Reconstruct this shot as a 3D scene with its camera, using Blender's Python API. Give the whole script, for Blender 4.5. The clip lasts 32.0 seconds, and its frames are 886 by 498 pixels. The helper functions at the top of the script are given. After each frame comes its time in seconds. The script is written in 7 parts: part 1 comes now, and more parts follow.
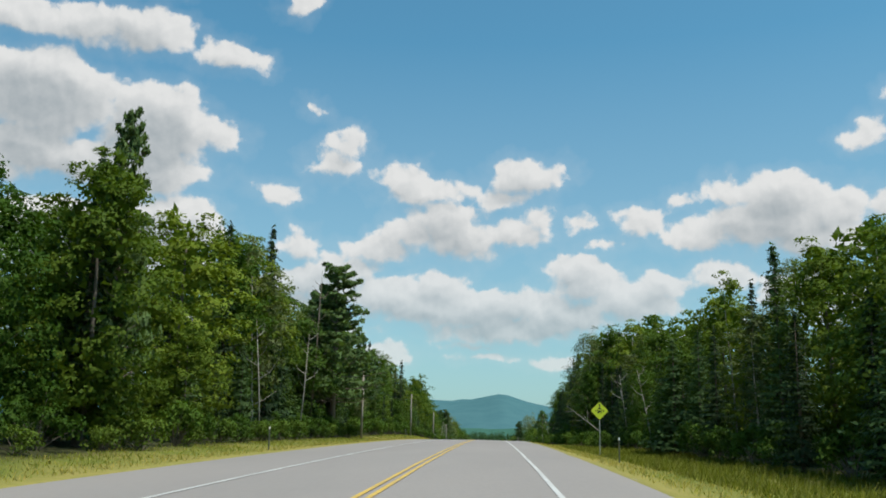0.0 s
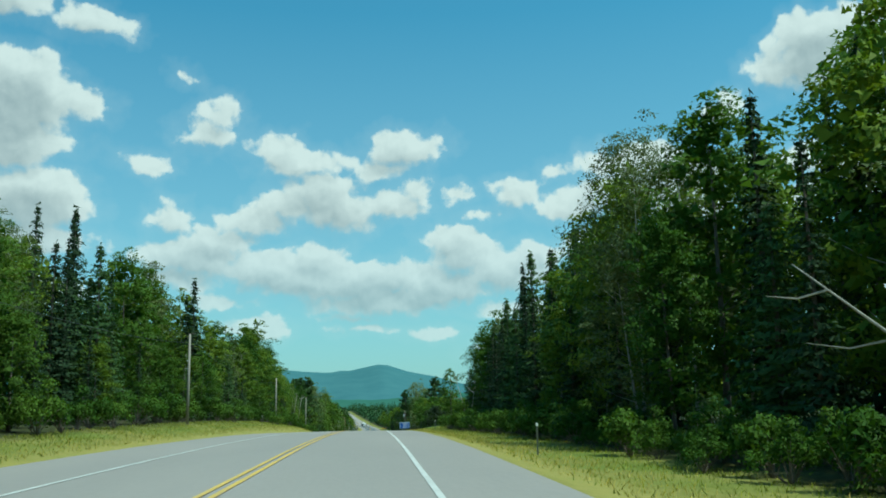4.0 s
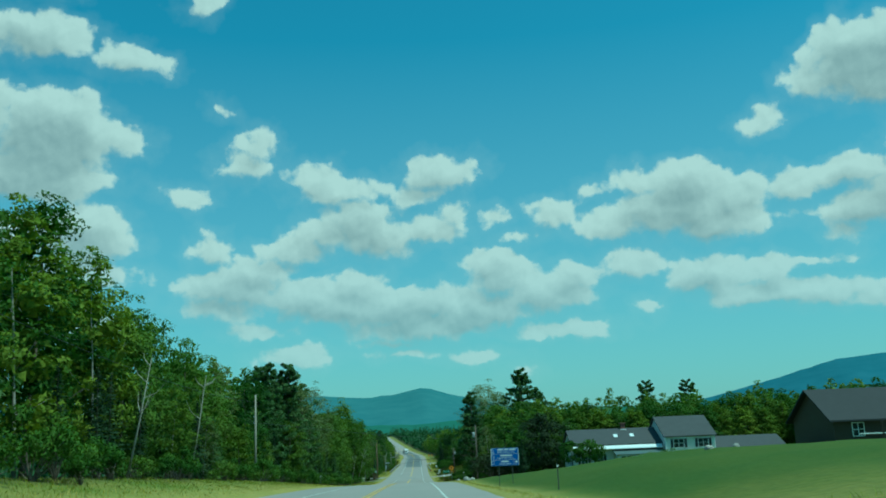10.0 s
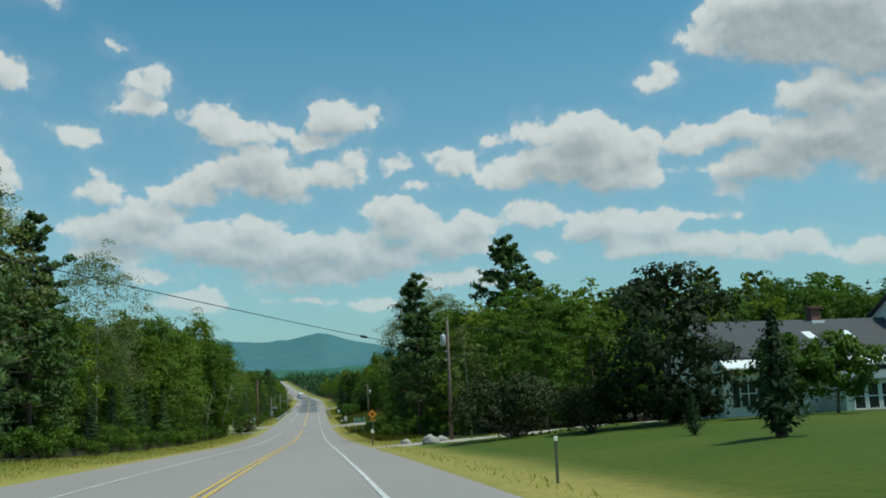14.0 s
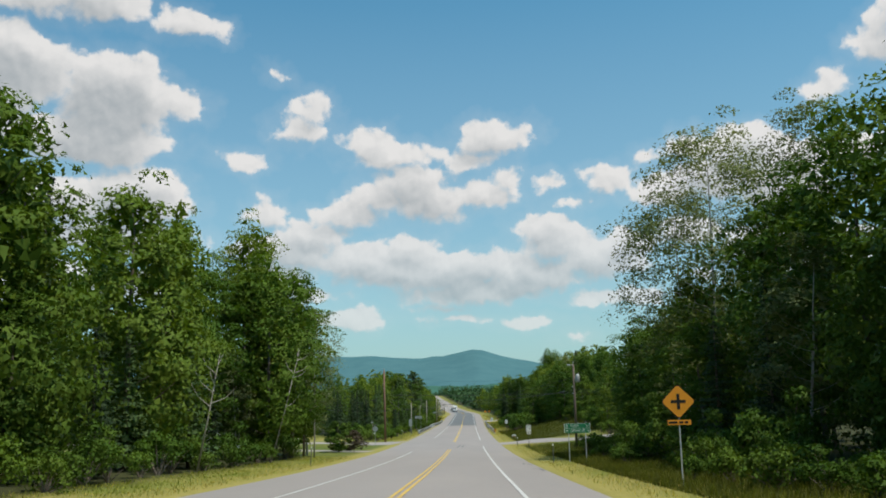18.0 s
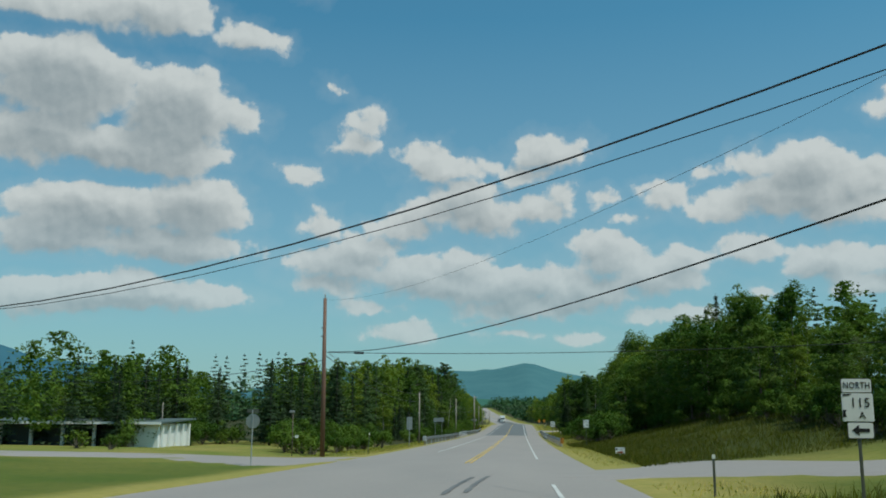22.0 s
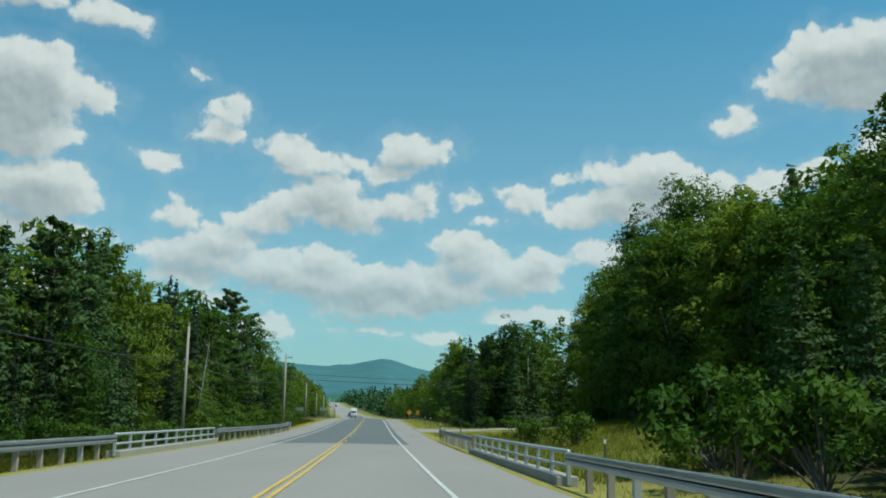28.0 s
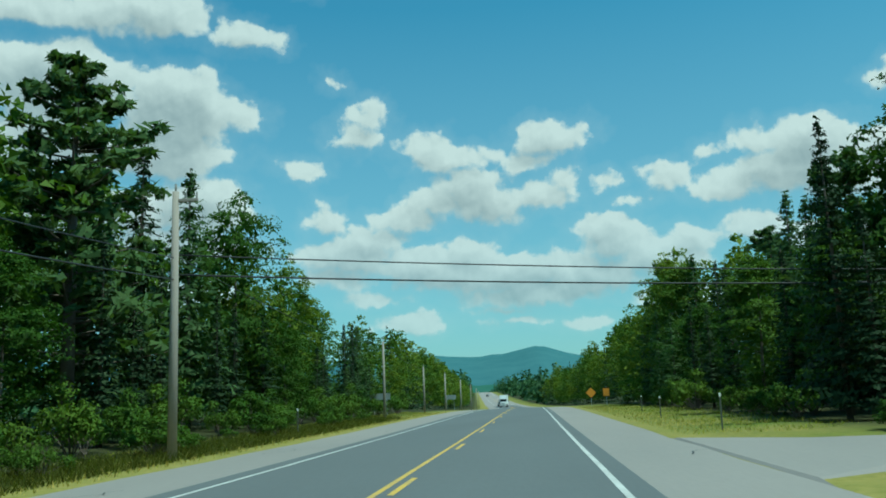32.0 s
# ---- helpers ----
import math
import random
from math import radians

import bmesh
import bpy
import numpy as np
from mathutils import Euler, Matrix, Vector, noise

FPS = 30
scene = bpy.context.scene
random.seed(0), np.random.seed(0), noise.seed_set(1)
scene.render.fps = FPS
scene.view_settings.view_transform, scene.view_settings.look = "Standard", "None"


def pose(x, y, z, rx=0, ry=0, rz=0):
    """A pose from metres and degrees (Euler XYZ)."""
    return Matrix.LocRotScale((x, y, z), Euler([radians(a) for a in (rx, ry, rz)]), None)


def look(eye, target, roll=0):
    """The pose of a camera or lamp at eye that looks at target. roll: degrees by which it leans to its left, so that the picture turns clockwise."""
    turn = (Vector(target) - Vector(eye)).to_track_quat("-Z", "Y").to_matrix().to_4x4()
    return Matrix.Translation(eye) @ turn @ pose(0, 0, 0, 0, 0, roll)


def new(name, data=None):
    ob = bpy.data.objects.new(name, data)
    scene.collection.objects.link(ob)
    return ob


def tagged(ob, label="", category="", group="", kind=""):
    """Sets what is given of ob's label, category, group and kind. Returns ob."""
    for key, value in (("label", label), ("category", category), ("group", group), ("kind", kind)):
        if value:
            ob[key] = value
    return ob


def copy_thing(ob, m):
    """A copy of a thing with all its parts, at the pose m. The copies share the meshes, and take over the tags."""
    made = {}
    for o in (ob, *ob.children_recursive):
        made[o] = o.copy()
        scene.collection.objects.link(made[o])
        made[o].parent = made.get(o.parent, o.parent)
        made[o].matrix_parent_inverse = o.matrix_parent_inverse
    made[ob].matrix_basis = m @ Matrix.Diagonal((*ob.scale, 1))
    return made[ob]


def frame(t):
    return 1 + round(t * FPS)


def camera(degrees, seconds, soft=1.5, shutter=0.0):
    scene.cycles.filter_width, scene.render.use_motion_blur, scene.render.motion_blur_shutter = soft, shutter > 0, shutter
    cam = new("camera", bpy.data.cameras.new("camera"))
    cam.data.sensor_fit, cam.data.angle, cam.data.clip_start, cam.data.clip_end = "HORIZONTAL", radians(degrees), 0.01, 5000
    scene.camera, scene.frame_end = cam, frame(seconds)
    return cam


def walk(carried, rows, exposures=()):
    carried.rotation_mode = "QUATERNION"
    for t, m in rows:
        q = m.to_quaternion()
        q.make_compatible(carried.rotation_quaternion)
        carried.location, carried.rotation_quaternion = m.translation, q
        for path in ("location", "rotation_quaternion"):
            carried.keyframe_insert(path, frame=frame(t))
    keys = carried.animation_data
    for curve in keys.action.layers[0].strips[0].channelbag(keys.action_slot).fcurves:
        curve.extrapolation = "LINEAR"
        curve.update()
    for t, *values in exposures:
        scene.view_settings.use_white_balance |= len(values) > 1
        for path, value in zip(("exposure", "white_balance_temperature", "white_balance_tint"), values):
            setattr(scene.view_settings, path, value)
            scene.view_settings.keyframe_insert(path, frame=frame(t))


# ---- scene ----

cam = camera(52.10, 32.0, soft=1.8)
# seconds, eye x y z, yaw, pitch, roll
PATH = [
    (0, 2.344, 0.000, 11.483, 3.38, 12.04, 1.13),
    (0.5, 2.236, 10.430, 11.751, 0.95, 11.86, 2.47),
    (1, 2.209, 20.873, 11.984, -1.13, 11.39, 2.64),
    (1.5, 2.246, 31.345, 12.232, -3.44, 10.93, 1.85),
    (2, 2.271, 41.856, 12.416, -4.73, 11.16, 1.50),
    (2.5, 2.274, 52.398, 12.586, -5.15, 11.21, 0.86),
    (3, 2.461, 62.941, 12.756, -5.42, 11.36, -0.31),
    (3.5, 2.573, 73.500, 12.874, -4.48, 12.02, -0.97),
    (4, 2.637, 84.051, 12.999, -4.44, 10.24, -0.98),
    (4.5, 2.554, 94.579, 13.138, -3.97, 7.86, -0.54),
    (5, 2.543, 105.069, 13.264, -3.82, 8.18, -0.32),
    (5.5, 2.537, 115.523, 13.323, -3.84, 9.96, -0.58),
    (6, 2.534, 125.941, 13.321, -3.88, 11.98, -1.41),
    (6.5, 2.534, 136.322, 13.285, -3.78, 13.01, -2.64),
    (7, 2.547, 146.667, 13.216, -3.39, 11.83, -3.48),
    (7.5, 2.527, 156.977, 13.113, -3.30, 11.49, -3.61),
    (8, 2.479, 167.258, 12.973, -3.04, 11.20, -2.85),
    (8.5, 2.489, 177.518, 12.791, -2.73, 11.52, -2.38),
    (9, 2.527, 187.762, 12.565, -2.33, 12.12, -2.24),
    (9.5, 2.513, 197.996, 12.314, -2.33, 11.38, -2.29),
    (10, 2.506, 208.222, 12.075, -2.05, 11.80, -2.36),
    (10.5, 2.503, 218.445, 11.828, -2.04, 11.86, -2.31),
    (11, 2.506, 228.660, 11.569, -2.04, 11.37, -1.89),
    (11.5, 2.561, 238.861, 11.297, -2.21, 11.24, -2.02),
    (12, 2.571, 249.037, 11.008, -4.58, 10.42, -2.76),
    (12.5, 2.527, 259.194, 10.720, -7.20, 9.50, -2.85),
    (13, 2.459, 269.332, 10.381, -8.73, 8.90, -2.83),
    (13.5, 2.404, 279.452, 10.039, -9.55, 8.32, -2.38),
    (14, 2.363, 289.553, 9.701, -8.33, 8.26, -2.17),
    (14.5, 2.291, 299.633, 9.343, -6.41, 8.54, -2.09),
    (15, 2.229, 309.688, 8.912, -4.62, 8.55, -1.85),
    (15.5, 2.245, 319.715, 8.430, -2.60, 8.97, -2.03),
    (16, 2.218, 329.722, 7.993, -1.18, 9.41, -1.48),
    (16.5, 2.189, 339.709, 7.526, -0.21, 9.78, -1.13),
    (17, 2.158, 349.678, 7.041, 0.46, 10.00, -1.22),
    (17.5, 2.125, 359.630, 6.561, 0.95, 10.01, -1.50),
    (18, 2.153, 369.566, 6.084, 1.42, 9.70, -1.20),
    (18.5, 2.244, 379.492, 5.599, 1.92, 8.64, -0.25),
    (19, 2.309, 389.415, 5.139, 2.34, 7.16, 0.90),
    (19.5, 2.408, 399.344, 4.730, 2.53, 7.67, 1.02),
    (20, 2.492, 409.278, 4.337, 2.74, 7.97, 0.82),
    (20.5, 2.598, 419.209, 4.024, 3.01, 8.81, 0.61),
    (21, 2.691, 429.145, 3.676, 3.47, 9.05, 0.53),
    (21.5, 2.644, 439.093, 3.384, 4.33, 10.22, 0.27),
    (22, 2.670, 449.068, 3.112, 4.84, 10.61, 0.30),
    (22.5, 2.639, 459.091, 2.843, 4.38, 10.97, 0.58),
    (23, 2.633, 469.167, 2.662, 3.29, 10.99, 1.10),
    (23.5, 2.620, 479.290, 2.513, 2.22, 11.32, 1.53),
    (24, 2.600, 489.461, 2.375, 0.19, 11.16, 1.95),
    (24.5, 2.550, 499.677, 2.238, -1.12, 10.62, 1.55),
    (25, 2.443, 509.927, 2.115, -1.88, 10.99, 1.10),
    (25.5, 2.321, 520.196, 2.009, -2.10, 11.50, 0.53),
    (26, 2.267, 530.465, 1.911, -3.96, 10.01, 0.21),
    (26.5, 2.204, 540.738, 1.828, -4.18, 9.37, 0.26),
    (27, 2.140, 551.013, 1.756, -3.65, 9.38, 0.60),
    (27.5, 2.074, 561.293, 1.696, -3.30, 9.84, 1.00),
    (28, 2.037, 571.576, 1.645, -4.03, 10.54, 0.99),
    (28.5, 1.992, 581.867, 1.557, -6.01, 11.24, 1.54),
    (29, 1.983, 592.172, 1.488, -7.32, 11.22, 1.94),
    (29.5, 2.108, 602.505, 1.423, -7.67, 10.63, 1.24),
    (30, 2.148, 612.873, 1.442, -4.10, 9.82, -0.07),
    (30.5, 2.171, 623.277, 1.385, 0.37, 9.82, -0.97),
    (31, 2.178, 633.705, 1.411, 3.05, 9.68, -1.78),
    (31.5, 2.229, 644.149, 1.414, 4.17, 9.63, -1.61),
    (32, 2.365, 654.604, 1.411, 5.19, 9.98, -2.13),
]


def eye_pose(x, y, z, yaw, pitch, roll):
    a, b = radians(yaw), radians(pitch)
    way = Vector((-math.sin(a) * math.cos(b), math.cos(a) * math.cos(b), math.sin(b)))
    return look((x, y, z), Vector((x, y, z)) + 10 * way, roll)


# seconds, stops, kelvin, tint
TONE = [
    (0.0, 0.0, 6480, 10), (2.9, 0.0, 6480, 10), (3.6, 0.0, 5700, -16), (4.2, 0.0, 5700, -16), (5.2, 0.0, 6200, 2),
    (6.5, 0.0, 6350, 6), (7.7, -0.05, 6250, 3), (8.6, -0.15, 5100, -36), (9.6, -0.28, 5000, -39), (12.3, -0.36, 5000, -39), (13.0, -0.42, 5900, -8),
    (13.6, -0.28, 6200, 1), (14.3, -0.25, 6150, -1), (15.0, -0.3, 5250, -28), (15.6, -0.22, 5300, -26), (17.2, 0.0, 6550, 11), (20.0, 0.0, 6600, 12),
    (21.0, -0.35, 6050, -1), (22.5, -0.4, 6300, 5), (24.0, -0.35, 6650, 14), (25.5, -0.25, 6000, -6), (27.5, -0.15, 6450, 8),
    (28.4, -0.17, 5650, -17), (29.2, -0.12, 5400, -25), (29.6, -0.05, 6000, -6), (30.1, 0.0, 6480, 8), (31.0, -0.16, 5600, -18), (32.0, -0.14, 5550, -20),
]
walk(cam, [(t, eye_pose(*row)) for t, *row in PATH], TONE)

# ---------------------------------------------------------------- light
SUN_AZ, SUN_EL = 117.0, 64.0  # degrees from +y towards +x, and above the horizon

world = bpy.data.worlds.new("sky")
scene.world = world
world.use_nodes = True
wt = world.node_tree
wt.nodes.clear()


def wnode(kind, **values):
    n = wt.nodes.new(kind)
    for key, value in values.items():
        if key == "op":
            n.operation = value
        else:
            n.inputs[int(key[1:])].default_value = value
    return n


def wmath(op, a, b=None, c=None, clamp=False):
    n = wt.nodes.new("ShaderNodeMath")
    n.operation = op
    n.use_clamp = clamp
    for i, v in enumerate((a, b, c)):
        if v is None:
            continue
        if isinstance(v, (int, float)):
            n.inputs[i].default_value = v
        else:
            wt.links.new(v, n.inputs[i])
    return n.outputs[0]


def wvec(op, *args):
    n = wt.nodes.new("ShaderNodeVectorMath")
    n.operation = op
    for i, v in enumerate(args):
        if isinstance(v, tuple):
            n.inputs[i].default_value = v
        else:
            wt.links.new(v, n.inputs[i])
    return n.outputs["Value" if op == "LENGTH" else "Vector"]


def wmix(fac, a, b):
    n = wt.nodes.new("ShaderNodeMix")
    n.data_type = "RGBA"
    for i, v in ((0, fac), (6, a), (7, b)):
        if isinstance(v, (int, float, tuple)):
            n.inputs[i].default_value = v
        else:
            wt.links.new(v, n.inputs[i])
    return n.outputs[2]


sky = wt.nodes.new("ShaderNodeTexSky")
sky.sky_type = "NISHITA"
sky.sun_disc = False
sky.sun_elevation, sky.sun_rotation = radians(SUN_EL), radians(SUN_AZ)
sky.altitude, sky.air_density, sky.dust_density, sky.ozone_density = 400, 1.0, 1.2, 1.6

# direction as azimuth and height in degrees
coord = wt.nodes.new("ShaderNodeTexCoord")
split = wt.nodes.new("ShaderNodeSeparateXYZ")
wt.links.new(coord.outputs["Generated"], split.inputs[0])
az = wmath("MULTIPLY", wmath("ARCTAN2", split.outputs[0], split.outputs[1]), 57.2958)
el = wmath("MULTIPLY", wmath("ARCSINE", split.outputs[2]), 57.2958)
flat = wt.nodes.new("ShaderNodeCombineXYZ")
wt.links.new(az, flat.inputs[0])
wt.links.new(el, flat.inputs[1])

# billows: the outline of each cloud is bent a little by noise
bend = wt.nodes.new("ShaderNodeTexNoise")
bend.inputs["Scale"].default_value, bend.inputs["Detail"].default_value, bend.inputs["Roughness"].default_value = 0.5, 5.0, 0.55
wt.links.new(flat.outputs[0], bend.inputs["Vector"])
bent = wvec("ADD", flat.outputs[0], wvec("MULTIPLY_ADD", bend.outputs["Color"], (2.4, 1.5, 0), (-1.2, -0.75, 0)))
near_cloud, near_above = None, None


def cloud(a, e, w, h):
    """One billow of a cloud: azimuth, height, half width and half height, in degrees; adds its distance in degrees."""
    global near_cloud, near_above
    here = bent
    if near_cloud is not None:  # one billow after the other
        here = wvec("MULTIPLY_ADD", near_cloud, (1e-9, 1e-9, 1e-9), bent)
    r = math.sqrt(w * h)
    m = wvec("MULTIPLY_ADD", here, (r / w, r / h, 0), (-r * a / w, -r * e / h, 0))
    one = wmath("SUBTRACT", wvec("LENGTH", m), r)
    two = wmath("SUBTRACT", wvec("LENGTH", wvec("ADD", m, (0.45 * r / w, 0.95 * r / h, 0))), r)
    if near_cloud is None:
        near_cloud, near_above = one, two
    else:
        near_cloud = wmath("SMOOTH_MIN", near_cloud, one, 0.6)
        near_above = wmath("SMOOTH_MIN", near_above, two, 0.9)


cloud(-22.4, 27.1, 1.27, 0.81)
cloud(-23.2, 24.0, 3.02, 1.36)
cloud(-26.3, 23.7, 2.60, 1.11)
cloud(-30.3, 23.5, 3.00, 0.98)
cloud(-17.7, 23.0, 1.97, 0.87)
cloud(-13.4, 26.8, 0.99, 0.68)
cloud(-12.2, 20.5, 0.37, 0.24)
cloud(-9.7, 18.2, 0.96, 0.84)
cloud(-10.6, 17.1, 1.76, 0.77)
cloud(-14.1, 15.0, 0.93, 0.42)
cloud(-6.0, 16.4, 1.40, 0.78)
cloud(-4.9, 15.6, 2.14, 0.78)
cloud(-3.5, 15.7, 1.18, 0.50)
cloud(1.8, 16.5, 2.15, 1.07)
cloud(3.7, 16.9, 0.82, 0.64)
cloud(0.6, 15.2, 1.55, 0.57)
cloud(-3.3, 13.9, 2.28, 1.14)
cloud(-5.3, 12.8, 2.19, 1.00)
cloud(-2.2, 12.7, 2.74, 1.29)
cloud(-7.3, 11.9, 2.32, 0.78)
cloud(0.9, 12.9, 1.91, 0.79)
cloud(2.8, 13.9, 0.88, 0.93)
cloud(5.6, 13.7, 0.73, 0.39)
cloud(9.0, 13.6, 1.23, 0.71)
cloud(10.1, 14.1, 0.44, 0.42)
cloud(7.0, 12.3, 0.65, 0.21)
cloud(11.8, 14.8, 0.51, 0.31)
cloud(14.7, 15.2, 1.00, 0.90)
cloud(17.9, 14.9, 2.64, 1.43)
cloud(16.9, 13.3, 3.94, 1.51)
cloud(20.4, 13.6, 1.55, 1.17)
cloud(14.0, 12.8, 2.49, 0.87)
cloud(12.1, 12.4, 1.29, 0.45)
cloud(19.2, 12.2, 3.11, 1.08)
cloud(-12.7, 11.8, 1.18, 0.84)
cloud(-9.7, 10.6, 2.08, 0.88)
cloud(-10.9, 9.6, 3.56, 1.05)
cloud(-6.6, 8.9, 3.23, 1.06)
cloud(-3.4, 9.8, 1.74, 0.86)
cloud(-4.1, 8.3, 4.31, 1.07)
cloud(-0.9, 8.1, 3.60, 1.21)
cloud(1.5, 8.5, 2.34, 1.07)
cloud(5.1, 11.0, 1.59, 0.78)
cloud(5.8, 9.8, 2.16, 1.21)
cloud(8.6, 8.6, 3.21, 1.06)
cloud(10.5, 9.7, 1.60, 0.88)
cloud(4.6, 8.0, 3.59, 1.21)
cloud(0.6, 7.0, 4.66, 0.78)
cloud(9.4, 6.3, 2.61, 0.46)
cloud(11.7, 6.5, 0.84, 0.24)
cloud(-9.5, 7.0, 1.70, 0.42)
cloud(-7.4, 5.4, 2.05, 0.60)
cloud(-0.4, 5.3, 1.50, 0.28)
cloud(4.1, 5.0, 1.21, 0.28)
cloud(-1.3, 6.1, 1.36, 0.25)
cloud(6.9, 3.9, 0.42, 0.18)
cloud(-12.3, 8.4, 2.11, 0.70)
cloud(14.9, 7.6, 0.56, 0.31)
cloud(31.5, 20.1, 6.44, 2.57)
cloud(28.3, 21.3, 2.67, 1.56)
cloud(25.5, 19.8, 1.22, 0.90)
cloud(35.7, 18.0, 3.65, 1.80)
cloud(22.9, 18.1, 0.83, 0.59)
cloud(22.6, 17.9, 0.76, 0.33)
cloud(21.7, 14.1, 1.20, 0.86)
cloud(24.1, 13.9, 2.02, 0.78)
cloud(27.2, 14.2, 2.56, 0.89)
cloud(32.3, 15.7, 2.76, 1.57)
cloud(35.3, 14.8, 2.42, 1.75)
cloud(32.3, 13.1, 5.28, 1.76)
cloud(28.4, 12.1, 3.87, 1.07)
cloud(35.6, 11.8, 2.38, 1.46)
cloud(26.4, 11.1, 1.08, 0.54)
cloud(14.2, 10.2, 1.76, 0.76)
cloud(18.4, 9.0, 2.40, 1.25)
cloud(22.0, 9.2, 1.61, 0.66)
cloud(24.2, 9.4, 1.39, 0.26)
cloud(22.2, 7.8, 4.00, 0.73)
cloud(25.2, 7.5, 2.60, 0.71)
cloud(29.8, 7.3, 1.87, 0.71)
cloud(27.8, 6.9, 1.90, 0.57)
cloud(34.1, 6.4, 1.78, 0.65)
cloud(-28.8, 19.5, 4.59, 2.63)
cloud(-29.5, 16.3, 3.54, 1.92)
cloud(-21.9, 18.4, 3.64, 2.63)
cloud(-24.3, 15.9, 5.73, 1.49)
cloud(-26.3, 12.1, 5.23, 1.60)
cloud(-20.5, 12.6, 3.43, 1.84)
cloud(-28.3, 10.6, 3.83, 1.38)
cloud(-22.0, 10.4, 4.71, 1.19)
cloud(-23.4, 8.4, 1.12, 0.36)
cloud(-23.7, 7.3, 6.56, 1.04)
cloud(-28.6, 6.7, 4.08, 0.94)
cloud(-18.1, 18.4, 1.21, 0.81)


def fleece(source):
    """Rounded heads at two sizes with a fine fleece over them, in degrees, about nought on the mean."""
    n = wt.nodes.new("ShaderNodeTexNoise")
    n.inputs["Scale"].default_value, n.inputs["Detail"].default_value, n.inputs["Roughness"].default_value = 0.42, 7.0, 0.56
    wt.links.new(source, n.inputs["Vector"])
    total = wmath("MULTIPLY_ADD", n.outputs["Fac"], 2.9, -1.45)
    for scale, size in ((0.7, 0.42), (1.7, 0.22)):
        v = wt.nodes.new("ShaderNodeTexVoronoi")
        v.feature, v.voronoi_dimensions = "SMOOTH_F1", "2D"
        v.inputs["Scale"].default_value, v.inputs["Smoothness"].default_value = scale, 0.5
        wt.links.new(source, v.inputs["Vector"])
        total = wmath("ADD", total, wmath("MULTIPLY_ADD", v.outputs["Distance"], -size, 0.45 * size))
    return total


bent_soft = wvec("MULTIPLY_ADD", bend.outputs["Color"], (0.8, 0.6, 0), flat.outputs[0])
here_puffs = fleece(bent_soft)
up_puffs = fleece(wvec("ADD", bent_soft, (0.2, 0.4, 0)))
# loose cover beside and behind the view
cover = wt.nodes.new("ShaderNodeTexNoise")
cover.inputs["Scale"].default_value, cover.inputs["Detail"].default_value, cover.inputs["Roughness"].default_value = 2.6, 7.0, 0.58
wt.links.new(coord.outputs["Generated"], cover.inputs["Vector"])
side = wmath("MULTIPLY_ADD", wmath("ABSOLUTE", az), 0.1, -3.8, clamp=True)
loose = wmath("MULTIPLY", wmath("MULTIPLY_ADD", cover.outputs["Fac"], 6.0, -3.2), side)

body = wmath("MULTIPLY_ADD", here_puffs, 0.85, wmath("SUBTRACT", 0.3, near_cloud))
veil = body
body = wmath("MAXIMUM", body, wmath("SUBTRACT", loose, 0.4))
# shade: cloud that stands between a place and the sun, and the fall of each head
thick = wmath("SUBTRACT", 0.0, near_above)
fall = wmath("SUBTRACT", up_puffs, here_puffs)
deep = wt.nodes.new("ShaderNodeMapRange")
deep.interpolation_type = "SMOOTHSTEP"
deep.inputs[1].default_value, deep.inputs[2].default_value = -0.6, 1.7
wt.links.new(thick, deep.inputs[0])
dark = wmath("ADD", wmath("MULTIPLY_ADD", deep.outputs[0], 0.8, 0.04), wmath("MULTIPLY", fall, 0.34), clamp=True)
mask = wt.nodes.new("ShaderNodeMapRange")
mask.interpolation_type = "SMOOTHSTEP"
mask.inputs[1].default_value, mask.inputs[2].default_value = 0.0, 1.0
# crisp sunlit heads, soft undersides
wt.links.new(wmath("DIVIDE", wmath("ADD", body, 0.1), wmath("MULTIPLY_ADD", dark, 1.0, 0.5)), mask.inputs[0])
# thin fleece that frays out round the clouds
fray = wmath("MULTIPLY", wmath("MULTIPLY_ADD", veil, 0.4, 0.34, clamp=True), 0.3)
tone = wmix(dark, (9.7, 9.7, 9.5, 1), (4.8, 5.3, 5.55, 1))
haze = wmath("MULTIPLY_ADD", el, -0.025, 0.62, clamp=True)
tint = wt.nodes.new("ShaderNodeMix")
tint.data_type, tint.blend_type = "RGBA", "MULTIPLY"
tint.inputs[0].default_value = 1.0
wt.links.new(sky.outputs[0], tint.inputs[6])
tint.inputs[7].default_value = (0.96, 1.84, 1.76, 1)
air = wmix(haze, tint.outputs[2], (5.0, 5.95, 6.5, 1))
low = wmath("MULTIPLY_ADD", el, 0.075, 0.06, clamp=True)
seen = wmath("MULTIPLY", wmath("MAXIMUM", mask.outputs[0], fray), wmath("MULTIPLY_ADD", low, 0.5, 0.46))
final = wmix(seen, air, tone)
back = wt.nodes.new("ShaderNodeBackground")
back.inputs["Strength"].default_value = 0.081
wt.links.new(final, back.inputs["Color"])
wout = wt.nodes.new("ShaderNodeOutputWorld")
wt.links.new(back.outputs[0], wout.inputs["Surface"])

sun_data = bpy.data.lights.new("sun", "SUN")
sun_data.energy, sun_data.angle, sun_data.color = 4.5, radians(0.6), (1.0, 0.94, 0.82)
sun = new("sun", sun_data)
sa, se = radians(SUN_AZ), radians(SUN_EL)
sun.matrix_world = look((math.sin(sa) * math.cos(se) * 50, math.cos(sa) * math.cos(se) * 50, math.sin(se) * 50), (0, 0, 0))

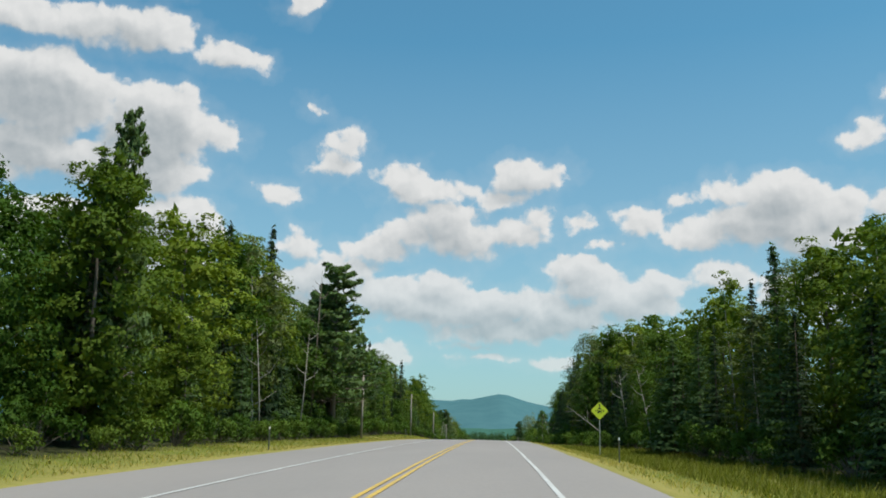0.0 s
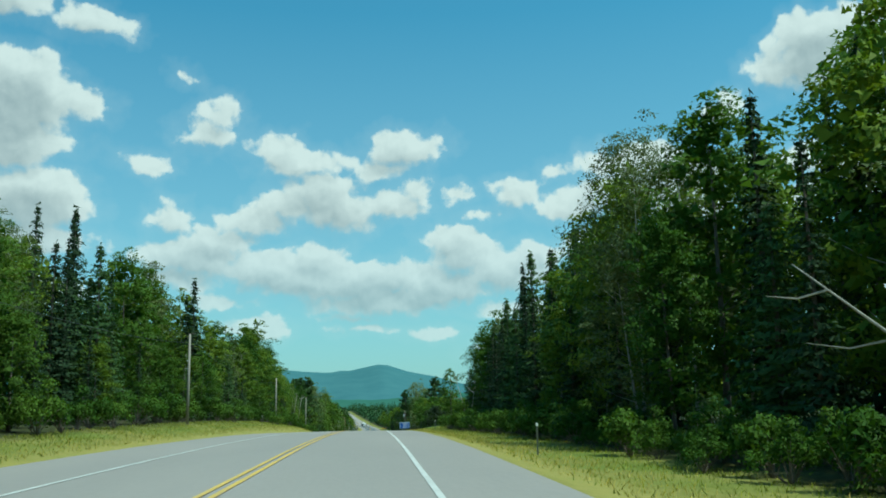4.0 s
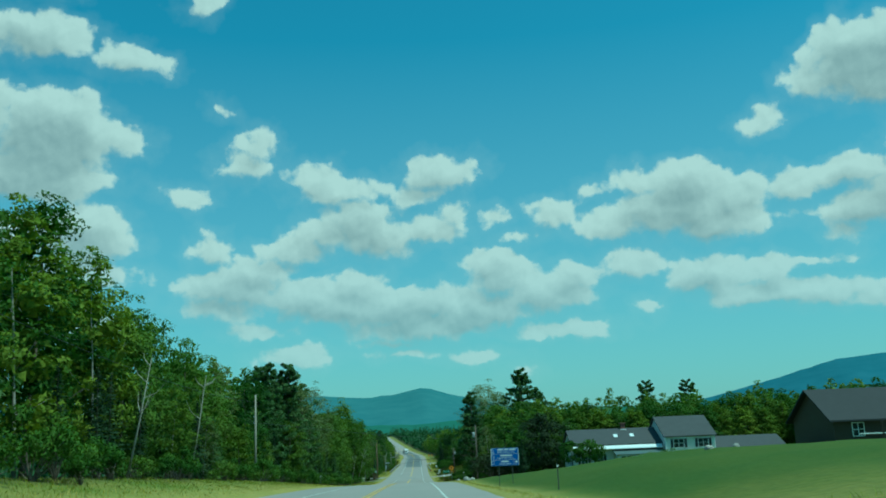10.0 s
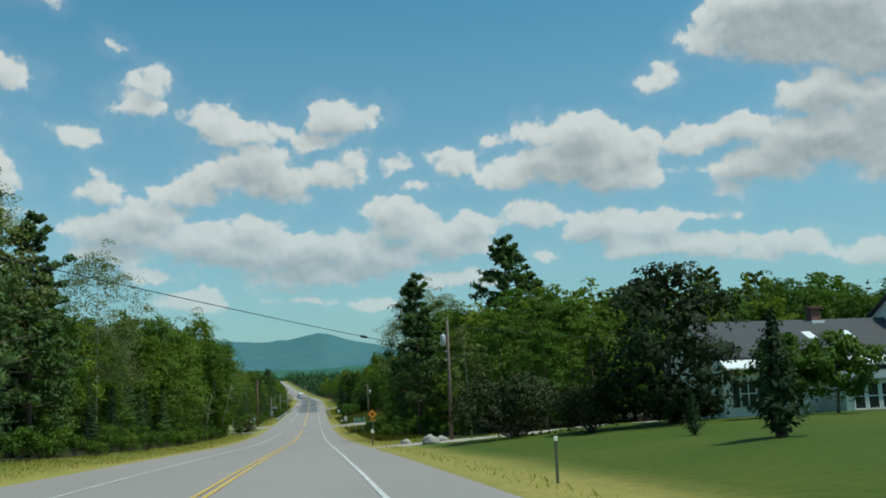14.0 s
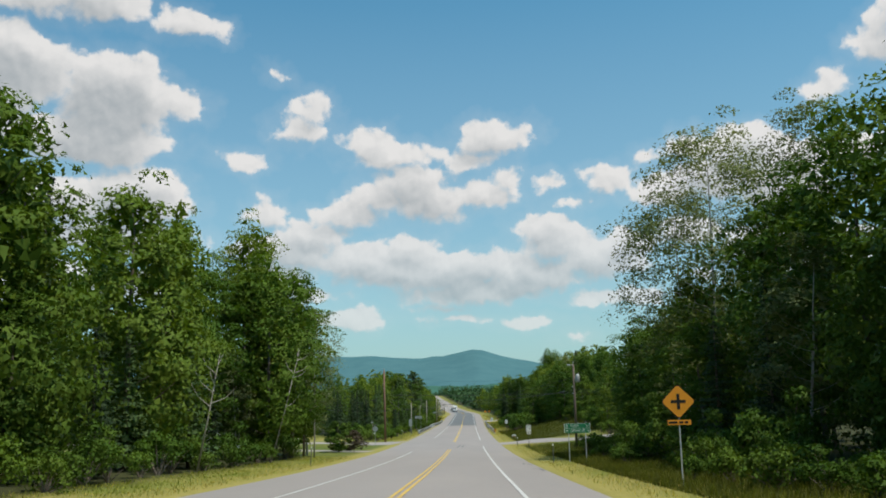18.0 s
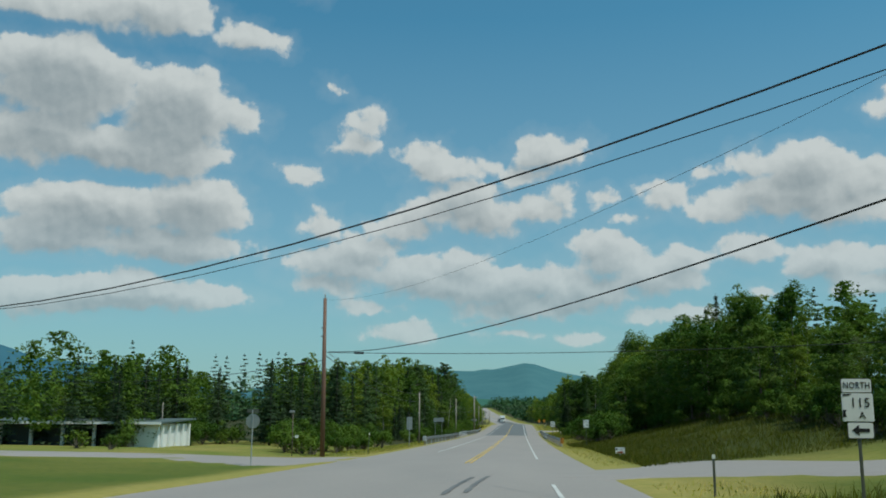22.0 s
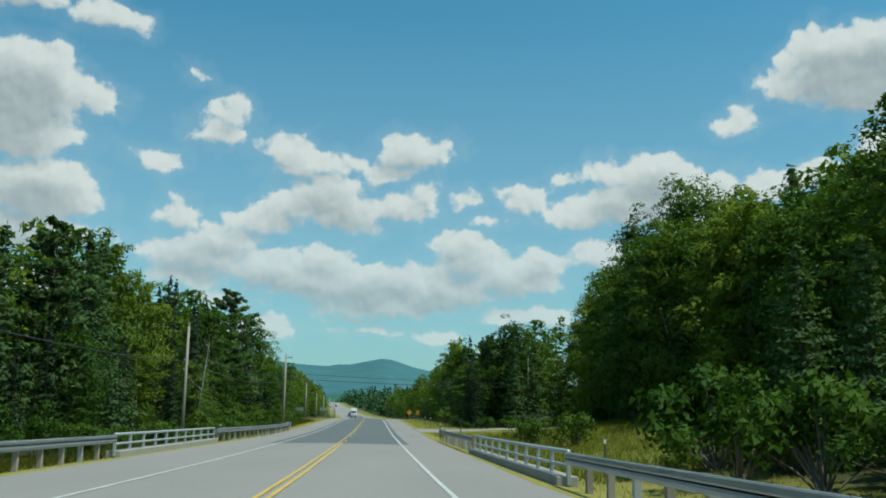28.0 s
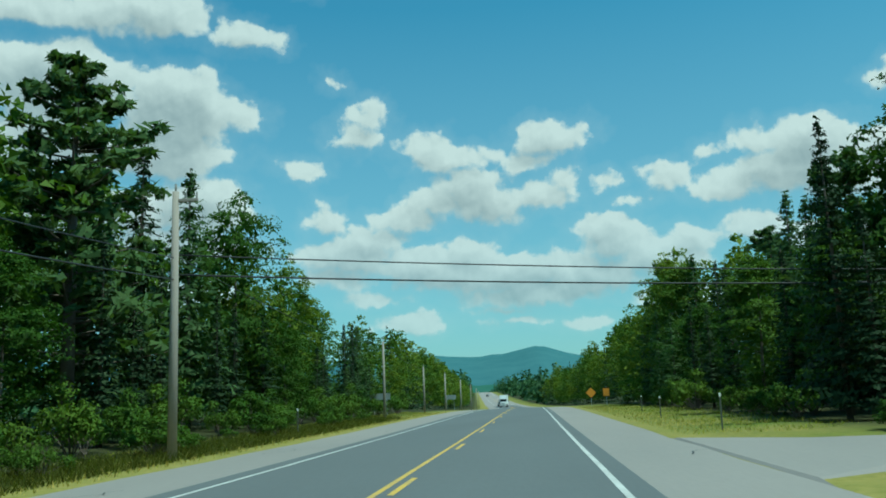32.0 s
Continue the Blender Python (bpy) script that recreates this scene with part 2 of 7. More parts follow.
# ---------------------------------------------------------------- materials
def material(name, colour, rough=0.6, metal=0.0, second=None, scale=3.0, fine=40.0, bump=0.0, island=0.0, objects=0.0, stretch=(1, 1, 1), space="Object", amount=0.6, spec=0.5):
    """Principled surface with colour variation at two scales, optional bump, and variation by island and by object."""
    m = bpy.data.materials.new(name)
    m.use_nodes = True
    t = m.node_tree
    p = t.nodes["Principled BSDF"]
    p.inputs["Roughness"].default_value, p.inputs["Metallic"].default_value = rough, metal
    p.inputs["Specular IOR Level"].default_value = spec
    second = second or tuple(c * 0.7 for c in colour)
    co = t.nodes.new("ShaderNodeTexCoord")
    mp = t.nodes.new("ShaderNodeMapping")
    mp.inputs["Scale"].default_value = stretch
    if space == "World":
        geo = t.nodes.new("ShaderNodeNewGeometry")
        t.links.new(geo.outputs["Position"], mp.inputs["Vector"])
    else:
        t.links.new(co.outputs[space], mp.inputs["Vector"])
    noises = []
    for s, d in ((scale, 4.0), (fine, 3.0)):
        n = t.nodes.new("ShaderNodeTexNoise")
        n.inputs["Scale"].default_value, n.inputs["Detail"].default_value = s, d
        t.links.new(mp.outputs[0], n.inputs["Vector"])
        noises.append(n.outputs["Fac"])
    add = t.nodes.new("ShaderNodeMath")
    add.operation = "MULTIPLY_ADD"
    t.links.new(noises[0], add.inputs[0])
    add.inputs[1].default_value = 1.8
    sub = t.nodes.new("ShaderNodeMath")
    sub.operation = "MULTIPLY_ADD"
    t.links.new(noises[1], sub.inputs[0])
    sub.inputs[1].default_value, sub.inputs[2].default_value = 0.8, -0.8
    t.links.new(sub.outputs[0], add.inputs[2])
    clamp = t.nodes.new("ShaderNodeClamp")
    t.links.new(add.outputs[0], clamp.inputs[0])
    mix = t.nodes.new("ShaderNodeMix")
    mix.data_type = "RGBA"
    mix.inputs[6].default_value, mix.inputs[7].default_value = (*colour, 1), (*second, 1)
    scaled = t.nodes.new("ShaderNodeMath")
    scaled.operation = "MULTIPLY"
    scaled.inputs[1].default_value = amount
    t.links.new(clamp.outputs[0], scaled.inputs[0])
    t.links.new(scaled.outputs[0], mix.inputs[0])
    out = mix.outputs[2]
    for kind, socket, strength in (("ShaderNodeNewGeometry", "Random Per Island", island), ("ShaderNodeObjectInfo", "Random", objects)):
        if not strength:
            continue
        r = t.nodes.new(kind)
        hsv = t.nodes.new("ShaderNodeHueSaturation")
        val = t.nodes.new("ShaderNodeMath")
        val.operation = "MULTIPLY_ADD"
        t.links.new(r.outputs[socket], val.inputs[0])
        val.inputs[1].default_value, val.inputs[2].default_value = 2 * strength, 1 - strength
        t.links.new(val.outputs[0], hsv.inputs["Value"])
        hue = t.nodes.new("ShaderNodeMath")
        hue.operation = "MULTIPLY_ADD"
        t.links.new(r.outputs[socket], hue.inputs[0])
        hue.inputs[1].default_value, hue.inputs[2].default_value = -0.045 * min(1, strength * 2), 0.5 + 0.0225 * min(1, strength * 2)
        t.links.new(hue.outputs[0], hsv.inputs["Hue"])
        t.links.new(out, hsv.inputs["Color"])
        out = hsv.outputs["Color"]
    t.links.new(out, p.inputs["Base Color"])
    if bump:
        b = t.nodes.new("ShaderNodeBump")
        b.inputs["Strength"].default_value, b.inputs["Distance"].default_value = bump, 0.02
        t.links.new(noises[1], b.inputs["Height"])
        t.links.new(b.outputs[0], p.inputs["Normal"])
    return m


def leaf_material(name, colour, second, glow=0.26, island=0.12, objects=0.28):
    """Leaves: a matt face that lets part of the light through."""
    m = material(name, colour, rough=0.55, second=second, scale=0.35, fine=2.5, island=island, objects=objects, amount=0.8, spec=0.06)
    t = m.node_tree
    p = t.nodes["Principled BSDF"]
    tr = t.nodes.new("ShaderNodeBsdfTranslucent")
    source = p.inputs["Base Color"].links[0].from_socket
    warm = t.nodes.new("ShaderNodeMix")
    warm.data_type, warm.blend_type = "RGBA", "MULTIPLY"
    warm.inputs[0].default_value = 1.0
    t.links.new(source, warm.inputs[6])
    warm.inputs[7].default_value = (1.25, 1.35, 0.5, 1)
    t.links.new(warm.outputs[2], tr.inputs["Color"])
    mix = t.nodes.new("ShaderNodeMixShader")
    mix.inputs[0].default_value = glow
    t.links.new(p.outputs[0], mix.inputs[1])
    t.links.new(tr.outputs[0], mix.inputs[2])
    t.links.new(mix.outputs[0], t.nodes["Material Output"].inputs["Surface"])
    return m


M = dict(
    maple=leaf_material("maple_leaves", (0.072, 0.128, 0.018), (0.046, 0.092, 0.014)),
    bright=leaf_material("young_leaves", (0.125, 0.17, 0.02), (0.082, 0.13, 0.016)),
    aspen=leaf_material("aspen_leaves", (0.133, 0.156, 0.066), (0.098, 0.125, 0.048)),
    spruce=leaf_material("spruce_needles", (0.037, 0.062, 0.027), (0.025, 0.046, 0.021), 0.15, 0.22, 0.2),
    pine=leaf_material("pine_needles", (0.088, 0.142, 0.05), (0.06, 0.105, 0.038), 0.26, 0.22, 0.15),
    shrub=leaf_material("shrub_leaves", (0.085, 0.135, 0.02), (0.052, 0.098, 0.015)),
    dark_shrub=leaf_material("dark_shrub_leaves", (0.033, 0.047, 0.020), (0.023, 0.033, 0.016), 0.15),
    bark=material("bark", (0.16, 0.13, 0.105), 0.9, second=(0.08, 0.065, 0.055), scale=2, fine=18, bump=0.6, stretch=(1, 1, 0.25), objects=0.2),
    birch=material("pale_bark", (0.4, 0.37, 0.32), 0.8, second=(0.15, 0.135, 0.12), scale=2.2, fine=14, bump=0.3, stretch=(1, 1, 2.2), amount=0.8),
    grey_wood=material("weathered_pole_wood", (0.34, 0.3, 0.26), 0.85, second=(0.2, 0.17, 0.145), scale=1.5, fine=30, bump=0.4, stretch=(3, 3, 0.2), objects=0.15),
    dark_wood=material("dark_pole_wood", (0.15, 0.115, 0.092), 0.85, second=(0.09, 0.072, 0.06), scale=1.5, fine=30, bump=0.4, stretch=(3, 3, 0.2)),
    brown_wood=material("brown_pole_wood", (0.2, 0.105, 0.07), 0.8, second=(0.1, 0.06, 0.045), scale=1.5, fine=30, bump=0.4, stretch=(3, 3, 0.2)),
    asphalt=material("worn_asphalt", (0.285, 0.255, 0.238), 0.85, second=(0.21, 0.195, 0.187), scale=0.22, fine=9, bump=0.25, space="World", stretch=(1, 0.25, 1)),
    dark_asphalt=material("newer_asphalt", (0.128, 0.136, 0.14), 0.8, second=(0.096, 0.102, 0.107), scale=0.3, fine=9, bump=0.25, space="World", stretch=(1, 0.2, 1)),
    yellow=material("yellow_paint", (0.66, 0.42, 0.05), 0.7, second=(0.34, 0.26, 0.13), scale=0.8, fine=12, space="World", amount=0.7),
    white=material("white_road_paint", (0.6, 0.6, 0.58), 0.7, second=(0.36, 0.35, 0.34), scale=0.8, fine=12, space="World", amount=0.8),
    tar=material("crack_tar", (0.05, 0.05, 0.052), 0.6),
    gravel=material("gravel_edge", (0.36, 0.33, 0.28), 0.95, second=(0.24, 0.22, 0.18), scale=2.5, fine=30, bump=0.8, space="World"),
    ground=None,
    steel=material("galvanised_steel", (0.42, 0.45, 0.47), 0.45, 0.15, second=(0.31, 0.34, 0.36), scale=2, fine=25),
    sign_back=material("sign_aluminium", (0.4, 0.42, 0.42), 0.5, 0.6),
    wire=material("cable_black", (0.025, 0.025, 0.028), 0.6),
)

def ground_material():
    """Mown verge, dry grass, lawn and forest floor, by noise and by the patches laid out in the ground's colour layer."""
    m = bpy.data.materials.new("grass_and_soil")
    m.use_nodes = True
    t = m.node_tree
    p = t.nodes["Principled BSDF"]
    p.inputs["Roughness"].default_value, p.inputs["Specular IOR Level"].default_value = 0.9, 0.15
    geo = t.nodes.new("ShaderNodeNewGeometry")
    kinds = t.nodes.new("ShaderNodeVertexColor")
    kinds.layer_name = "cover"
    sep = t.nodes.new("ShaderNodeSeparateColor")
    t.links.new(kinds.outputs["Color"], sep.inputs[0])

    def noise_of(scale, detail):
        n = t.nodes.new("ShaderNodeTexNoise")
        n.inputs["Scale"].default_value, n.inputs["Detail"].default_value = scale, detail
        t.links.new(geo.outputs["Position"], n.inputs["Vector"])
        r = t.nodes.new("ShaderNodeMapRange")
        r.inputs[1].default_value, r.inputs[2].default_value = 0.32, 0.68
        t.links.new(n.outputs["Fac"], r.inputs[0])
        return r.outputs[0], n.outputs["Fac"]

    def blend(fac, a, b):
        n = t.nodes.new("ShaderNodeMix")
        n.data_type = "RGBA"
        for i, v in ((0, fac), (6, a), (7, b)):
            if isinstance(v, tuple):
                n.inputs[i].default_value = (*v, 1)
            else:
                t.links.new(v, n.inputs[i])
        return n.outputs[2]

    big, _ = noise_of(0.16, 4)
    small, raw = noise_of(3.0, 6)
    meadow = blend(big, blend(small, (0.15, 0.175, 0.028), (0.11, 0.145, 0.024)), blend(small, (0.27, 0.225, 0.062), (0.19, 0.175, 0.045)))
    dry = blend(small, (0.35, 0.285, 0.09), (0.27, 0.24, 0.06))
    lawn = blend(big, blend(small, (0.055, 0.092, 0.011), (0.042, 0.075, 0.009)), blend(small, (0.082, 0.104, 0.013), (0.06, 0.088, 0.011)))
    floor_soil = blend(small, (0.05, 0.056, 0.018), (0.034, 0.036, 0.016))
    out = blend(sep.outputs[0], meadow, lawn)
    out = blend(sep.outputs[1], out, dry)
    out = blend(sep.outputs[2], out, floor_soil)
    t.links.new(out, p.inputs["Base Color"])
    b = t.nodes.new("ShaderNodeBump")
    b.inputs["Strength"].default_value, b.inputs["Distance"].default_value = 0.7, 0.08
    t.links.new(raw, b.inputs["Height"])
    t.links.new(b.outputs[0], p.inputs["Normal"])
    return m


M["ground"] = ground_material()

# ---------------------------------------------------------------- building tools
def mesh_object(name, verts, faces, mat, parent=None, label="", smooth=False):
    me = bpy.data.meshes.new(name)
    me.from_pydata([tuple(v) for v in verts], [], [tuple(f) for f in faces])
    if mat:
        me.materials.append(mat)
    if smooth:
        me.polygons.foreach_set("use_smooth", [True] * len(me.polygons))
    me.update()
    ob = new(name, me)
    if parent:
        ob.parent = parent
    if label:
        tagged(ob, label)
    return ob


def part(name, bm, mat, parent, label="", smooth=False):
    """Links a bmesh as one mesh object under a thing or a part."""
    me = bpy.data.meshes.new(name)
    bm.to_mesh(me)
    bm.free()
    me.materials.append(mat)
    if smooth:
        me.polygons.foreach_set("use_smooth", [True] * len(me.polygons))
    ob = new(name, me)
    if parent:
        ob.parent = parent
    if label:
        tagged(ob, label)
    return ob


def thing(name, at, label, category, group="", turn=0.0):
    """An empty at a thing's base."""
    ob = new(name)
    ob.empty_display_size = 0.2
    ob.matrix_basis = pose(*at, 0, 0, turn)
    return tagged(ob, label, category, group)


def box(bm, lo, hi, bevel=0.0):
    """A box between two corners, with softened edges if asked."""
    made = bmesh.ops.create_cube(bm, size=1)["verts"]
    for v in made:
        v.co = Vector([lo[i] + (v.co[i] + 0.5) * (hi[i] - lo[i]) for i in range(3)])
    if bevel:
        edges = {e for v in made for e in v.link_edges}
        bmesh.ops.bevel(bm, geom=list(edges), offset=bevel, segments=1, affect="EDGES")
    return bm


def boxes(*pairs, bevel=0.0):
    bm = bmesh.new()
    for lo, hi in pairs:
        box(bm, lo, hi, bevel)
    return bm


def tube(bm, points, radii, sides=8, cap=True):
    """A round bar through points, with a radius at each."""
    rings = []
    for i, (p, r) in enumerate(zip(points, radii)):
        a, b = Vector(points[max(i - 1, 0)]), Vector(points[min(i + 1, len(points) - 1)])
        way = (b - a).normalized()
        u = way.orthogonal().normalized()
        if abs(way.z) < 0.95:
            u = way.cross(Vector((0, 0, 1))).normalized()
        w = way.cross(u)
        rings.append([bm.verts.new(Vector(p) + r * (math.cos(k * math.tau / sides) * u + math.sin(k * math.tau / sides) * w)) for k in range(sides)])
    for one, two in zip(rings, rings[1:]):
        for k in range(sides):
            bm.faces.new((one[k], one[(k + 1) % sides], two[(k + 1) % sides], two[k]))
    if cap:
        bm.faces.new(list(reversed(rings[0])))
        bm.faces.new(rings[-1])
    return bm


def bar(points, radii, sides=8):
    return tube(bmesh.new(), points, radii, sides)


def plate(outline, depth):
    """A flat plate in the xz plane with the given outline, facing -y, depth thick towards +y."""
    bm = bmesh.new()
    front = [bm.verts.new((x, 0, z)) for x, z in outline]
    rear = [bm.verts.new((x, depth, z)) for x, z in outline]
    n = len(outline)
    bm.faces.new(front)
    bm.faces.new(list(reversed(rear)))
    for i in range(n):
        bm.faces.new((front[(i + 1) % n], front[i], rear[i], rear[(i + 1) % n]))
    bmesh.ops.recalc_face_normals(bm, faces=bm.faces)
    return bm


def text_mesh(name, words, size, at, mat, parent, width=0.0):
    """Raised lettering on a face that looks to -y, centred at (x, y, z)."""
    cu = bpy.data.curves.new(name, "FONT")
    cu.body, cu.size, cu.align_x, cu.align_y, cu.extrude, cu.resolution_u = words, size, "CENTER", "CENTER", 0.002, 2
    if width:
        cu.space_character = 1.06
    tmp = bpy.data.objects.new(name, cu)
    scene.collection.objects.link(tmp)
    me = bpy.data.meshes.new_from_object(tmp.evaluated_get(bpy.context.evaluated_depsgraph_get()))
    bpy.data.objects.remove(tmp)
    if width and len(me.vertices):
        xs = [v.co.x for v in me.vertices]
        k = width / max(1e-6, max(xs) - min(xs))
        for v in me.vertices:
            v.co.x *= k
    me.materials.clear()
    me.materials.append(mat)
    ob = new(name, me)
    ob.parent = parent
    ob.matrix_basis = pose(*at, 90, 0, 0)
    return ob


def knots(*pairs):
    """A smooth function of one number through (at, value) pairs."""
    xs, ys = np.array([p[0] for p in pairs], float), np.array([p[1] for p in pairs], float)
    return lambda v: np.interp(v, xs, ys)


# ---------------------------------------------------------------- the lie of the land
ROAD_Z = [(-150, 6.0), (-60, 8.4), (0, 10.07), (30, 10.79), (60, 11.30), (90, 11.67), (120, 11.91), (150, 11.77), (180, 11.32), (210, 10.62), (240, 9.85), (270, 8.95), (300, 7.92), (330, 6.57), (360, 5.13), (390, 3.70), (420, 2.58), (450, 1.68), (480, 1.09), (510, 0.70), (540, 0.42), (570, 0.24), (600, 0.03), (630, -0.01), (660, 0.02), (700, 0.42), (735, 0.85), (766, 1.1), (790, 1.1), (830, 0.95), (880, 0.85), (955, 1.0), (1050, 2.4), (1200, 5.6), (1400, 10.6), (1650, 17.0), (1720, 18.2), (1800, 18.6), (2100, 15.0), (2700, 14.0), (5200, 10.0)]
RZ_Y, RZ_Z = np.array(ROAD_Z).T
fine_y = np.arange(-150, 5200, 5.0)
fine_z = np.interp(fine_y, RZ_Y, RZ_Z)
for _ in range(6):
    fine_z[1:-1] = 0.25 * fine_z[:-2] + 0.5 * fine_z[1:-1] + 0.25 * fine_z[2:]


def road_z(y):
    return np.interp(y, fine_y, fine_z)


def road_x(y):
    y = np.asarray(y, float)
    s = np.clip(y - 790, 0, 165)
    return -0.5 * 0.062 / 165 * s * s - 0.062 * np.clip(y - 955, 0, 1500)


EDGE_L, EDGE_R = -7.3, 6.0
WIDE = knots((-200, 0), (560, 0), (640, 0.5), (700, 0.9), (5000, 0.5))  # the paved shoulder widens
WIDE_L = knots((-200, 0), (600, 0), (650, -0.45), (700, -0.4), (5000, 0.0))

off_l9 = knots((0, -0.1), (100, -0.1), (157, 0.3), (200, 0.7), (230, 0.95), (260, 0.6), (298, 0.3), (350, -0.05), (470, -0.04), (560, -0.2), (640, -0.2), (700, -0.1))
off_l12 = knots((0, 0.0), (93, 0.05), (157, 0.9), (200, 1.5), (230, 1.65), (260, 1.3), (298, 0.75), (350, 0.2), (470, 0.0), (560, -0.4), (640, -0.3), (700, 0.1))
off_r9 = knots((0, -0.35), (63, -0.5), (117, -0.45), (180, -0.3), (214, 0.2), (240, 0.1), (278, -0.3), (310, 0.0), (348, 0.0), (400, -0.15), (455, 0.05), (486, 0.1), (530, 0.2), (545, -0.2), (600, -0.25), (640, -0.1), (655, -0.1), (690, 0.0))
off_r13 = knots((0, -0.45), (63, -0.65), (117, -0.55), (180, -0.2), (214, 0.55), (250, 1.1), (278, 0.6), (300, 0.5), (335, 0.4), (350, 0.2), (400, 0.1), (455, 0.25), (486, 0.35), (510, 1.1), (530, 1.3), (550, 0.5), (590, 0.1), (606, 0.5), (635, 0.6), (655, 0.1), (690, 0.1))
off_r20 = knots((0, -0.3), (180, 0.2), (214, 0.9), (250, 1.6), (275, 1.75), (292, 1.4), (310, 0.95), (335, 0.9), (352, 0.6), (400, 0.5), (455, 0.9), (486, 1.1), (510, 2.5), (530, 3.1), (550, 2.2), (590, 1.0), (606, 1.6), (635, 1.7), (655, 0.6), (690, 0.3))
off_r40 = knots((0, 0.2), (214, 1.2), (250, 2.0), (290, 1.9), (312, 1.15), (335, 1.0), (400, 1.5), (470, 2.0), (510, 4.2), (540, 4.6), (580, 2.0), (635, 2.4), (660, 1.0), (690, 0.6))


def ground_z(x, y):
    """Height of the land beside the road; under the road it lies a little deeper."""
    x, y = np.broadcast_arrays(np.asarray(x, float), np.asarray(y, float))
    u = x - road_x(y)
    w, wl = WIDE(y), WIDE_L(y)
    cols_x = [-400 + 0 * u, -60 + 0 * u, -18 + 0 * u, -12.5 - wl, -9.0 - wl, EDGE_L - wl, EDGE_L - wl + 0.6, EDGE_R + w - 0.6, EDGE_R + w, 8.6 + w, 13 + w, 20 + 0 * u, 40 + 0 * u, 80 + 0 * u, 400 + 0 * u]
    cols_z = [off_l12(y) + 3.0, off_l12(y) + 0.8, off_l12(y) + 0.25, off_l12(y), off_l9(y), 0 * u - 0.03, 0 * u - 0.25, 0 * u - 0.25, 0 * u - 0.03, off_r9(y), off_r13(y), off_r20(y), off_r40(y), off_r40(y) + 0.6, off_r40(y) + 3.0]
    out = cols_z[0].copy()
    for i in range(len(cols_x) - 1):
        a, b = cols_x[i], cols_x[i + 1]
        inside = (u >= a) & (u <= b)
        f = np.where(b > a, (u - a) / np.maximum(b - a, 1e-6), 0)
        out = np.where(inside, cols_z[i] + f * (cols_z[i + 1] - cols_z[i]), out)
    out = np.where(u > 400, off_r40(y) + 3.0 + (u - 400) * 0.012, out)
    out = np.where(u < -400, off_l12(y) + 3.0 + (-u - 400) * 0.012, out)
    return road_z(y) + out


def gz(x, y):
    return float(ground_z(x, y))


def grid_mesh(name, xs, ys, height, mat, cover=None):
    """A sheet over rows of y and columns of x."""
    X, Y = np.meshgrid(xs, ys)
    Z = height(X, Y)
    verts = np.stack([X, Y, Z], -1).reshape(-1, 3)
    n, k = len(ys), len(xs)
    a = (np.arange(n - 1)[:, None] * k + np.arange(k - 1)[None, :]).ravel()
    faces = np.stack([a, a + 1, a + k + 1, a + k], -1)
    ob = mesh_object(name, verts.tolist(), faces.tolist(), mat, smooth=True)
    if cover is not None:
        layer = ob.data.color_attributes.new("cover", "FLOAT_COLOR", "POINT")
        layer.data.foreach_set("color", cover(X, Y).reshape(-1).astype(np.float32))
    return ob

# ---------------------------------------------------------------- ground
def step(v, a, b):
    s = np.clip((v - a) / (b - a), 0, 1)
    return s * s * (3 - 2 * s)


def cover_of(X, Y):
    """Lawn, dry grass and forest floor shares of the land; the east bank's also carry its shade."""
    u = X - road_x(Y)
    au = np.where(u > 0, u - 6.0, -u - 7.3)
    lawn = step(u, 7.8, 9.5) * step(Y, 222, 236) * (1 - step(Y, 352, 358)) * (1 - step(u, 60, 75))
    lawn = np.maximum(lawn, step(-u, 8.0, 9.5) * step(Y, 448, 456) * (1 - step(Y, 490, 500)) * (1 - step(-u, 45, 60)) * 0.75)
    dry = (1 - step(au, 0.8, 2.6)) * 0.6
    dry = np.maximum(dry, step(u, 8, 12) * (1 - step(u, 14, 20)) * step(Y, 495, 510) * (1 - step(Y, 545, 640)) * 0.45)
    woods = np.maximum(step(-u, 10.8, 13.2) * (1 - step(Y, 448, 460) * (1 - step(Y, 540, 560))), step(u, 11.4, 13.8) * (1 - step(Y, 212, 224) * (1 - step(Y, 356, 366))))
    woods = np.where((u > 0) & (Y < 92), step(u, 14.0, 16.5), woods)
    woods = np.where((u < 0) & (Y > 448) & (Y < 560), step(-u, 42, 50), woods)
    woods = np.where((u > 0) & (Y > 602) & (Y < 684), step(u, 19, 23), woods)
    woods = np.where((u > 0) & (Y > 440) & (Y < 560), step(u, 22, 30), woods)
    woods = np.where((u < 0) & (Y > 575), step(-u, 9.6, 11.6), woods)
    bank = step(u, 7.8, 10.0) * step(Y, 487, 496) * (1 - step(Y, 552, 566))  # weedy bank, with its shade put into the ground colour
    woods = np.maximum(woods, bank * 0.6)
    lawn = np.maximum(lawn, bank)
    corner = step(u, 9.0, 11.0) * (1 - step(u, 26, 34)) * step(Y, 430, 442) * (1 - step(Y, 474, 482))
    lawn = np.maximum(lawn, corner * 0.85)
    woods = np.where((u > 0) & (Y > 212) & (Y < 366), step(u, 50, 62), woods)
    dry = dry * (1 - lawn * 0.7)
    return np.stack([lawn, dry, woods, np.ones_like(lawn)], -1)


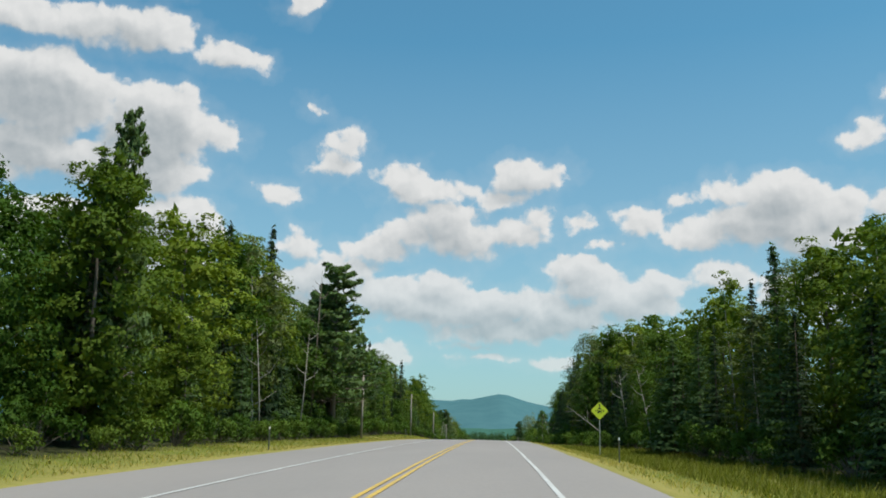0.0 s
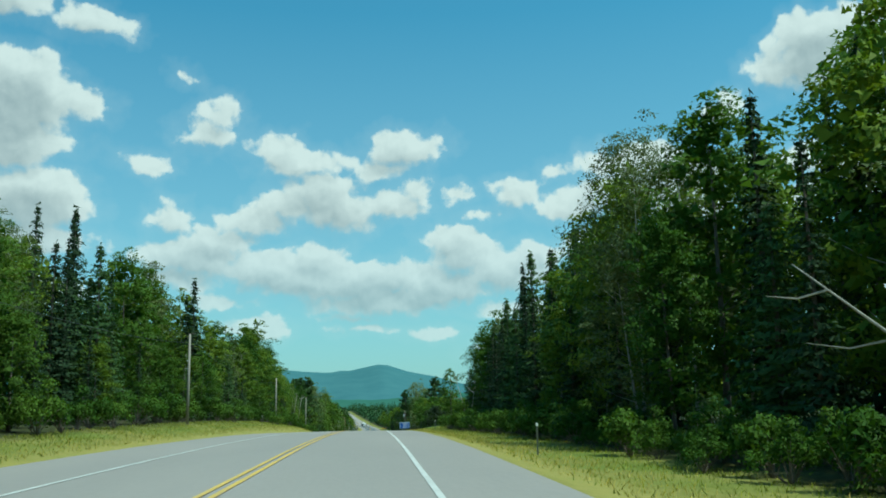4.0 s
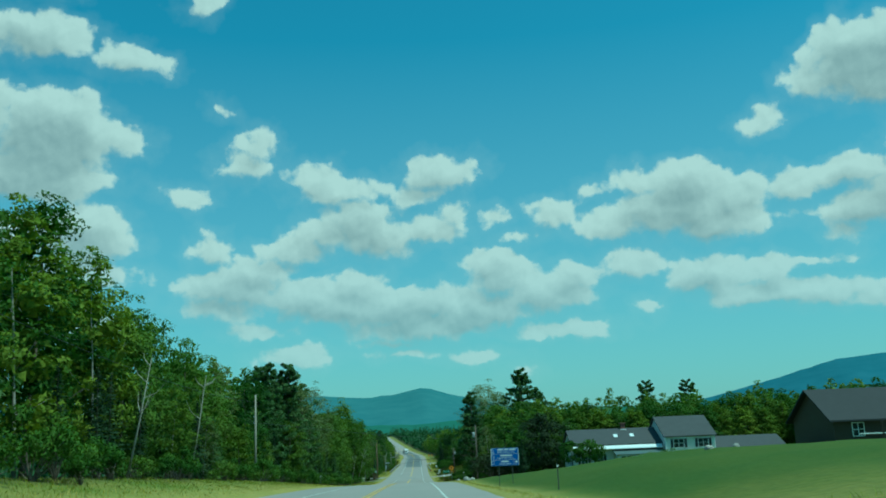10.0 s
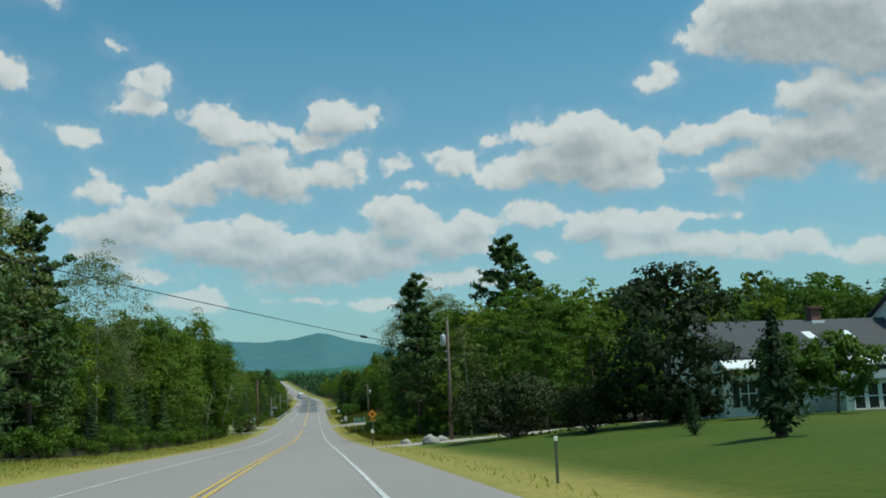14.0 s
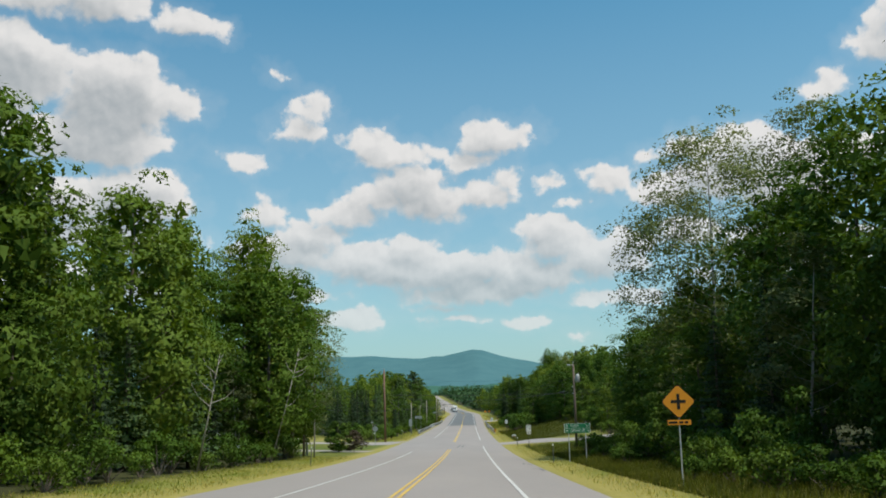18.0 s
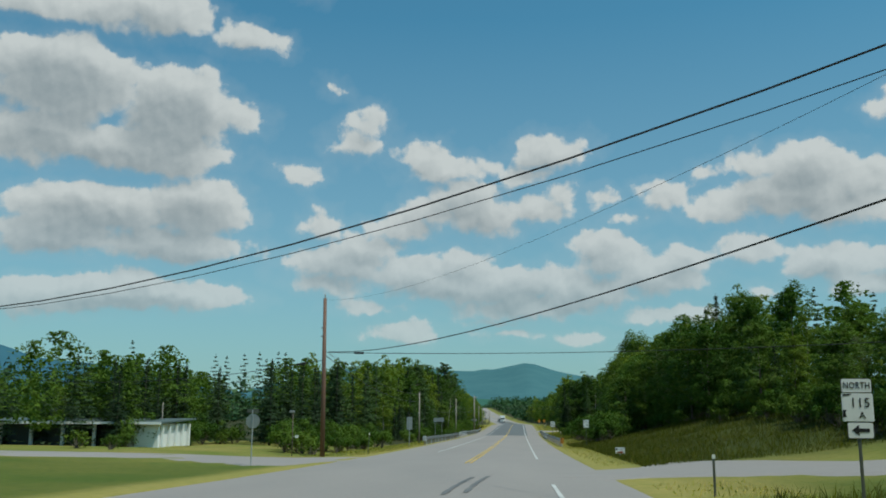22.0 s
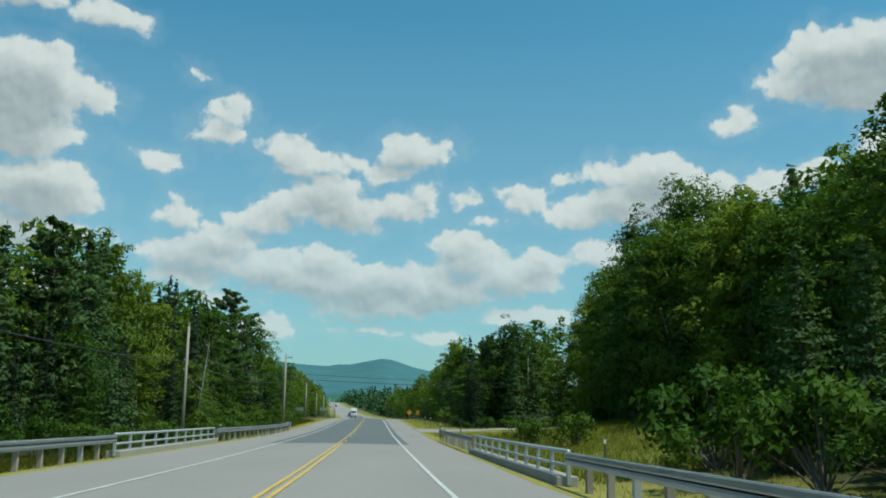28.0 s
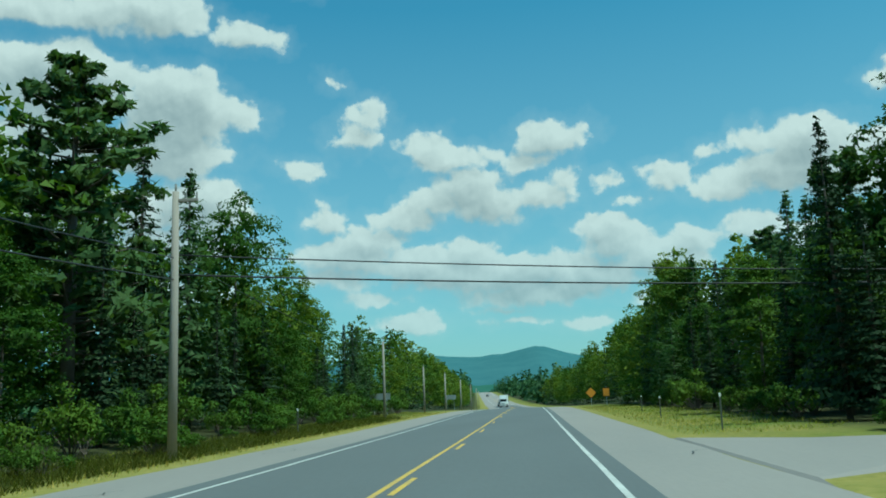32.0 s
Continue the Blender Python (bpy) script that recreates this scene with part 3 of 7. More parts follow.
cols = sorted({-4800, -3200, -2000, -1200, -700, -400, -250, -150, -100, -70, -50, -40, -32, -26, -22, -18, -16, -14.5, -13, -12, -11, -10, -9.4, -8.8, -8.2, -7.7, -7.3, -6.7, 5.4, 6.0, 6.4, 6.9, 7.5, 8.1, 8.8, 9.5, 10.3, 11.2, 12.2, 13.3, 14.5, 16, 18, 20, 23, 26, 30, 35, 40, 50, 60, 75, 100, 150, 250, 400, 700, 1200, 2000, 3200, 4800})
rows_y = list(np.arange(-150, 820, 4.0)) + list(np.arange(820, 2000, 20.0)) + list(np.arange(2000, 5100, 150.0))
cols_a = np.array(cols, float)


def sheet_z(X, Y):
    rough = 0.05 * np.sin(X * 1.3 + Y * 0.7) + 0.04 * np.sin(X * 0.6 - Y * 1.1)
    u = X - road_x(Y)
    return ground_z(X, Y) + rough * step(np.abs(u), 8.5, 12)


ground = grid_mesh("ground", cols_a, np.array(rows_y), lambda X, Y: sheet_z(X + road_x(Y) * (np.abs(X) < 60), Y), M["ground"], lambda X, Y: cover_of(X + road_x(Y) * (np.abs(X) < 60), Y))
for v in ground.data.vertices:
    if abs(v.co.x) < 60 and v.co.y > 820:
        v.co.x += float(road_x(v.co.y))
tagged(ground, "rolling verge, lawn and forest floor beside the highway", "ground", kind="structure")


# ---------------------------------------------------------------- road
def strip(name, left, right, lift, mat, ys, parent=None, across=2, crown=0.012):
    """A band along the road between two offsets (numbers or functions of y)."""
    verts, faces = [], []
    for y in ys:
        a, b = (f(y) if callable(f) else f for f in (left, right))
        for k in range(across):
            u = a + (b - a) * k / (across - 1)
            verts.append((float(road_x(y)) + u, y, float(road_z(y)) + lift - crown * abs(u) + 0.03))
    for i in range(len(ys) - 1):
        for k in range(across - 1):
            q = i * across + k
            faces.append((q, q + 1, q + across + 1, q + across))
    return mesh_object(name, verts, faces, mat, parent, smooth=True)


def spans(a, b, pace):
    return [a + (b - a) * i / max(1, round((b - a) / pace)) for i in range(max(1, round((b - a) / pace)) + 1)]


road_ys = spans(-150, 820, 5) + spans(840, 2300, 20)
road = strip("road", lambda y: EDGE_L - float(WIDE_L(y)) - 0.12 * math.sin(y * 0.9) * math.sin(y * 0.23), lambda y: EDGE_R + float(WIDE(y)) + 0.12 * math.sin(y * 0.8) * math.sin(y * 0.31), 0.0, M["asphalt"], road_ys, across=9)
tagged(road, "two-lane highway of worn light grey asphalt with wide shoulders", "road", kind="structure")
new_lane = strip("road_lane", -4.25, 4.15, 0.006, M["dark_asphalt"], spans(628, 820, 4) + spans(840, 1000, 20), across=5)
tagged(new_lane, "newer dark grey asphalt laid on both driving lanes", "road", kind="structure")


def paint(name, at, width, a, b, mat, label, wobble=0.006):
    ys = spans(a, min(b, 820), 3) + (spans(840, b, 20) if b > 840 else [])
    ob = strip(name, lambda y: at - width / 2 + wobble * math.sin(y * 0.37 + at), lambda y: at + width / 2 + wobble * math.sin(y * 0.37 + at), 0.011, mat, ys)
    return tagged(ob, label, "road marking", kind="structure")


paint("yellow_line", -0.11, 0.11, -150, 466, M["yellow"], "worn yellow centre line on grey asphalt")
paint("yellow_line", 0.13, 0.11, -150, 466, M["yellow"], "worn yellow centre line on grey asphalt")
paint("yellow_line", -0.11, 0.11, 496, 1600, M["yellow"], "worn yellow centre line on grey asphalt")
paint("yellow_line", 0.13, 0.11, 496, 628, M["yellow"], "worn yellow centre line on grey asphalt")
for k in range(28):
    a = 632 + 12.19 * k
    paint("yellow_dash", 0.15, 0.11, a, a + 3.05, M["yellow"], "broken yellow passing dash beside the solid line")
paint("white_line", 3.66, 0.12, -150, 478, M["white"], "faded white edge line of the highway")
paint("white_line", 3.66, 0.12, 505, 1600, M["white"], "faded white edge line of the highway")
paint("white_line", -3.66, 0.12, -150, 462, M["white"], "faded white edge line of the highway")
paint("white_line", -3.66, 0.12, 520, 1600, M["white"], "faded white edge line of the highway")


def side_road(name, points, width, mat, label, lift=0.02):
    """A lane over the land along points (x, y)."""
    line = []
    for (x0, y0), (x1, y1) in zip(points, points[1:]):
        n = max(1, int(math.hypot(x1 - x0, y1 - y0) / 2))
        line += [(x0 + (x1 - x0) * i / n, y0 + (y1 - y0) * i / n) for i in range(n)]
    line.append(points[-1])
    verts, faces = [], []
    for i, (x, y) in enumerate(line):
        a, b = line[max(i - 1, 0)], line[min(i + 1, len(line) - 1)]
        d = math.hypot(b[0] - a[0], b[1] - a[1])
        nx, ny = -(b[1] - a[1]) / d, (b[0] - a[0]) / d
        w = width(i / (len(line) - 1)) if callable(width) else width
        for k in range(-1, 6):
            s = (k / 4 - 0.5) * w
            if k in (-1, 5):
                s = (0.5 * w + 1.0) * (1 if k == 5 else -1)
            px, py = x + nx * s, y + ny * s
            on_road = EDGE_L - 0.3 < px < EDGE_R + 0.3
            base = float(road_z(py)) - 0.012 * abs(px) + 0.012 if on_road else gz(px, py) + (-0.12 if k in (-1, 5) else lift + 0.04 if i > 1 else lift if i else -0.12)
            verts.append((px, py, base))
    for i in range(len(line) - 1):
        for k in range(6):
            q = i * 7 + k
            faces.append((q, q + 7, q + 8, q + 1))
    ob = mesh_object(name, verts, faces, mat)
    return tagged(ob, label, "road", kind="structure")


side_road("side_road_west", [(-5.5, 499), (-12, 501), (-24, 500), (-40, 497), (-90, 490)], lambda f: 14 - 7.5 * min(1, f * 7), M["asphalt"], "grey asphalt side road joining the highway")
side_road("side_road_east", [(4.8, 489), (10, 486), (18, 478), (30, 470), (60, 462)], lambda f: 14 - 9 * min(1, f * 6), M["asphalt"], "narrow grey asphalt side road under the trees")
side_road("driveway", [(5.5, 351), (10, 350.5), (18, 347), (30, 350), (44, 348)], lambda f: 7 - 3.4 * min(1, f * 5), M["gravel"], "pale gravel driveway to the white house")
side_road("turnout", [(6.5, 677), (6.85, 677), (10, 677), (14, 677.4), (20, 677), (40, 678), (70, 680)], lambda f: 5 + 17 * max(0, 1 - f * 13) ** 1.2, M["asphalt"], "paved lane turning off the highway into the woods")
side_road("lawn_lane", [(-7.0, 466), (-14, 468), (-24, 469), (-36, 468)], lambda f: 5 - 2.6 * min(1, f * 4), M["asphalt"], "short driveway across the lawn of the stone-chimney house")

# ---------------------------------------------------------------- far hills
def hill_material(name, colour, second):
    return material(name, colour, 1.0, second=second, scale=0.012, fine=0.08, space="World", amount=0.9, spec=0.0)


def ridge(name, outline, dist, foot, mat, label):
    """A long wooded hill whose crest, at a distance, passes through (azimuth, height) pairs in degrees."""
    azs, els = np.array([o[0] for o in outline], float), np.array([o[1] for o in outline], float)
    n, rows_n = 140, 9
    verts, faces = [], []
    for i in range(n):
        a = azs[0] + (azs[-1] - azs[0]) * i / (n - 1)
        e = float(np.interp(a, azs, els)) + 0.035 * noise.noise((a * 1.7, 3.1, 0)) + 0.02 * noise.noise((a * 6, 1.1, 0))
        top = dist * math.tan(radians(e))
        for r in range(rows_n):
            f = r / (rows_n - 1)
            d = dist - foot * (1 - f) * (1 + 0.15 * noise.noise((a * 0.5, f * 2, 5.0)))
            z = 12 + top * (f ** 1.25) + top * 0.05 * noise.noise((a * 1.1, f * 4, 9.0)) * (1 - f)
            verts.append((d * math.tan(radians(a)), d, z))
    for i in range(n - 1):
        for r in range(rows_n - 1):
            q = i * rows_n + r
            faces.append((q, q + rows_n, q + rows_n + 1, q + 1))
    return tagged(mesh_object(name, verts, faces, mat, smooth=True), label, "hill", kind="structure")


# green of the woods with the blue haze of distance mixed into the base colour
far_hazed = hill_material("far_woods", (0.075, 0.165, 0.18), (0.055, 0.135, 0.155))
mid_hazed = hill_material("middle_woods_hazed", (0.055, 0.135, 0.1), (0.04, 0.11, 0.085))
left_hazed = hill_material("left_hill_woods_hazed", (0.055, 0.135, 0.18), (0.04, 0.11, 0.15))
ridge("backdrop_hill", [(-40, 0.8), (-16, 1.3), (-12.6, 2.1), (-9.7, 2.7), (-8.2, 2.78), (-7.0, 2.72), (-5.6, 2.74), (-4.2, 2.62), (-2.9, 2.52), (-2.2, 2.62), (-1.2, 2.66), (-0.5, 2.82), (0.0, 2.98), (0.7, 3.02), (1.2, 2.84), (2.2, 2.5), (3.6, 2.28), (5.0, 1.85), (8, 1.3), (14, 0.9), (40, 0.6)], 4600, 1500, far_hazed, "long wooded hill on the horizon, blue-green with painted haze")
ridge("backdrop_hill", [(-40, 0.5), (-12, 0.6), (-5, 0.95), (0, 0.85), (4, 1.1), (10, 1.5), (18, 1.2), (40, 0.8)], 3300, 900, mid_hazed, "low dark green wooded rise before the far hill, with painted haze")
ridge("backdrop_hill", [(-44, 3.9), (-34, 4.5), (-30.2, 4.5), (-28, 4.05), (-26.2, 3.3), (-23.4, 2.95), (-20.1, 2.5), (-17, 1.6), (-13, 0.8), (-8, 0.4)], 4300, 1500, left_hazed, "wooded mountain flank beyond the side road, blue with painted haze")
ridge("backdrop_hill", [(10, 0.5), (14, 1.2), (17, 1.75), (20.8, 2.75), (24, 3.75), (25.8, 3.95), (27.9, 4.2), (30.4, 4.3), (36, 4.2), (44, 3.6)], 4300, 1500, left_hazed, "wooded mountain behind the white house, blue with painted haze")

# ---------------------------------------------------------------- trees
def leaf_faces(pos, normal, length, width, rng, fold=0.25):
    """Pointed leaves or small sprays, a triangle each, at positions with facing directions."""
    n = len(pos)
    t = rng.normal(size=(n, 3))
    t -= (t * normal).sum(1)[:, None] * normal
    t /= np.linalg.norm(t, axis=1)[:, None] + 1e-9
    s = np.cross(normal, t)
    L, Wd = length[:, None], width[:, None]
    dip = normal * (fold * width)[:, None]
    v = np.stack([pos - t * L * 0.4 + s * Wd * 0.5 - dip, pos - t * L * 0.4 - s * Wd * 0.5 - dip, pos + t * L * 0.6], 1)
    return v.reshape(-1, 3)


def unit(v):
    return v / (np.linalg.norm(v, axis=1)[:, None] + 1e-9)


def crown_object(verts, mat, parent, name="crown", label="", normals=None):
    """Leaves as one mesh; with normals given, the sprays are lit like the rounded boughs that they cover."""
    ob = mesh_object(name, verts.tolist(), np.arange(len(verts)).reshape(-1, 3).tolist(), mat, parent, label)
    if normals is not None:
        ob.data.normals_split_custom_set_from_vertices(np.repeat(normals, 3, axis=0).tolist())
    return ob


def limbs_of(height, lean, rng, base_r, top, n_limbs, reach, mat, parent, low=0.3, rise=0.6, sides=6):
    """A tapered trunk with a few limbs, in one mesh."""
    bm = bmesh.new()
    pts = []
    for i in range(6):
        f = i / 5
        pts.append((lean[0] * f + 0.12 * math.sin(3 * f + rng.random()), lean[1] * f + 0.1 * math.cos(2.5 * f), -0.3 + (top + 0.3) * f))
    tube(bm, pts, [base_r * (1.25 - 0.25 * min(1, i)) * (1 - 0.16 * i) for i in range(6)], sides)
    for k in range(n_limbs):
        f = low + (0.95 - low) * (k + rng.random()) / n_limbs
        c = Vector(np.array(pts[0]) + (np.array(pts[-1]) - np.array(pts[0])) * f)
        a = rng.random() * math.tau
        r = reach * (1 - 0.55 * f) * (0.7 + 0.5 * rng.random())
        d = Vector((math.cos(a), math.sin(a), 0))
        tube(bm, [c, c + d * r * 0.5 + Vector((0, 0, r * rise * 0.4)), c + d * r + Vector((0, 0, r * rise))], [base_r * 0.36 * (1.1 - f), base_r * 0.22 * (1.1 - f), 0.015], 4, cap=False)
    return part("trunk", bm, mat, parent, smooth=True)


def broadleaf(seed, height, base, radius, clumps, leaves, leaf, mat, bark, label, name="leafy_tree", inner=620, lean=(0, 0), top_heavy=0.5, open_crown=0.0, trunk_r=0.16):
    rng = np.random.default_rng(seed)
    ob = thing(name, (0, 0, 0), label, "tree")
    limbs_of(height, lean, rng, trunk_r, height * 0.9, 18 if open_crown else 6, radius * 0.95, bark, ob, low=max(0.12, base / height))
    ch = height - base
    f = rng.random(clumps) ** (1.0 - 0.35 * top_heavy)
    prof = np.sin(np.clip(f * 0.9 + 0.08, 0, 1) * np.pi) ** 0.55
    a = rng.random(clumps) * math.tau
    rr = 1.08 * radius * prof * (0.35 + 0.65 * np.sqrt(rng.random(clumps)))
    cen = np.stack([rr * np.cos(a) + lean[0] * f, rr * np.sin(a) + lean[1] * f, base + ch * f], 1)
    cen[:, 2] += 0.05 * ch * rng.normal(size=clumps) * f
    cen[:, :2] *= 1 + 0.25 * np.sin(3 * a + f * 5)[:, None]
    size = radius * (0.2 + 0.2 * rng.random(clumps)) * (1 - 0.3 * f)
    idx = np.repeat(np.arange(clumps), leaves)
    away = unit(cen[idx] - np.array([0, 0, base + ch * 0.35]))
    d = unit(unit(rng.normal(size=(len(idx), 3)) + np.array([0, 0, 0.3])) + 0.5 * away)
    # each bough is a flattened spray that reaches outwards and dips at its tip
    out = np.stack([np.cos(a), np.sin(a), 0 * a], 1)[idx]
    reach = (d * out).sum(1)[:, None]
    off = (d + 0.45 * reach * out) * np.array([1, 1, 0.62]) * (size[idx] * (0.35 + 0.75 * np.sqrt(rng.random(len(idx)))))[:, None]
    off[:, 2] -= 0.25 * size[idx] * np.clip(reach[:, 0], 0, 1)
    pos = cen[idx] + off
    bulge = unit(0.9 * d + 0.5 * away + np.array([0, 0, 0.35]))
    nrm = unit(bulge + 0.5 * rng.normal(size=d.shape))
    ln = leaf * (0.6 + 0.8 * rng.random(len(idx)))
    v, nn = [leaf_faces(pos, nrm, ln, ln * 0.85, rng)], [unit(bulge + 0.35 * nrm)]
    if inner:
        k = rng.integers(0, clumps, inner)
        p = cen[k] * np.array([0.62, 0.62, 0.97]) + rng.normal(size=(inner, 3)) * radius * 0.1
        ll = np.minimum(leaf * 2.3, 0.5) * (1.0 + 0.5 * rng.random(inner))
        n2 = unit(rng.normal(size=(inner, 3)))
        v.append(leaf_faces(p, n2, ll, ll * 0.8, rng))
        nn.append(n2)
    crown_object(np.concatenate(v), mat, ob, normals=np.concatenate(nn))
    return ob


def spruce(seed, height, radius, whorls, mat, label, needle=0.42, bare=0.06, droop=0.28, per=8, steps=5):
    rng = np.random.default_rng(seed)
    ob = thing("spruce_tree", (0, 0, 0), label, "tree")
    bm = tube(bmesh.new(), [(0, 0, -0.3), (0.03, 0, height * 0.5), (0, 0.02, height)], [0.17, 0.1, 0.012], 6)
    part("trunk", bm, M["bark"], ob, smooth=True)
    P, N, L, W = [], [], [], []
    for i in range(whorls):
        f = bare + (1 - bare) * (i + 0.6 * rng.random()) / whorls
        z = height * f
        r = radius * (1 - f) ** 0.8 * (0.72 + 0.5 * rng.random()) + 0.1
        for k in range(max(4, int(per * (1 - 0.45 * f)))):
            a = rng.random() * math.tau
            rb = r * (0.7 + 0.45 * rng.random())
            d = np.array([math.cos(a), math.sin(a), 0])
            across = np.array([-d[1], d[0], 0])
            for s in range(steps):
                g = (s + 0.7) / steps
                c = d * rb * g + np.array([0, 0, z - droop * rb * g + 0.16 * rb * g * g])
                for side in (-1, 1):
                    P.append(c + across * side * 0.26 * rb * (1.05 - 0.75 * g) * (0.3 + 0.7 * rng.random()) + rng.normal(size=3) * 0.05)
                    N.append(d * (0.35 + 0.5 * g) + across * side * 0.25 + np.array([0, 0, 0.75]) + rng.normal(size=3) * 0.3)
                    l = needle * (0.7 + 0.6 * rng.random()) * (1.15 - 0.6 * f)
                    L.append(l)
                    W.append(l * 0.55)
    P.append(np.array([0, 0, height]))
    N.append(np.array([1.0, 0, 0]))
    L.append(0.5)
    W.append(0.16)
    P, N = np.array(P), unit(np.array(N))
    v = leaf_faces(P, N, np.array(L), np.array(W), rng, fold=0.35)
    rad = unit(P * np.array([1, 1, 0]) + 1e-6)
    crown_object(v, mat, ob, normals=unit(N + 0.7 * rad))
    return ob


def white_pine(seed, height, radius, levels, label, lean=0.0, one_sided=0.0, tufts=26):
    rng = np.random.default_rng(seed)
    ob = thing("pine_tree", (0, 0, 0), label, "tree")
    bm = tube(bmesh.new(), [(0, 0, -0.3), (lean * 0.4, 0, height * 0.5), (lean, 0, height * 0.97)], [0.26, 0.17, 0.03], 7)
    P, N, B, L = [], [], [], []
    for i in range(levels):
        f = 0.2 + 0.78 * (i + 0.5 * rng.random()) / levels
        r = radius * (1.1 - f) ** 0.65 * (0.55 + 0.6 * rng.random())
        for k in range(5 if f < 0.8 else 4):
            a = (k + 0.9 * rng.random()) * math.tau / 5 + i * 0.9
            rb = r * (0.7 + 0.5 * rng.random()) * (1 + one_sided * math.cos(a))
            d = np.array([math.cos(a), math.sin(a), 0])
            side = np.array([-d[1], d[0], 0])
            root = np.array([lean * f, 0, height * f + rng.normal() * 0.2])
            up = 0.1 + 0.55 * f * f
            tip = root + d * rb + np.array([0, 0, rb * up])
            tube(bm, [root, (root + tip) / 2 - np.array([0, 0, 0.05 * rb]), tip], [0.05, 0.035, 0.012], 4, cap=False)
            # plumes: brushes of needles that stand up along the outer part of the bough
            twigs = 7
            tg = 0.25 + 0.75 * rng.random(twigs) ** 0.8
            tw = rng.normal(size=twigs) * 0.24 * rb * (1.15 - 0.6 * tg)
            mid = root + (tip - root) * tg[:, None] + side * tw[:, None] + np.array([0, 0, 1.0]) * (0.1 * rb * rng.random(twigs))[:, None]
            j = rng.integers(0, twigs, tufts)
            e = unit(rng.normal(size=(tufts, 3)) + np.array([0, 0, 0.5]))
            P.append(mid[j] + e * (0.12 + 0.13 * rb * rng.random(tufts))[:, None] * np.array([1, 1, 0.7]))
            B.append(e + 0.45 * d + np.array([0, 0, 0.4]))
            N.append(e + 0.6 * rng.normal(size=(tufts, 3)))
            L.append(0.24 + 0.24 * rng.random(tufts))
    part("trunk", bm, M["bark"], ob, smooth=True)
    P, N, B, L = np.concatenate(P), unit(np.concatenate(N)), unit(np.concatenate(B)), np.concatenate(L)
    crown_object(leaf_faces(P, N, L * 1.3, L * 0.6, rng, 0.4), M["pine"], ob, normals=unit(B + 0.3 * N))
    return ob


def bush(seed, height, radius, leaves, leaf, mat, label, category="shrub", name="shrub"):
    rng = np.random.default_rng(seed)
    n_c = 16 if leaves < 3000 else 60
    f = rng.random(n_c) ** 0.8
    a = rng.random(n_c) * math.tau
    rr = radius * np.sqrt(1 - 0.8 * f * f) * rng.random(n_c) ** 0.5
    cen = np.stack([rr * np.cos(a), rr * np.sin(a), height * (0.15 + 0.7 * f)], 1)
    idx = rng.integers(0, n_c, leaves)
    d = unit(rng.normal(size=(leaves, 3)) + np.array([0, 0, 0.4]))
    pos = cen[idx] + d * (radius * 0.34 * (0.4 + 0.7 * rng.random(leaves)))[:, None]
    pos[:, 2] = np.maximum(pos[:, 2], 0.03)
    ln = leaf * (0.7 + 0.7 * rng.random(leaves))
    ob = thing(name, (0, 0, 0), label, category)
    bm = bmesh.new()
    for c in cen:
        tube(bm, [(0.02 * c[0], 0.02 * c[1], -0.1), (0.5 * c[0], 0.5 * c[1], 0.55 * c[2]), tuple(c)], [0.03, 0.022, 0.008], 4, cap=False)
    tagged(part("stem", bm, M["bark"], ob), kind="stuff")
    crown_object(leaf_faces(pos, unit(d + 0.6 * rng.normal(size=d.shape)), ln, ln * 0.75, rng), mat, ob, "foliage", normals=unit(d + 0.25 * rng.normal(size=d.shape) + np.array([0, 0, 0.3])))
    return ob


class Kind:
    """A kind of plant: the first one placed is the built one, the others are copies of it."""

    def __init__(self, ob, height):
        self.ob, self.height, self.used = ob, height, False

    def put(self, x, y, height, turn, z=None, wide=1.0, group="", lean=0.0):
        z = gz(x, y) if z is None else z
        if not self.used:
            self.used = True
            self.ob.matrix_basis = pose(x, y, z, 0, lean, turn)
            ob = self.ob
        else:
            k = height / self.height
            w = k * wide
            ob = copy_thing(self.ob, pose(x, y, z, 0, lean, turn) @ Matrix.Diagonal((w, w, k, 1)))
        if group:
            ob["group"] = group
        return ob


B, S = M["bark"], M["birch"]
LEAFY = [
    Kind(broadleaf(11, 13, 1.9, 3.2, 150, 60, 0.18, M["maple"], B, "tall maple with a dense green crown in the roadside woods", "maple_tree"), 13),
    Kind(broadleaf(12, 12, 1.2, 2.6, 150, 58, 0.175, M["bright"], B, "young leafy tree with yellow-green leaves down to the grass", "leafy_tree", top_heavy=0.0), 12),
    Kind(broadleaf(13, 14, 2.4, 2.7, 145, 58, 0.175, M["maple"], B, "slender broadleaf tree with a full green crown", "maple_tree", lean=(0.6, 0.2)), 14),
    Kind(broadleaf(14, 11, 1.0, 2.8, 150, 58, 0.175, M["shrub"], B, "bushy broadleaf tree at the edge of the woods", "leafy_tree", top_heavy=-0.4), 11),
    Kind(broadleaf(15, 14, 2.4, 2.4, 90, 54, 0.17, M["aspen"], S, "pale-trunked birch with a light grey-green crown", "birch_tree", inner=140, open_crown=1, trunk_r=0.1, lean=(0.9, -0.4)), 14),
    Kind(broadleaf(16, 12, 1.8, 2.2, 96, 60, 0.18, M["bright"], S, "narrow young birch with bright leaves", "birch_tree", inner=260, trunk_r=0.09, lean=(-0.5, 0.4), top_heavy=-0.2), 12),
]
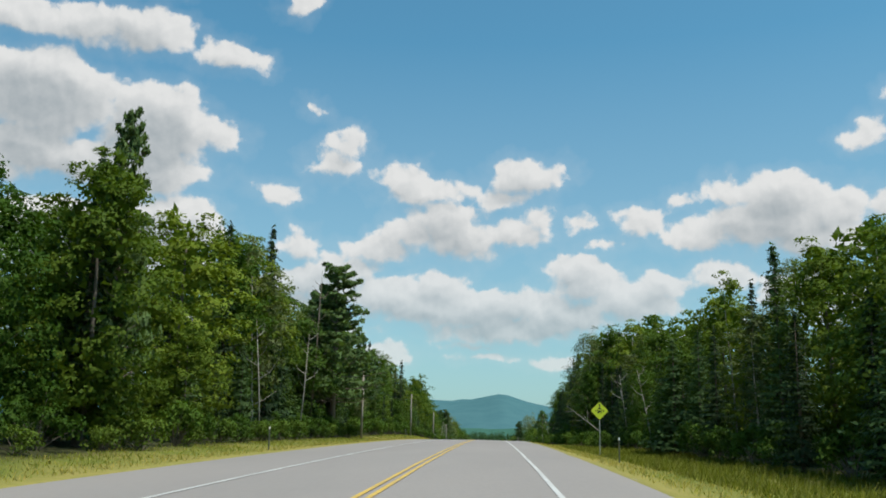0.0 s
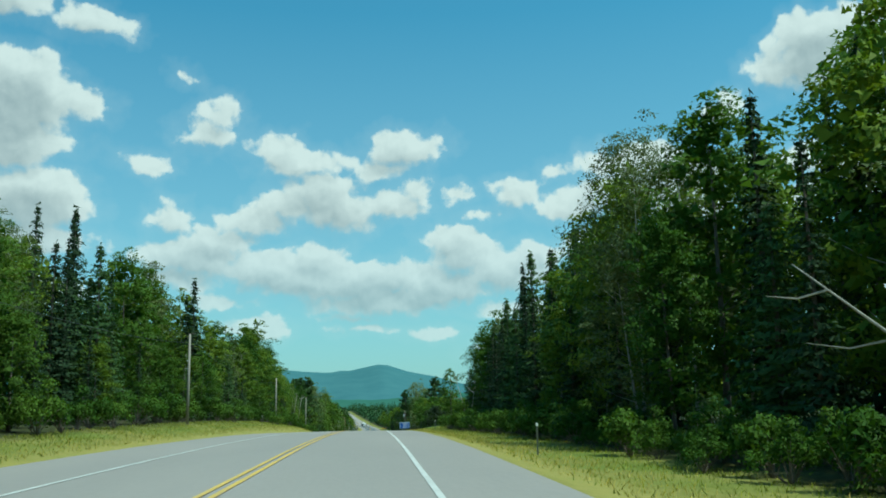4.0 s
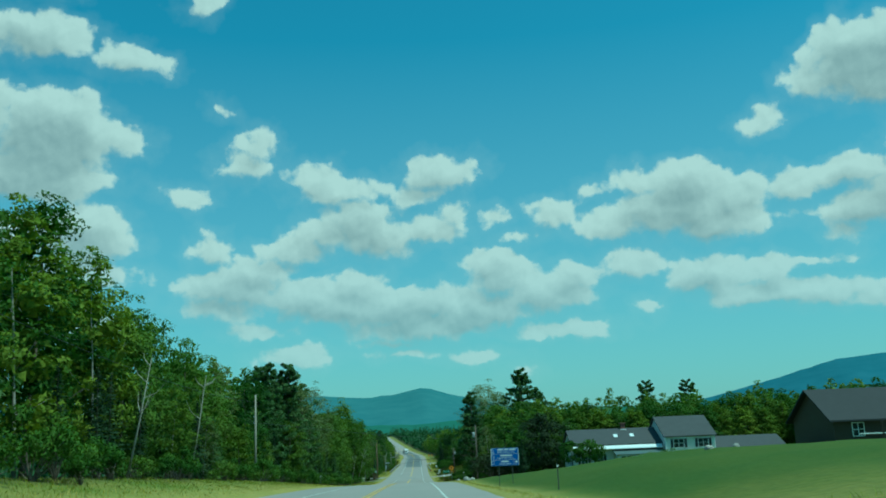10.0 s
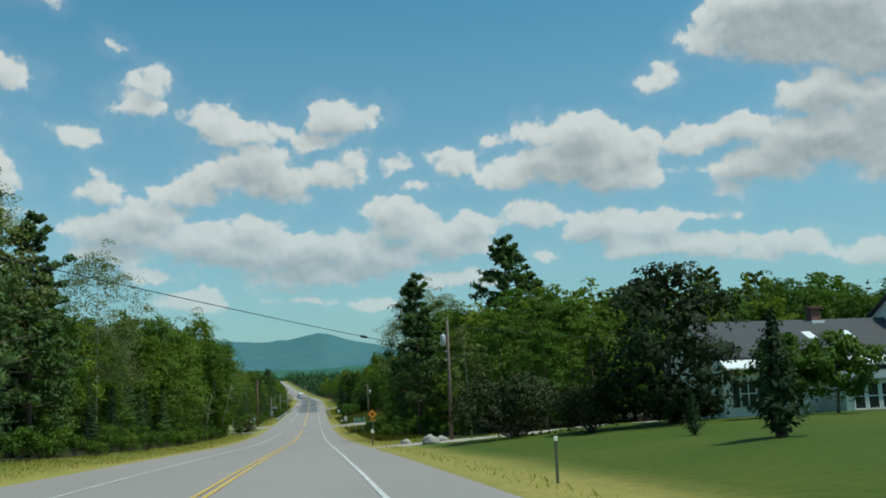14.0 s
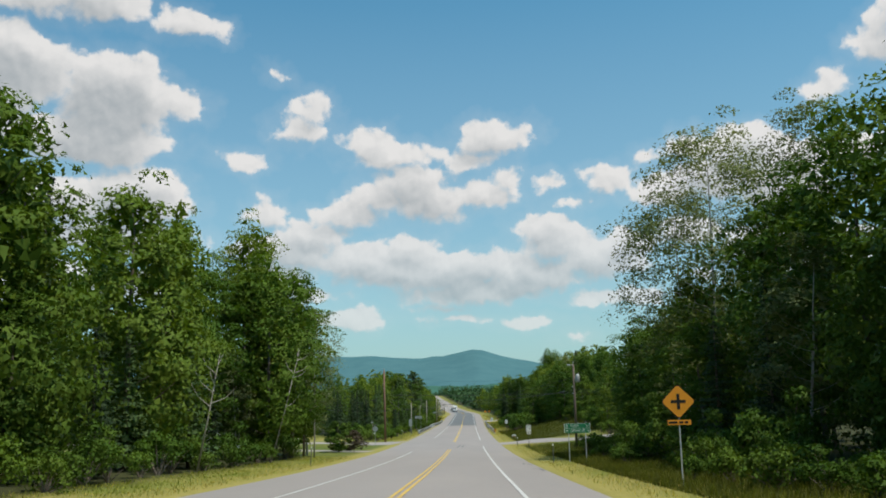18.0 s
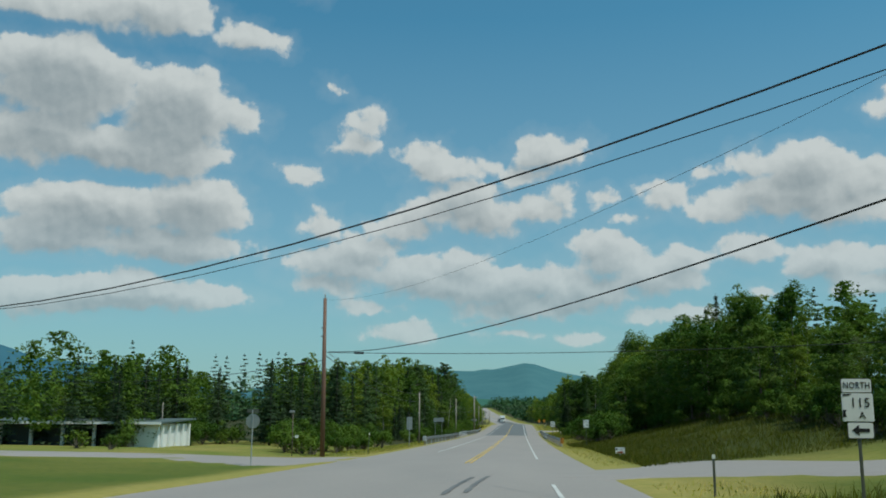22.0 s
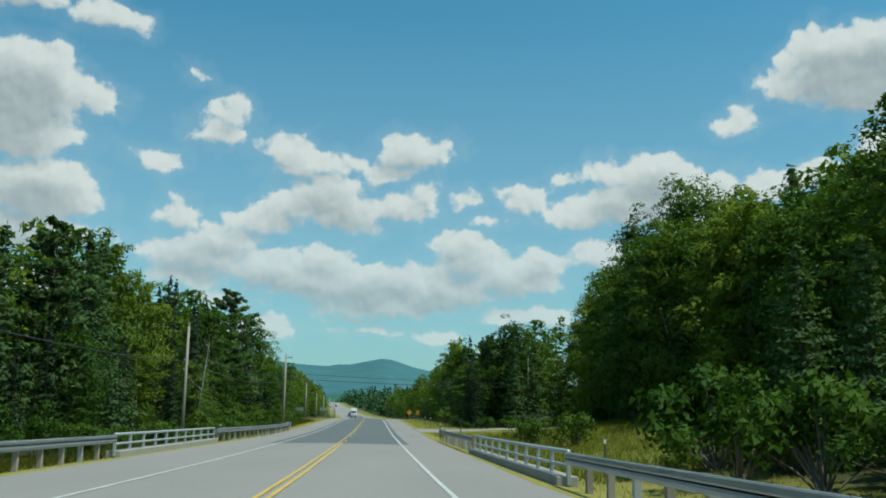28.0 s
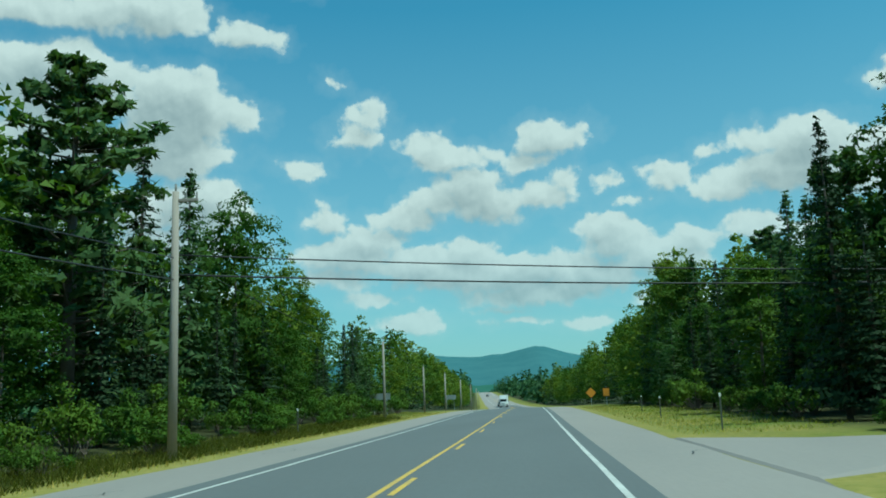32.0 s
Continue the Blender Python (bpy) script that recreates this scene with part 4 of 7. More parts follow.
TALL = [
    Kind(broadleaf(17, 19, 3.0, 4.0, 270, 62, 0.2, M["maple"], B, "very tall maple with a full green crown above the verge", "maple_tree", inner=900, trunk_r=0.22), 19),
    Kind(broadleaf(18, 19, 2.2, 3.6, 270, 62, 0.19, M["bright"], B, "very tall leafy tree with a sunlit yellow-green crown", "leafy_tree", inner=900, trunk_r=0.2, lean=(0.5, 0.3), top_heavy=0.2), 19),
]
AIRY = [
    Kind(broadleaf(21, 15, 5.5, 3.0, 190, 62, 0.125, M["aspen"], S, "sparse aspen with a see-through pale green crown", "aspen_tree", inner=0, open_crown=1, trunk_r=0.1), 15),
]
CONES = [
    Kind(spruce(31, 14, 2.5, 46, M["spruce"], "dark pointed spruce in the roadside woods", needle=0.36, per=10), 14),
    Kind(spruce(32, 13, 1.8, 42, M["spruce"], "narrow dark spruce with drooping boughs", droop=0.4, needle=0.34, per=9), 13),
    Kind(spruce(33, 12, 2.7, 42, M["pine"], "broad young fir with soft green boughs", droop=0.15, needle=0.38, per=10), 12),
]
PINES = [
    Kind(white_pine(41, 17, 4.4, 20, "tall white pine with plumed horizontal boughs", tufts=95), 17),
    Kind(white_pine(42, 15, 3.9, 18, "ragged white pine standing above the woods", tufts=90), 15),
]


class Joined:
    """Trees deep in the woods, laid together into one mesh of three leaf materials."""

    def __init__(self, verts, slot, height):
        self.verts, self.slot, self.height, self.spots = verts, slot, height, []

    def put(self, x, y, height, turn, z=None, wide=1.0, group="", lean=0.0):
        k = height / self.height
        c, sn = math.cos(radians(turn)), math.sin(radians(turn))
        m = np.array([[c, -sn, 0], [sn, c, 0], [0, 0, 1]]) * np.array([k * wide, k * wide, k])
        self.spots.append(self.verts @ m.T + np.array([x, y, gz(x, y) if z is None else z]))


def taken(ob, slot, height):
    """The crown's vertices of a built tree, which is then taken away."""
    me = [c for c in ob.children if c.name.startswith("crown")][0].data
    v = np.array([w.co[:] for w in me.vertices])
    for o in (*ob.children, ob):
        bpy.data.objects.remove(o)
    return Joined(v, slot, height)


BACK = [
    taken(broadleaf(51, 13, 1.8, 3.2, 50, 28, 0.32, M["maple"], B, "leafy tree", inner=170), 0, 13),
    taken(broadleaf(52, 13, 1.5, 2.9, 50, 28, 0.32, M["bright"], B, "leafy tree", inner=170), 1, 13),
    taken(spruce(53, 14, 2.5, 24, M["spruce"], "dark spruce", needle=0.5, per=7, steps=3), 2, 14),
]
DARK = [BACK[2], BACK[2], BACK[0]]
SHRUBS = [
    Kind(bush(61, 2.2, 1.5, 1250, 0.165, M["maple"], "leafy green shrub at the foot of the woods", name="shrub"), 2.2),
    Kind(bush(62, 1.5, 1.3, 1050, 0.135, M["shrub"], "low green brush beside the verge", name="brush"), 1.5),
    Kind(bush(63, 3.2, 1.8, 1700, 0.17, M["maple"], "tall dense sapling thicket before the woods", name="thicket"), 3.2),
]

# height of the woods above the road along each side
TOP_L = knots((-40, 10), (24, 10.6), (40, 11.6), (52, 13), (60, 14), (75, 15.0), (90, 14.5), (100, 12.6), (125, 12.4), (146, 13.2), (160, 14.5), (182, 16.5), (195, 15), (208, 13), (222, 13.5), (234, 17), (246, 16), (262, 15.5), (270, 14.5), (282, 13), (295, 11.6), (306, 12.5), (322, 14.4), (342, 16.5), (352, 15.5), (362, 12.5), (385, 12.5), (400, 14.5), (414, 16), (426, 15.2), (440, 16.4), (452, 17.6), (460, 15.5), (474, 14), (484, 14), (560, 10.5), (590, 10.8), (612, 12), (630, 13.4), (645, 15.5), (652, 13), (672, 13.8), (690, 16.7), (702, 15.8), (714, 13.6), (726, 12.8), (738, 10.2), (760, 11), (800, 13), (1000, 13))
TOP_R = knots((-40, 11), (36, 11.2), (55, 12.4), (66, 12.9), (78, 10.6), (90, 11.8), (102, 13.2), (114, 14.6), (126, 15), (138, 16.8), (150, 15), (162, 18.5), (176, 17), (190, 16.5), (200, 14.5), (214, 15.5), (222, 12), (356, 10), (362, 10.5), (380, 11.8), (392, 14), (400, 15), (410, 15.5), (420, 13.8), (430, 12.2), (445, 12.2), (455, 12.4), (462, 11.6), (470, 10.4), (480, 8.6), (491, 7.4), (505, 9.5), (535, 12.5), (546, 13.5), (560, 14.5), (575, 11.8), (592, 11.3), (606, 12.6), (618, 14), (630, 16.2), (642, 16), (654, 13.5), (666, 14.6), (678, 12.6), (702, 14.6), (714, 14.8), (726, 12.5), (740, 14), (762, 16.8), (780, 15), (1000, 13))
rng = random.Random(7)


def pick(weights):
    kinds = [(LEAFY, weights[0]), (CONES, weights[1]), (PINES, weights[2]), (AIRY, weights[3])]
    r = rng.random() * sum(w for _, w in kinds)
    for pool, w in kinds:
        r -= w
        if r <= 0:
            break
    return rng.choice(pool)


def row_of_trees(side, off, a, b, pace, scale, weights, top, kinds=None, jitter=1.6, group="roadside woods"):
    y = a
    while y < b:
        yy = y + rng.uniform(-0.35, 0.35) * pace
        x = side * (off + rng.uniform(-jitter, jitter)) + float(road_x(yy))
        if kinds:
            kind = rng.choice(kinds)
        else:
            kind = pick(weights)
        h = float(top(yy)) * scale * rng.uniform(0.84, 1.04) - (gz(x, yy) - float(road_z(yy)))
        if h > 16.0 and kind in LEAFY:
            kind = TALL[rng.choice((0, 1, 1))]
        kind.put(x, yy, max(2.5, h), rng.uniform(0, 360), wide=rng.uniform(0.88, 1.22) * (1.0 if h > 9 else 1.15), group=group)
        y += pace * rng.uniform(0.85, 1.15)


MIX = (6, 3, 0.5, 0.6)
# west side, front to back
for a, b, mix in ((-25, 70, (6, 4, 0, 0.3)), (70, 130, (4, 4, 0.8, 0.6)), (130, 205, (4, 5, 0, 0.8)), (205, 300, (8, 1.5, 0, 0.4)), (300, 400, (4, 4, 1.4, 0.6)), (400, 449, (7, 2.5, 0.3, 0.8)), (575, 760, (5, 5, 0.5, 0.3))):
    row_of_trees(-1, 15.2, a, b, 4.6, 0.52, (3, 7, 0, 0), TOP_L, jitter=1.0)
    row_of_trees(-1, 17.6, a, b, 4.6, 1.0, mix, TOP_L)
    row_of_trees(-1, 22.5, a, b, 3.6, 1.02, mix, TOP_L, BACK)
    row_of_trees(-1, 29.0, a, b, 6.0, 1.05, mix, TOP_L, BACK)
# west clearing at the side road: the woods stand back
row_of_trees(-1, 58.0, 462, 585, 3.4, 1.0, (2, 8, 0.5, 0), knots((470, 6.0), (585, 7.2)), jitter=2.5)
row_of_trees(-1, 63.0, 460, 590, 2.8, 1.02, MIX, knots((470, 6.4), (585, 7.6)), DARK, jitter=2.5)
row_of_trees(-1, 69.0, 460, 590, 2.8, 1.05, MIX, knots((470, 6.8), (585, 8.0)), DARK, jitter=2.5)
for off, a, b in ((34, 524, 562), (38, 520, 570), (43, 516, 575), (48, 512, 580)):
    row_of_trees(-1, off, a, b, 3.0, 1.0, MIX, knots((512, 7.4), (580, 8.6)), DARK, jitter=1.5)
for a, b, off in ((520, 545, 30), (540, 575, 21)):
    row_of_trees(-1, off, a, b, 3.6, 1.0, (1.2, 8, 0.4, 0), knots((520, 7.8), (575, 9.6)), jitter=2.5)
    row_of_trees(-1, off + 3, a, b, 3.0, 0.98, MIX, knots((520, 7.8), (575, 9.6)), DARK, jitter=1.5)
    row_of_trees(-1, off + 6, a, b, 3.2, 1.05, MIX, knots((520, 8.8), (575, 10.5)), DARK, jitter=2.5)
# east side
for a, b, mix in ((-25, 60, (7, 2, 0.2, 0.5)), (60, 140, (7, 2, 0.3, 1.2)), (140, 200, (0.8, 9, 0, 0.2)), (200, 206, (7, 2, 0, 0.5)), (364, 440, (8, 1, 0.2, 0.8)), (566, 602, (8, 2, 0.3, 0.5)), (690, 760, (3, 7, 0.2, 0.3))):
    row_of_trees(1, 15.8, a, b, 5.0, 0.62, (4, 6, 0, 0), TOP_R, jitter=1.0)
    row_of_trees(1, 19.2, a, b, 5.0, 1.0, mix, TOP_R)
    row_of_trees(1, 24.0, a, b, 3.6, 1.02, mix, TOP_R, BACK)
    row_of_trees(1, 30.0, a, b, 6.0, 1.05, mix, TOP_R, BACK)
for off, sc, kinds in ((24.0, 0.8, [LEAFY[1], LEAFY[3], LEAFY[0]]), (27.5, 1.0, None), (32, 1.05, BACK), (37, 1.08, BACK)):
    row_of_trees(1, off, 602, 660, 4.0, sc, (7, 3, 0.2, 0.3), knots((600, 15.5), (622, 17.6), (645, 19.0), (660, 19.5)), kinds, jitter=1.0)
for off, sc, kinds in ((18.6, 0.9, None), (22.0, 1.05, None), (26, 1.08, BACK)):
    row_of_trees(1, off, 441, 462, 3.2, sc, (8, 2, 0.2, 0), TOP_R, kinds or [LEAFY[0], LEAFY[3], LEAFY[1]], jitter=1.0)
# east: woods above the bank by the side road
for off, sc, kinds in ((22.0, 0.85, None), (26, 1.0, None), (32, 1.05, BACK), (38, 1.1, BACK)):
    row_of_trees(1, off, 462, 520, 4.0, sc, (8, 2, 0.2, 0.5), TOP_R, kinds, jitter=1.5)
for off, sc, kinds in ((20, 0.95, None), (24, 1.12, None), (30, 1.18, BACK)):
    row_of_trees(1, off, 520, 566, 4.0, sc, (8, 2, 0.2, 0.4), TOP_R, kinds, jitter=1.5)
# east: woods behind the lawn and the white house
back_lawn = knots((215, 10.5), (300, 11), (360, 11))
for off, sc, kinds in ((66, 0.95, None), (71, 1.05, BACK), (76, 1.15, BACK), (83, 1.25, BACK), (90, 1.3, BACK)):
    row_of_trees(1, off, 205, 372, 5.0, sc, (7, 2, 1.6, 0.3), back_lawn, kinds, jitter=2.5, group="woods behind the lawn")
for off in (23, 31, 40, 50, 60):
    row_of_trees(1, off, 358, 372, 5.0, 0.95, (6, 2, 0.6, 0.3), TOP_R, jitter=2.0)
    row_of_trees(1, off, 660, 690, 6.0, 1.0, (3, 6, 0.2, 0.2), TOP_R, jitter=2.0) if off > 30 else None
# onward to the dip
for side, top in ((-1, TOP_L), (1, TOP_R)):
    for off, sc in ((15, 0.7), (19, 1.0)):
        row_of_trees(side, off + 1, 762, 1010, 5.0, sc, MIX, top, BACK)

# woods behind the turnout
for off, sc, kinds in ((33, 1.0, None), (38, 1.05, None), (44, 1.1, BACK), (50, 1.12, BACK)):
    row_of_trees(1, off, 662, 704, 3.6, sc, (4, 6, 0, 0), knots((660, 15.5), (704, 15)), kinds, jitter=1.5)
# thick woods close behind the white house
for y0, h0, kinds in ((357, 9.4, [LEAFY[1], LEAFY[1], LEAFY[3], LEAFY[0]]), (362, 10.2, [LEAFY[1], LEAFY[3], LEAFY[0], CONES[2]]), (367, 11.0, BACK[:2]), (372, 11.6, BACK[:2]), (378, 12.4, BACK)):
    x = 21.0
    while x < 92:
        yy = y0 + rng.uniform(-1.2, 1.2) + 0.12 * max(0, x - 45)
        rng.choice(kinds).put(x + rng.uniform(-0.8, 0.8), yy, h0 * rng.uniform(0.86, 1.08), rng.uniform(0, 360), wide=rng.uniform(1.0, 1.25), group="woods behind the lawn")
        x += rng.uniform(2.8, 4.0)

# sunlit alders beside the guardrail
for k in range(26):
    yy = 545 + 58 * k / 26 + rng.uniform(-0.8, 0.8)
    SHRUBS[2 if k % 3 else 0].put(rng.uniform(11.0, 13.4), yy, rng.uniform(2.0, 3.4), rng.uniform(0, 360), wide=rng.uniform(0.9, 1.2), group="brush on the banks")

for k in range(52):
    yy = 92 + 2.05 * k + rng.uniform(-0.8, 0.8)
    SHRUBS[rng.choice((0, 2, 2))].put(rng.uniform(11.6, 13.2), yy, rng.uniform(1.0, 2.2), rng.uniform(0, 360), wide=rng.uniform(0.9, 1.3), group="brush on the banks")
for k in range(30):
    yy = 519 + 1.35 * k + rng.uniform(-0.6, 0.6)
    SHRUBS[rng.choice((0, 2, 2))].put(rng.uniform(-16.5, -11.6), yy, rng.uniform(1.3, 2.6), rng.uniform(0, 360), wide=rng.uniform(0.9, 1.3), group="brush on the banks")
# brush along the foot of the woods
for side, off, a, b in ((-1, 12.4, -20, 449), (-1, 12.2, 575, 760), (1, 13.2, -20, 214), (1, 13.0, 362, 440), (1, 13.4, 566, 600), (1, 20.5, 602, 660), (1, 18.5, 440, 462), (1, 13.2, 694, 760), (1, 18.5, 520, 566), (1, 20.5, 462, 520), (1, 19.5, 462, 566), (-1, 54, 470, 575), (-1, 55, 470, 585), (-1, 20, 535, 575), (-1, 18.5, 540, 575), (-1, 27.5, 520, 548), (-1, 33, 526, 548)):
    y = a
    while y < b:
        x = side * (off + 0.5 + rng.uniform(-0.9, 1.1)) + (1.8 if side > 0 and y < 92 else 0)
        k = rng.choice(SHRUBS)
        k.put(x, y, k.height * rng.uniform(0.5, 0.95), rng.uniform(0, 360), group="brush at the edge of the woods")
        y += rng.uniform(1.9, 3.8)


def joined_woods():
    verts = [np.concatenate(k.spots) for k in BACK]
    all_v = np.concatenate(verts)
    ob = mesh_object("deep_woods", all_v.tolist(), np.arange(len(all_v)).reshape(-1, 3).tolist(), None)
    for m in ("maple", "bright", "spruce"):
        ob.data.materials.append(M[m])
    ob.data.polygons.foreach_set("material_index", np.concatenate([np.full(len(v) // 3, i) for i, v in enumerate(verts)]).astype(np.int32))
    tagged(ob, "mixed green trees standing deep in the roadside woods", "woods", kind="stuff")


# ---------------------------------------------------------------- far woods, joined
def far_woods():
    g = np.random.default_rng(5)
    n_leaf = 15
    all_v = []
    spots = []
    for _ in range(5200):
        y = 1010 + 3300 * g.random() ** 1.4
        u = 15 + 500 * g.random() ** 1.8 * (0.4 + y / 2500)
        side = -1 if g.random() < 0.5 else 1
        spots.append((float(road_x(y)) + side * u, y))
    for _ in range(1500):
        y = 200 + 900 * g.random()
        u = 75 + 260 * g.random() ** 1.3
        spots.append(((-1 if g.random() < 0.5 else 1) * u, y))
    for x, y in spots:
        h = 9 + 7 * g.random()
        cone = g.random() < 0.4
        f = g.random(n_leaf)
        a = g.random(n_leaf) * math.tau
        r = (1.9 * (1 - f) + 0.25 if cone else 2.9 * np.sin(np.clip(f * 0.85 + 0.15, 0, 1) * np.pi) ** 0.5) * (0.55 + 0.45 * g.random(n_leaf))
        z0 = gz(x, y)
        c = np.stack([x + r * np.cos(a), y + r * np.sin(a), z0 + h * (0.08 + 0.9 * f)], 1)
        size = (2.4 - 1.2 * f) * (0.8 + 0.4 * g.random(n_leaf)) * (0.8 if cone else 1.1)
        all_v.append(leaf_faces(c, unit(np.stack([np.cos(a), np.sin(a), 0.6 + 0 * a], 1) + 0.4 * g.normal(size=(n_leaf, 3))), size * 1.2, size, g))
    ob = crown_object(np.concatenate(all_v), M["far_tree"], None, "far_woods")
    return tagged(ob, "mixed green woods far along the highway", "woods", kind="stuff")


M["far_tree"] = leaf_material("far_leaves", (0.06, 0.115, 0.045), (0.04, 0.085, 0.04), 0.2, 0.3, 0.0)

# ---------------------------------------------------------------- signs, poles and rails
SM = dict(
    lime=material("fluorescent_yellow_green", (0.62, 0.72, 0.03), 0.45, second=(0.5, 0.6, 0.03), scale=2, fine=20, amount=0.5),
    orange=material("amber_sign_sheeting", (0.75, 0.3, 0.02), 0.45, second=(0.62, 0.25, 0.02), scale=2, fine=20, amount=0.5),
    black=material("sign_black", (0.012, 0.012, 0.013), 0.5),
    white=material("sign_white", (0.78, 0.79, 0.78), 0.45, second=(0.66, 0.67, 0.66), scale=2, fine=20, amount=0.5),
    green=material("sign_green", (0.006, 0.17, 0.075), 0.45, second=(0.006, 0.13, 0.06), scale=2, fine=20, amount=0.5),
    blue=material("sign_blue", (0.02, 0.1, 0.46), 0.4, second=(0.018, 0.08, 0.38), scale=2, fine=20, amount=0.5),
    post_green=material("painted_post", (0.07, 0.09, 0.07), 0.6, second=(0.12, 0.1, 0.08), scale=4, fine=30),
    concrete=material("old_concrete", (0.36, 0.34, 0.31), 0.9, second=(0.2, 0.19, 0.17), scale=1.2, fine=14, bump=0.4),
    red=material("dull_red", (0.4, 0.05, 0.035), 0.5),
)


def rect(w, h, r=0.03):
    """Outline of a plate with cut corners, centred."""
    a, b = w / 2, h / 2
    return [(-a + r, -b), (a - r, -b), (a, -b + r), (a, b - r), (a - r, b), (-a + r, b), (-a, b - r), (-a, -b + r)]


def diamond(s):
    """Outline of a square plate standing on its corner, with rounded corners."""
    k = s / math.sqrt(2)
    e = 0.05
    return [(-e, -k + e), (e, -k + e), (k - e, -e), (k - e, e), (e, k - e), (-e, k - e), (-k + e, e), (-k + e, -e)]


def shrink(outline, k):
    return [(x * k, z * k) for x, z in outline]


def arrow(way, size):
    """Outline of an arrow that points left or up."""
    pts = [(-0.5, 0), (-0.1, 0.32), (-0.1, 0.11), (0.5, 0.11), (0.5, -0.11), (-0.1, -0.11), (-0.1, -0.32)]
    pts = [(x * size, z * size) for x, z in pts]
    return [(-z, -x) for x, z in pts] if way == "up" else pts


def face(name, outline, at, mat, parent, depth=0.004, label=""):
    ob = part(name, plate(outline, depth), mat, parent, label)
    ob.location = at
    return ob


def sign_post(parent, x, top, mat, low=-0.5, wide=0.05, deep=0.035, lean=0.0, name="post"):
    bm = boxes(((x - wide / 2, 0.012, low), (x + wide / 2, 0.012 + deep, top)), bevel=0.006)
    return part(name, bm, mat, parent)


def make_sign(name, x, y, label, posts, category="road sign", mat=None):
    base = thing(name, (x, y, gz(x, y)), label, category)
    for px, top in posts:
        sign_post(base, px, top, mat or M["steel"])
    return base


def board(parent, name, outline, at, mat, edge=None, edge_k=0.94):
    """A sign panel with a border strip; returns the panel."""
    p = part(name, plate(outline, 0.006), edge or mat, parent)
    p.location = at
    if edge:
        face("field", shrink(outline, edge_k), (0, -0.004, 0), mat, p)
    return p


# school bus ahead
g0 = gz(9.55, 63.5)
s = make_sign("bus_stop_sign", 9.55, 63.5, "fluorescent yellow-green diamond school bus sign on a steel post", [(0, 3.05 - (g0 - 11.33))])
zc = 13.8 - g0
p = board(s, "panel", diamond(0.91), (0, 0, zc), SM["lime"], SM["black"], 0.955)
face("arrow", arrow("up", 0.24), (0, -0.009, 0.34), SM["black"], p)
face("bus_front", rect(0.33, 0.25, 0.07), (0, -0.009, 0.03), SM["black"], p)
face("windscreen", rect(0.25, 0.08, 0.02), (0, -0.013, 0.06), SM["lime"], p)
for dx in (-0.1, 0.1):
    face("wheel", rect(0.07, 0.1, 0.01), (dx, -0.009, -0.13), SM["black"], p)
    face("headlamp", rect(0.05, 0.05, 0.012), (dx, -0.013, -0.04), SM["lime"], p)
face("roof_light", rect(0.2, 0.05, 0.01), (0, -0.009, 0.18), SM["black"], p)
face("waiting_mark", rect(0.05, 0.16, 0.02), (0.27, -0.009, 0.0), SM["black"], p)
face("waiting_mark", rect(0.06, 0.07, 0.02), (-0.28, -0.009, 0.0), SM["black"], p)

# blue guide sign of three boards, with bars for names
bx, by = 9.0, 277.9
s = make_sign("guide_sign", bx, by, "blue guide sign of three stacked boards with white lettering", [(-0.48, 2.6), (0.52, 2.6)], mat=SM["post_green"])
zg = gz(bx, by)
for i, (word, miles, names) in enumerate((("FINE FURNITURE", "3/4", 1), ("CAMPGROUND", "1 1/2", 1), ("GOLF CLUB", "4", 1))):
    zc = 11.2 - 0.22 - i * 0.435 - zg
    p = board(s, "panel", rect(2.1, 0.42, 0.03), (0, 0, zc), SM["blue"], SM["white"], 0.965)
    face("divider", rect(0.015, 0.38, 0.004), (-0.84, -0.009, 0), SM["white"], p)
    face("arrow", arrow("left", 0.14), (-0.945, -0.009, 0.1), SM["white"], p)
    text_mesh("distance", miles, 0.15, (-0.94, -0.009, -0.08), SM["white"], p)
    # the trader's name stays a row of plain bars
    for k in range(3 if i < 2 else 1):
        w = (0.42, 0.3, 0.48)[k] if i == 0 else (0.36, 0.3, 0.3)[k] if i == 1 else 0.56
        face("name_bar", rect(w, 0.1, 0.01), ((-0.42, 0.02, 0.5)[k] * (1 if i == 0 else 0.6) + 0.1 if i < 2 else 0.0, -0.009, 0.095), SM["white"], p)
    text_mesh("lettering", word, 0.17, (0.08 if i < 2 else 0.0, -0.009, -0.09), SM["white"], p)
    if i == 2:
        face("divider", rect(0.015, 0.38, 0.004), (0.66, -0.009, 0), SM["white"], p)
        face("emblem", [(0.09 * math.cos(a * math.tau / 10), 0.09 * math.sin(a * math.tau / 10)) for a in range(10)], (0.85, -0.009, 0.05), SM["white"], p)
        face("emblem_stem", rect(0.03, 0.12, 0.005), (0.85, -0.009, -0.08), SM["white"], p)

# amber crossroads sign
cx, cy = 9.3, 401.2
g0 = gz(cx, cy)
s = make_sign("crossroads_sign", cx, cy, "amber diamond crossroads warning sign with a plate below", [(0, 6.5 - g0)])
p = board(s, "panel", diamond(0.84), (0, 0, 6.0 - g0), SM["orange"], SM["black"], 0.955)
face("cross_bar", rect(0.5, 0.1, 0.005), (0, -0.009, 0), SM["black"], p)
face("cross_stem", rect(0.1, 0.52, 0.005), (0, -0.011, 0), SM["black"], p)
p = board(s, "plate", rect(0.84, 0.18, 0.02), (0, 0, 5.3 - g0), SM["orange"], SM["black"], 0.95)
for dx, w in ((-0.22, 0.3), (0.06, 0.13), (0.24, 0.12)):
    face("lettering_bar", rect(w, 0.07, 0.005), (dx, -0.009, 0), SM["black"], p)

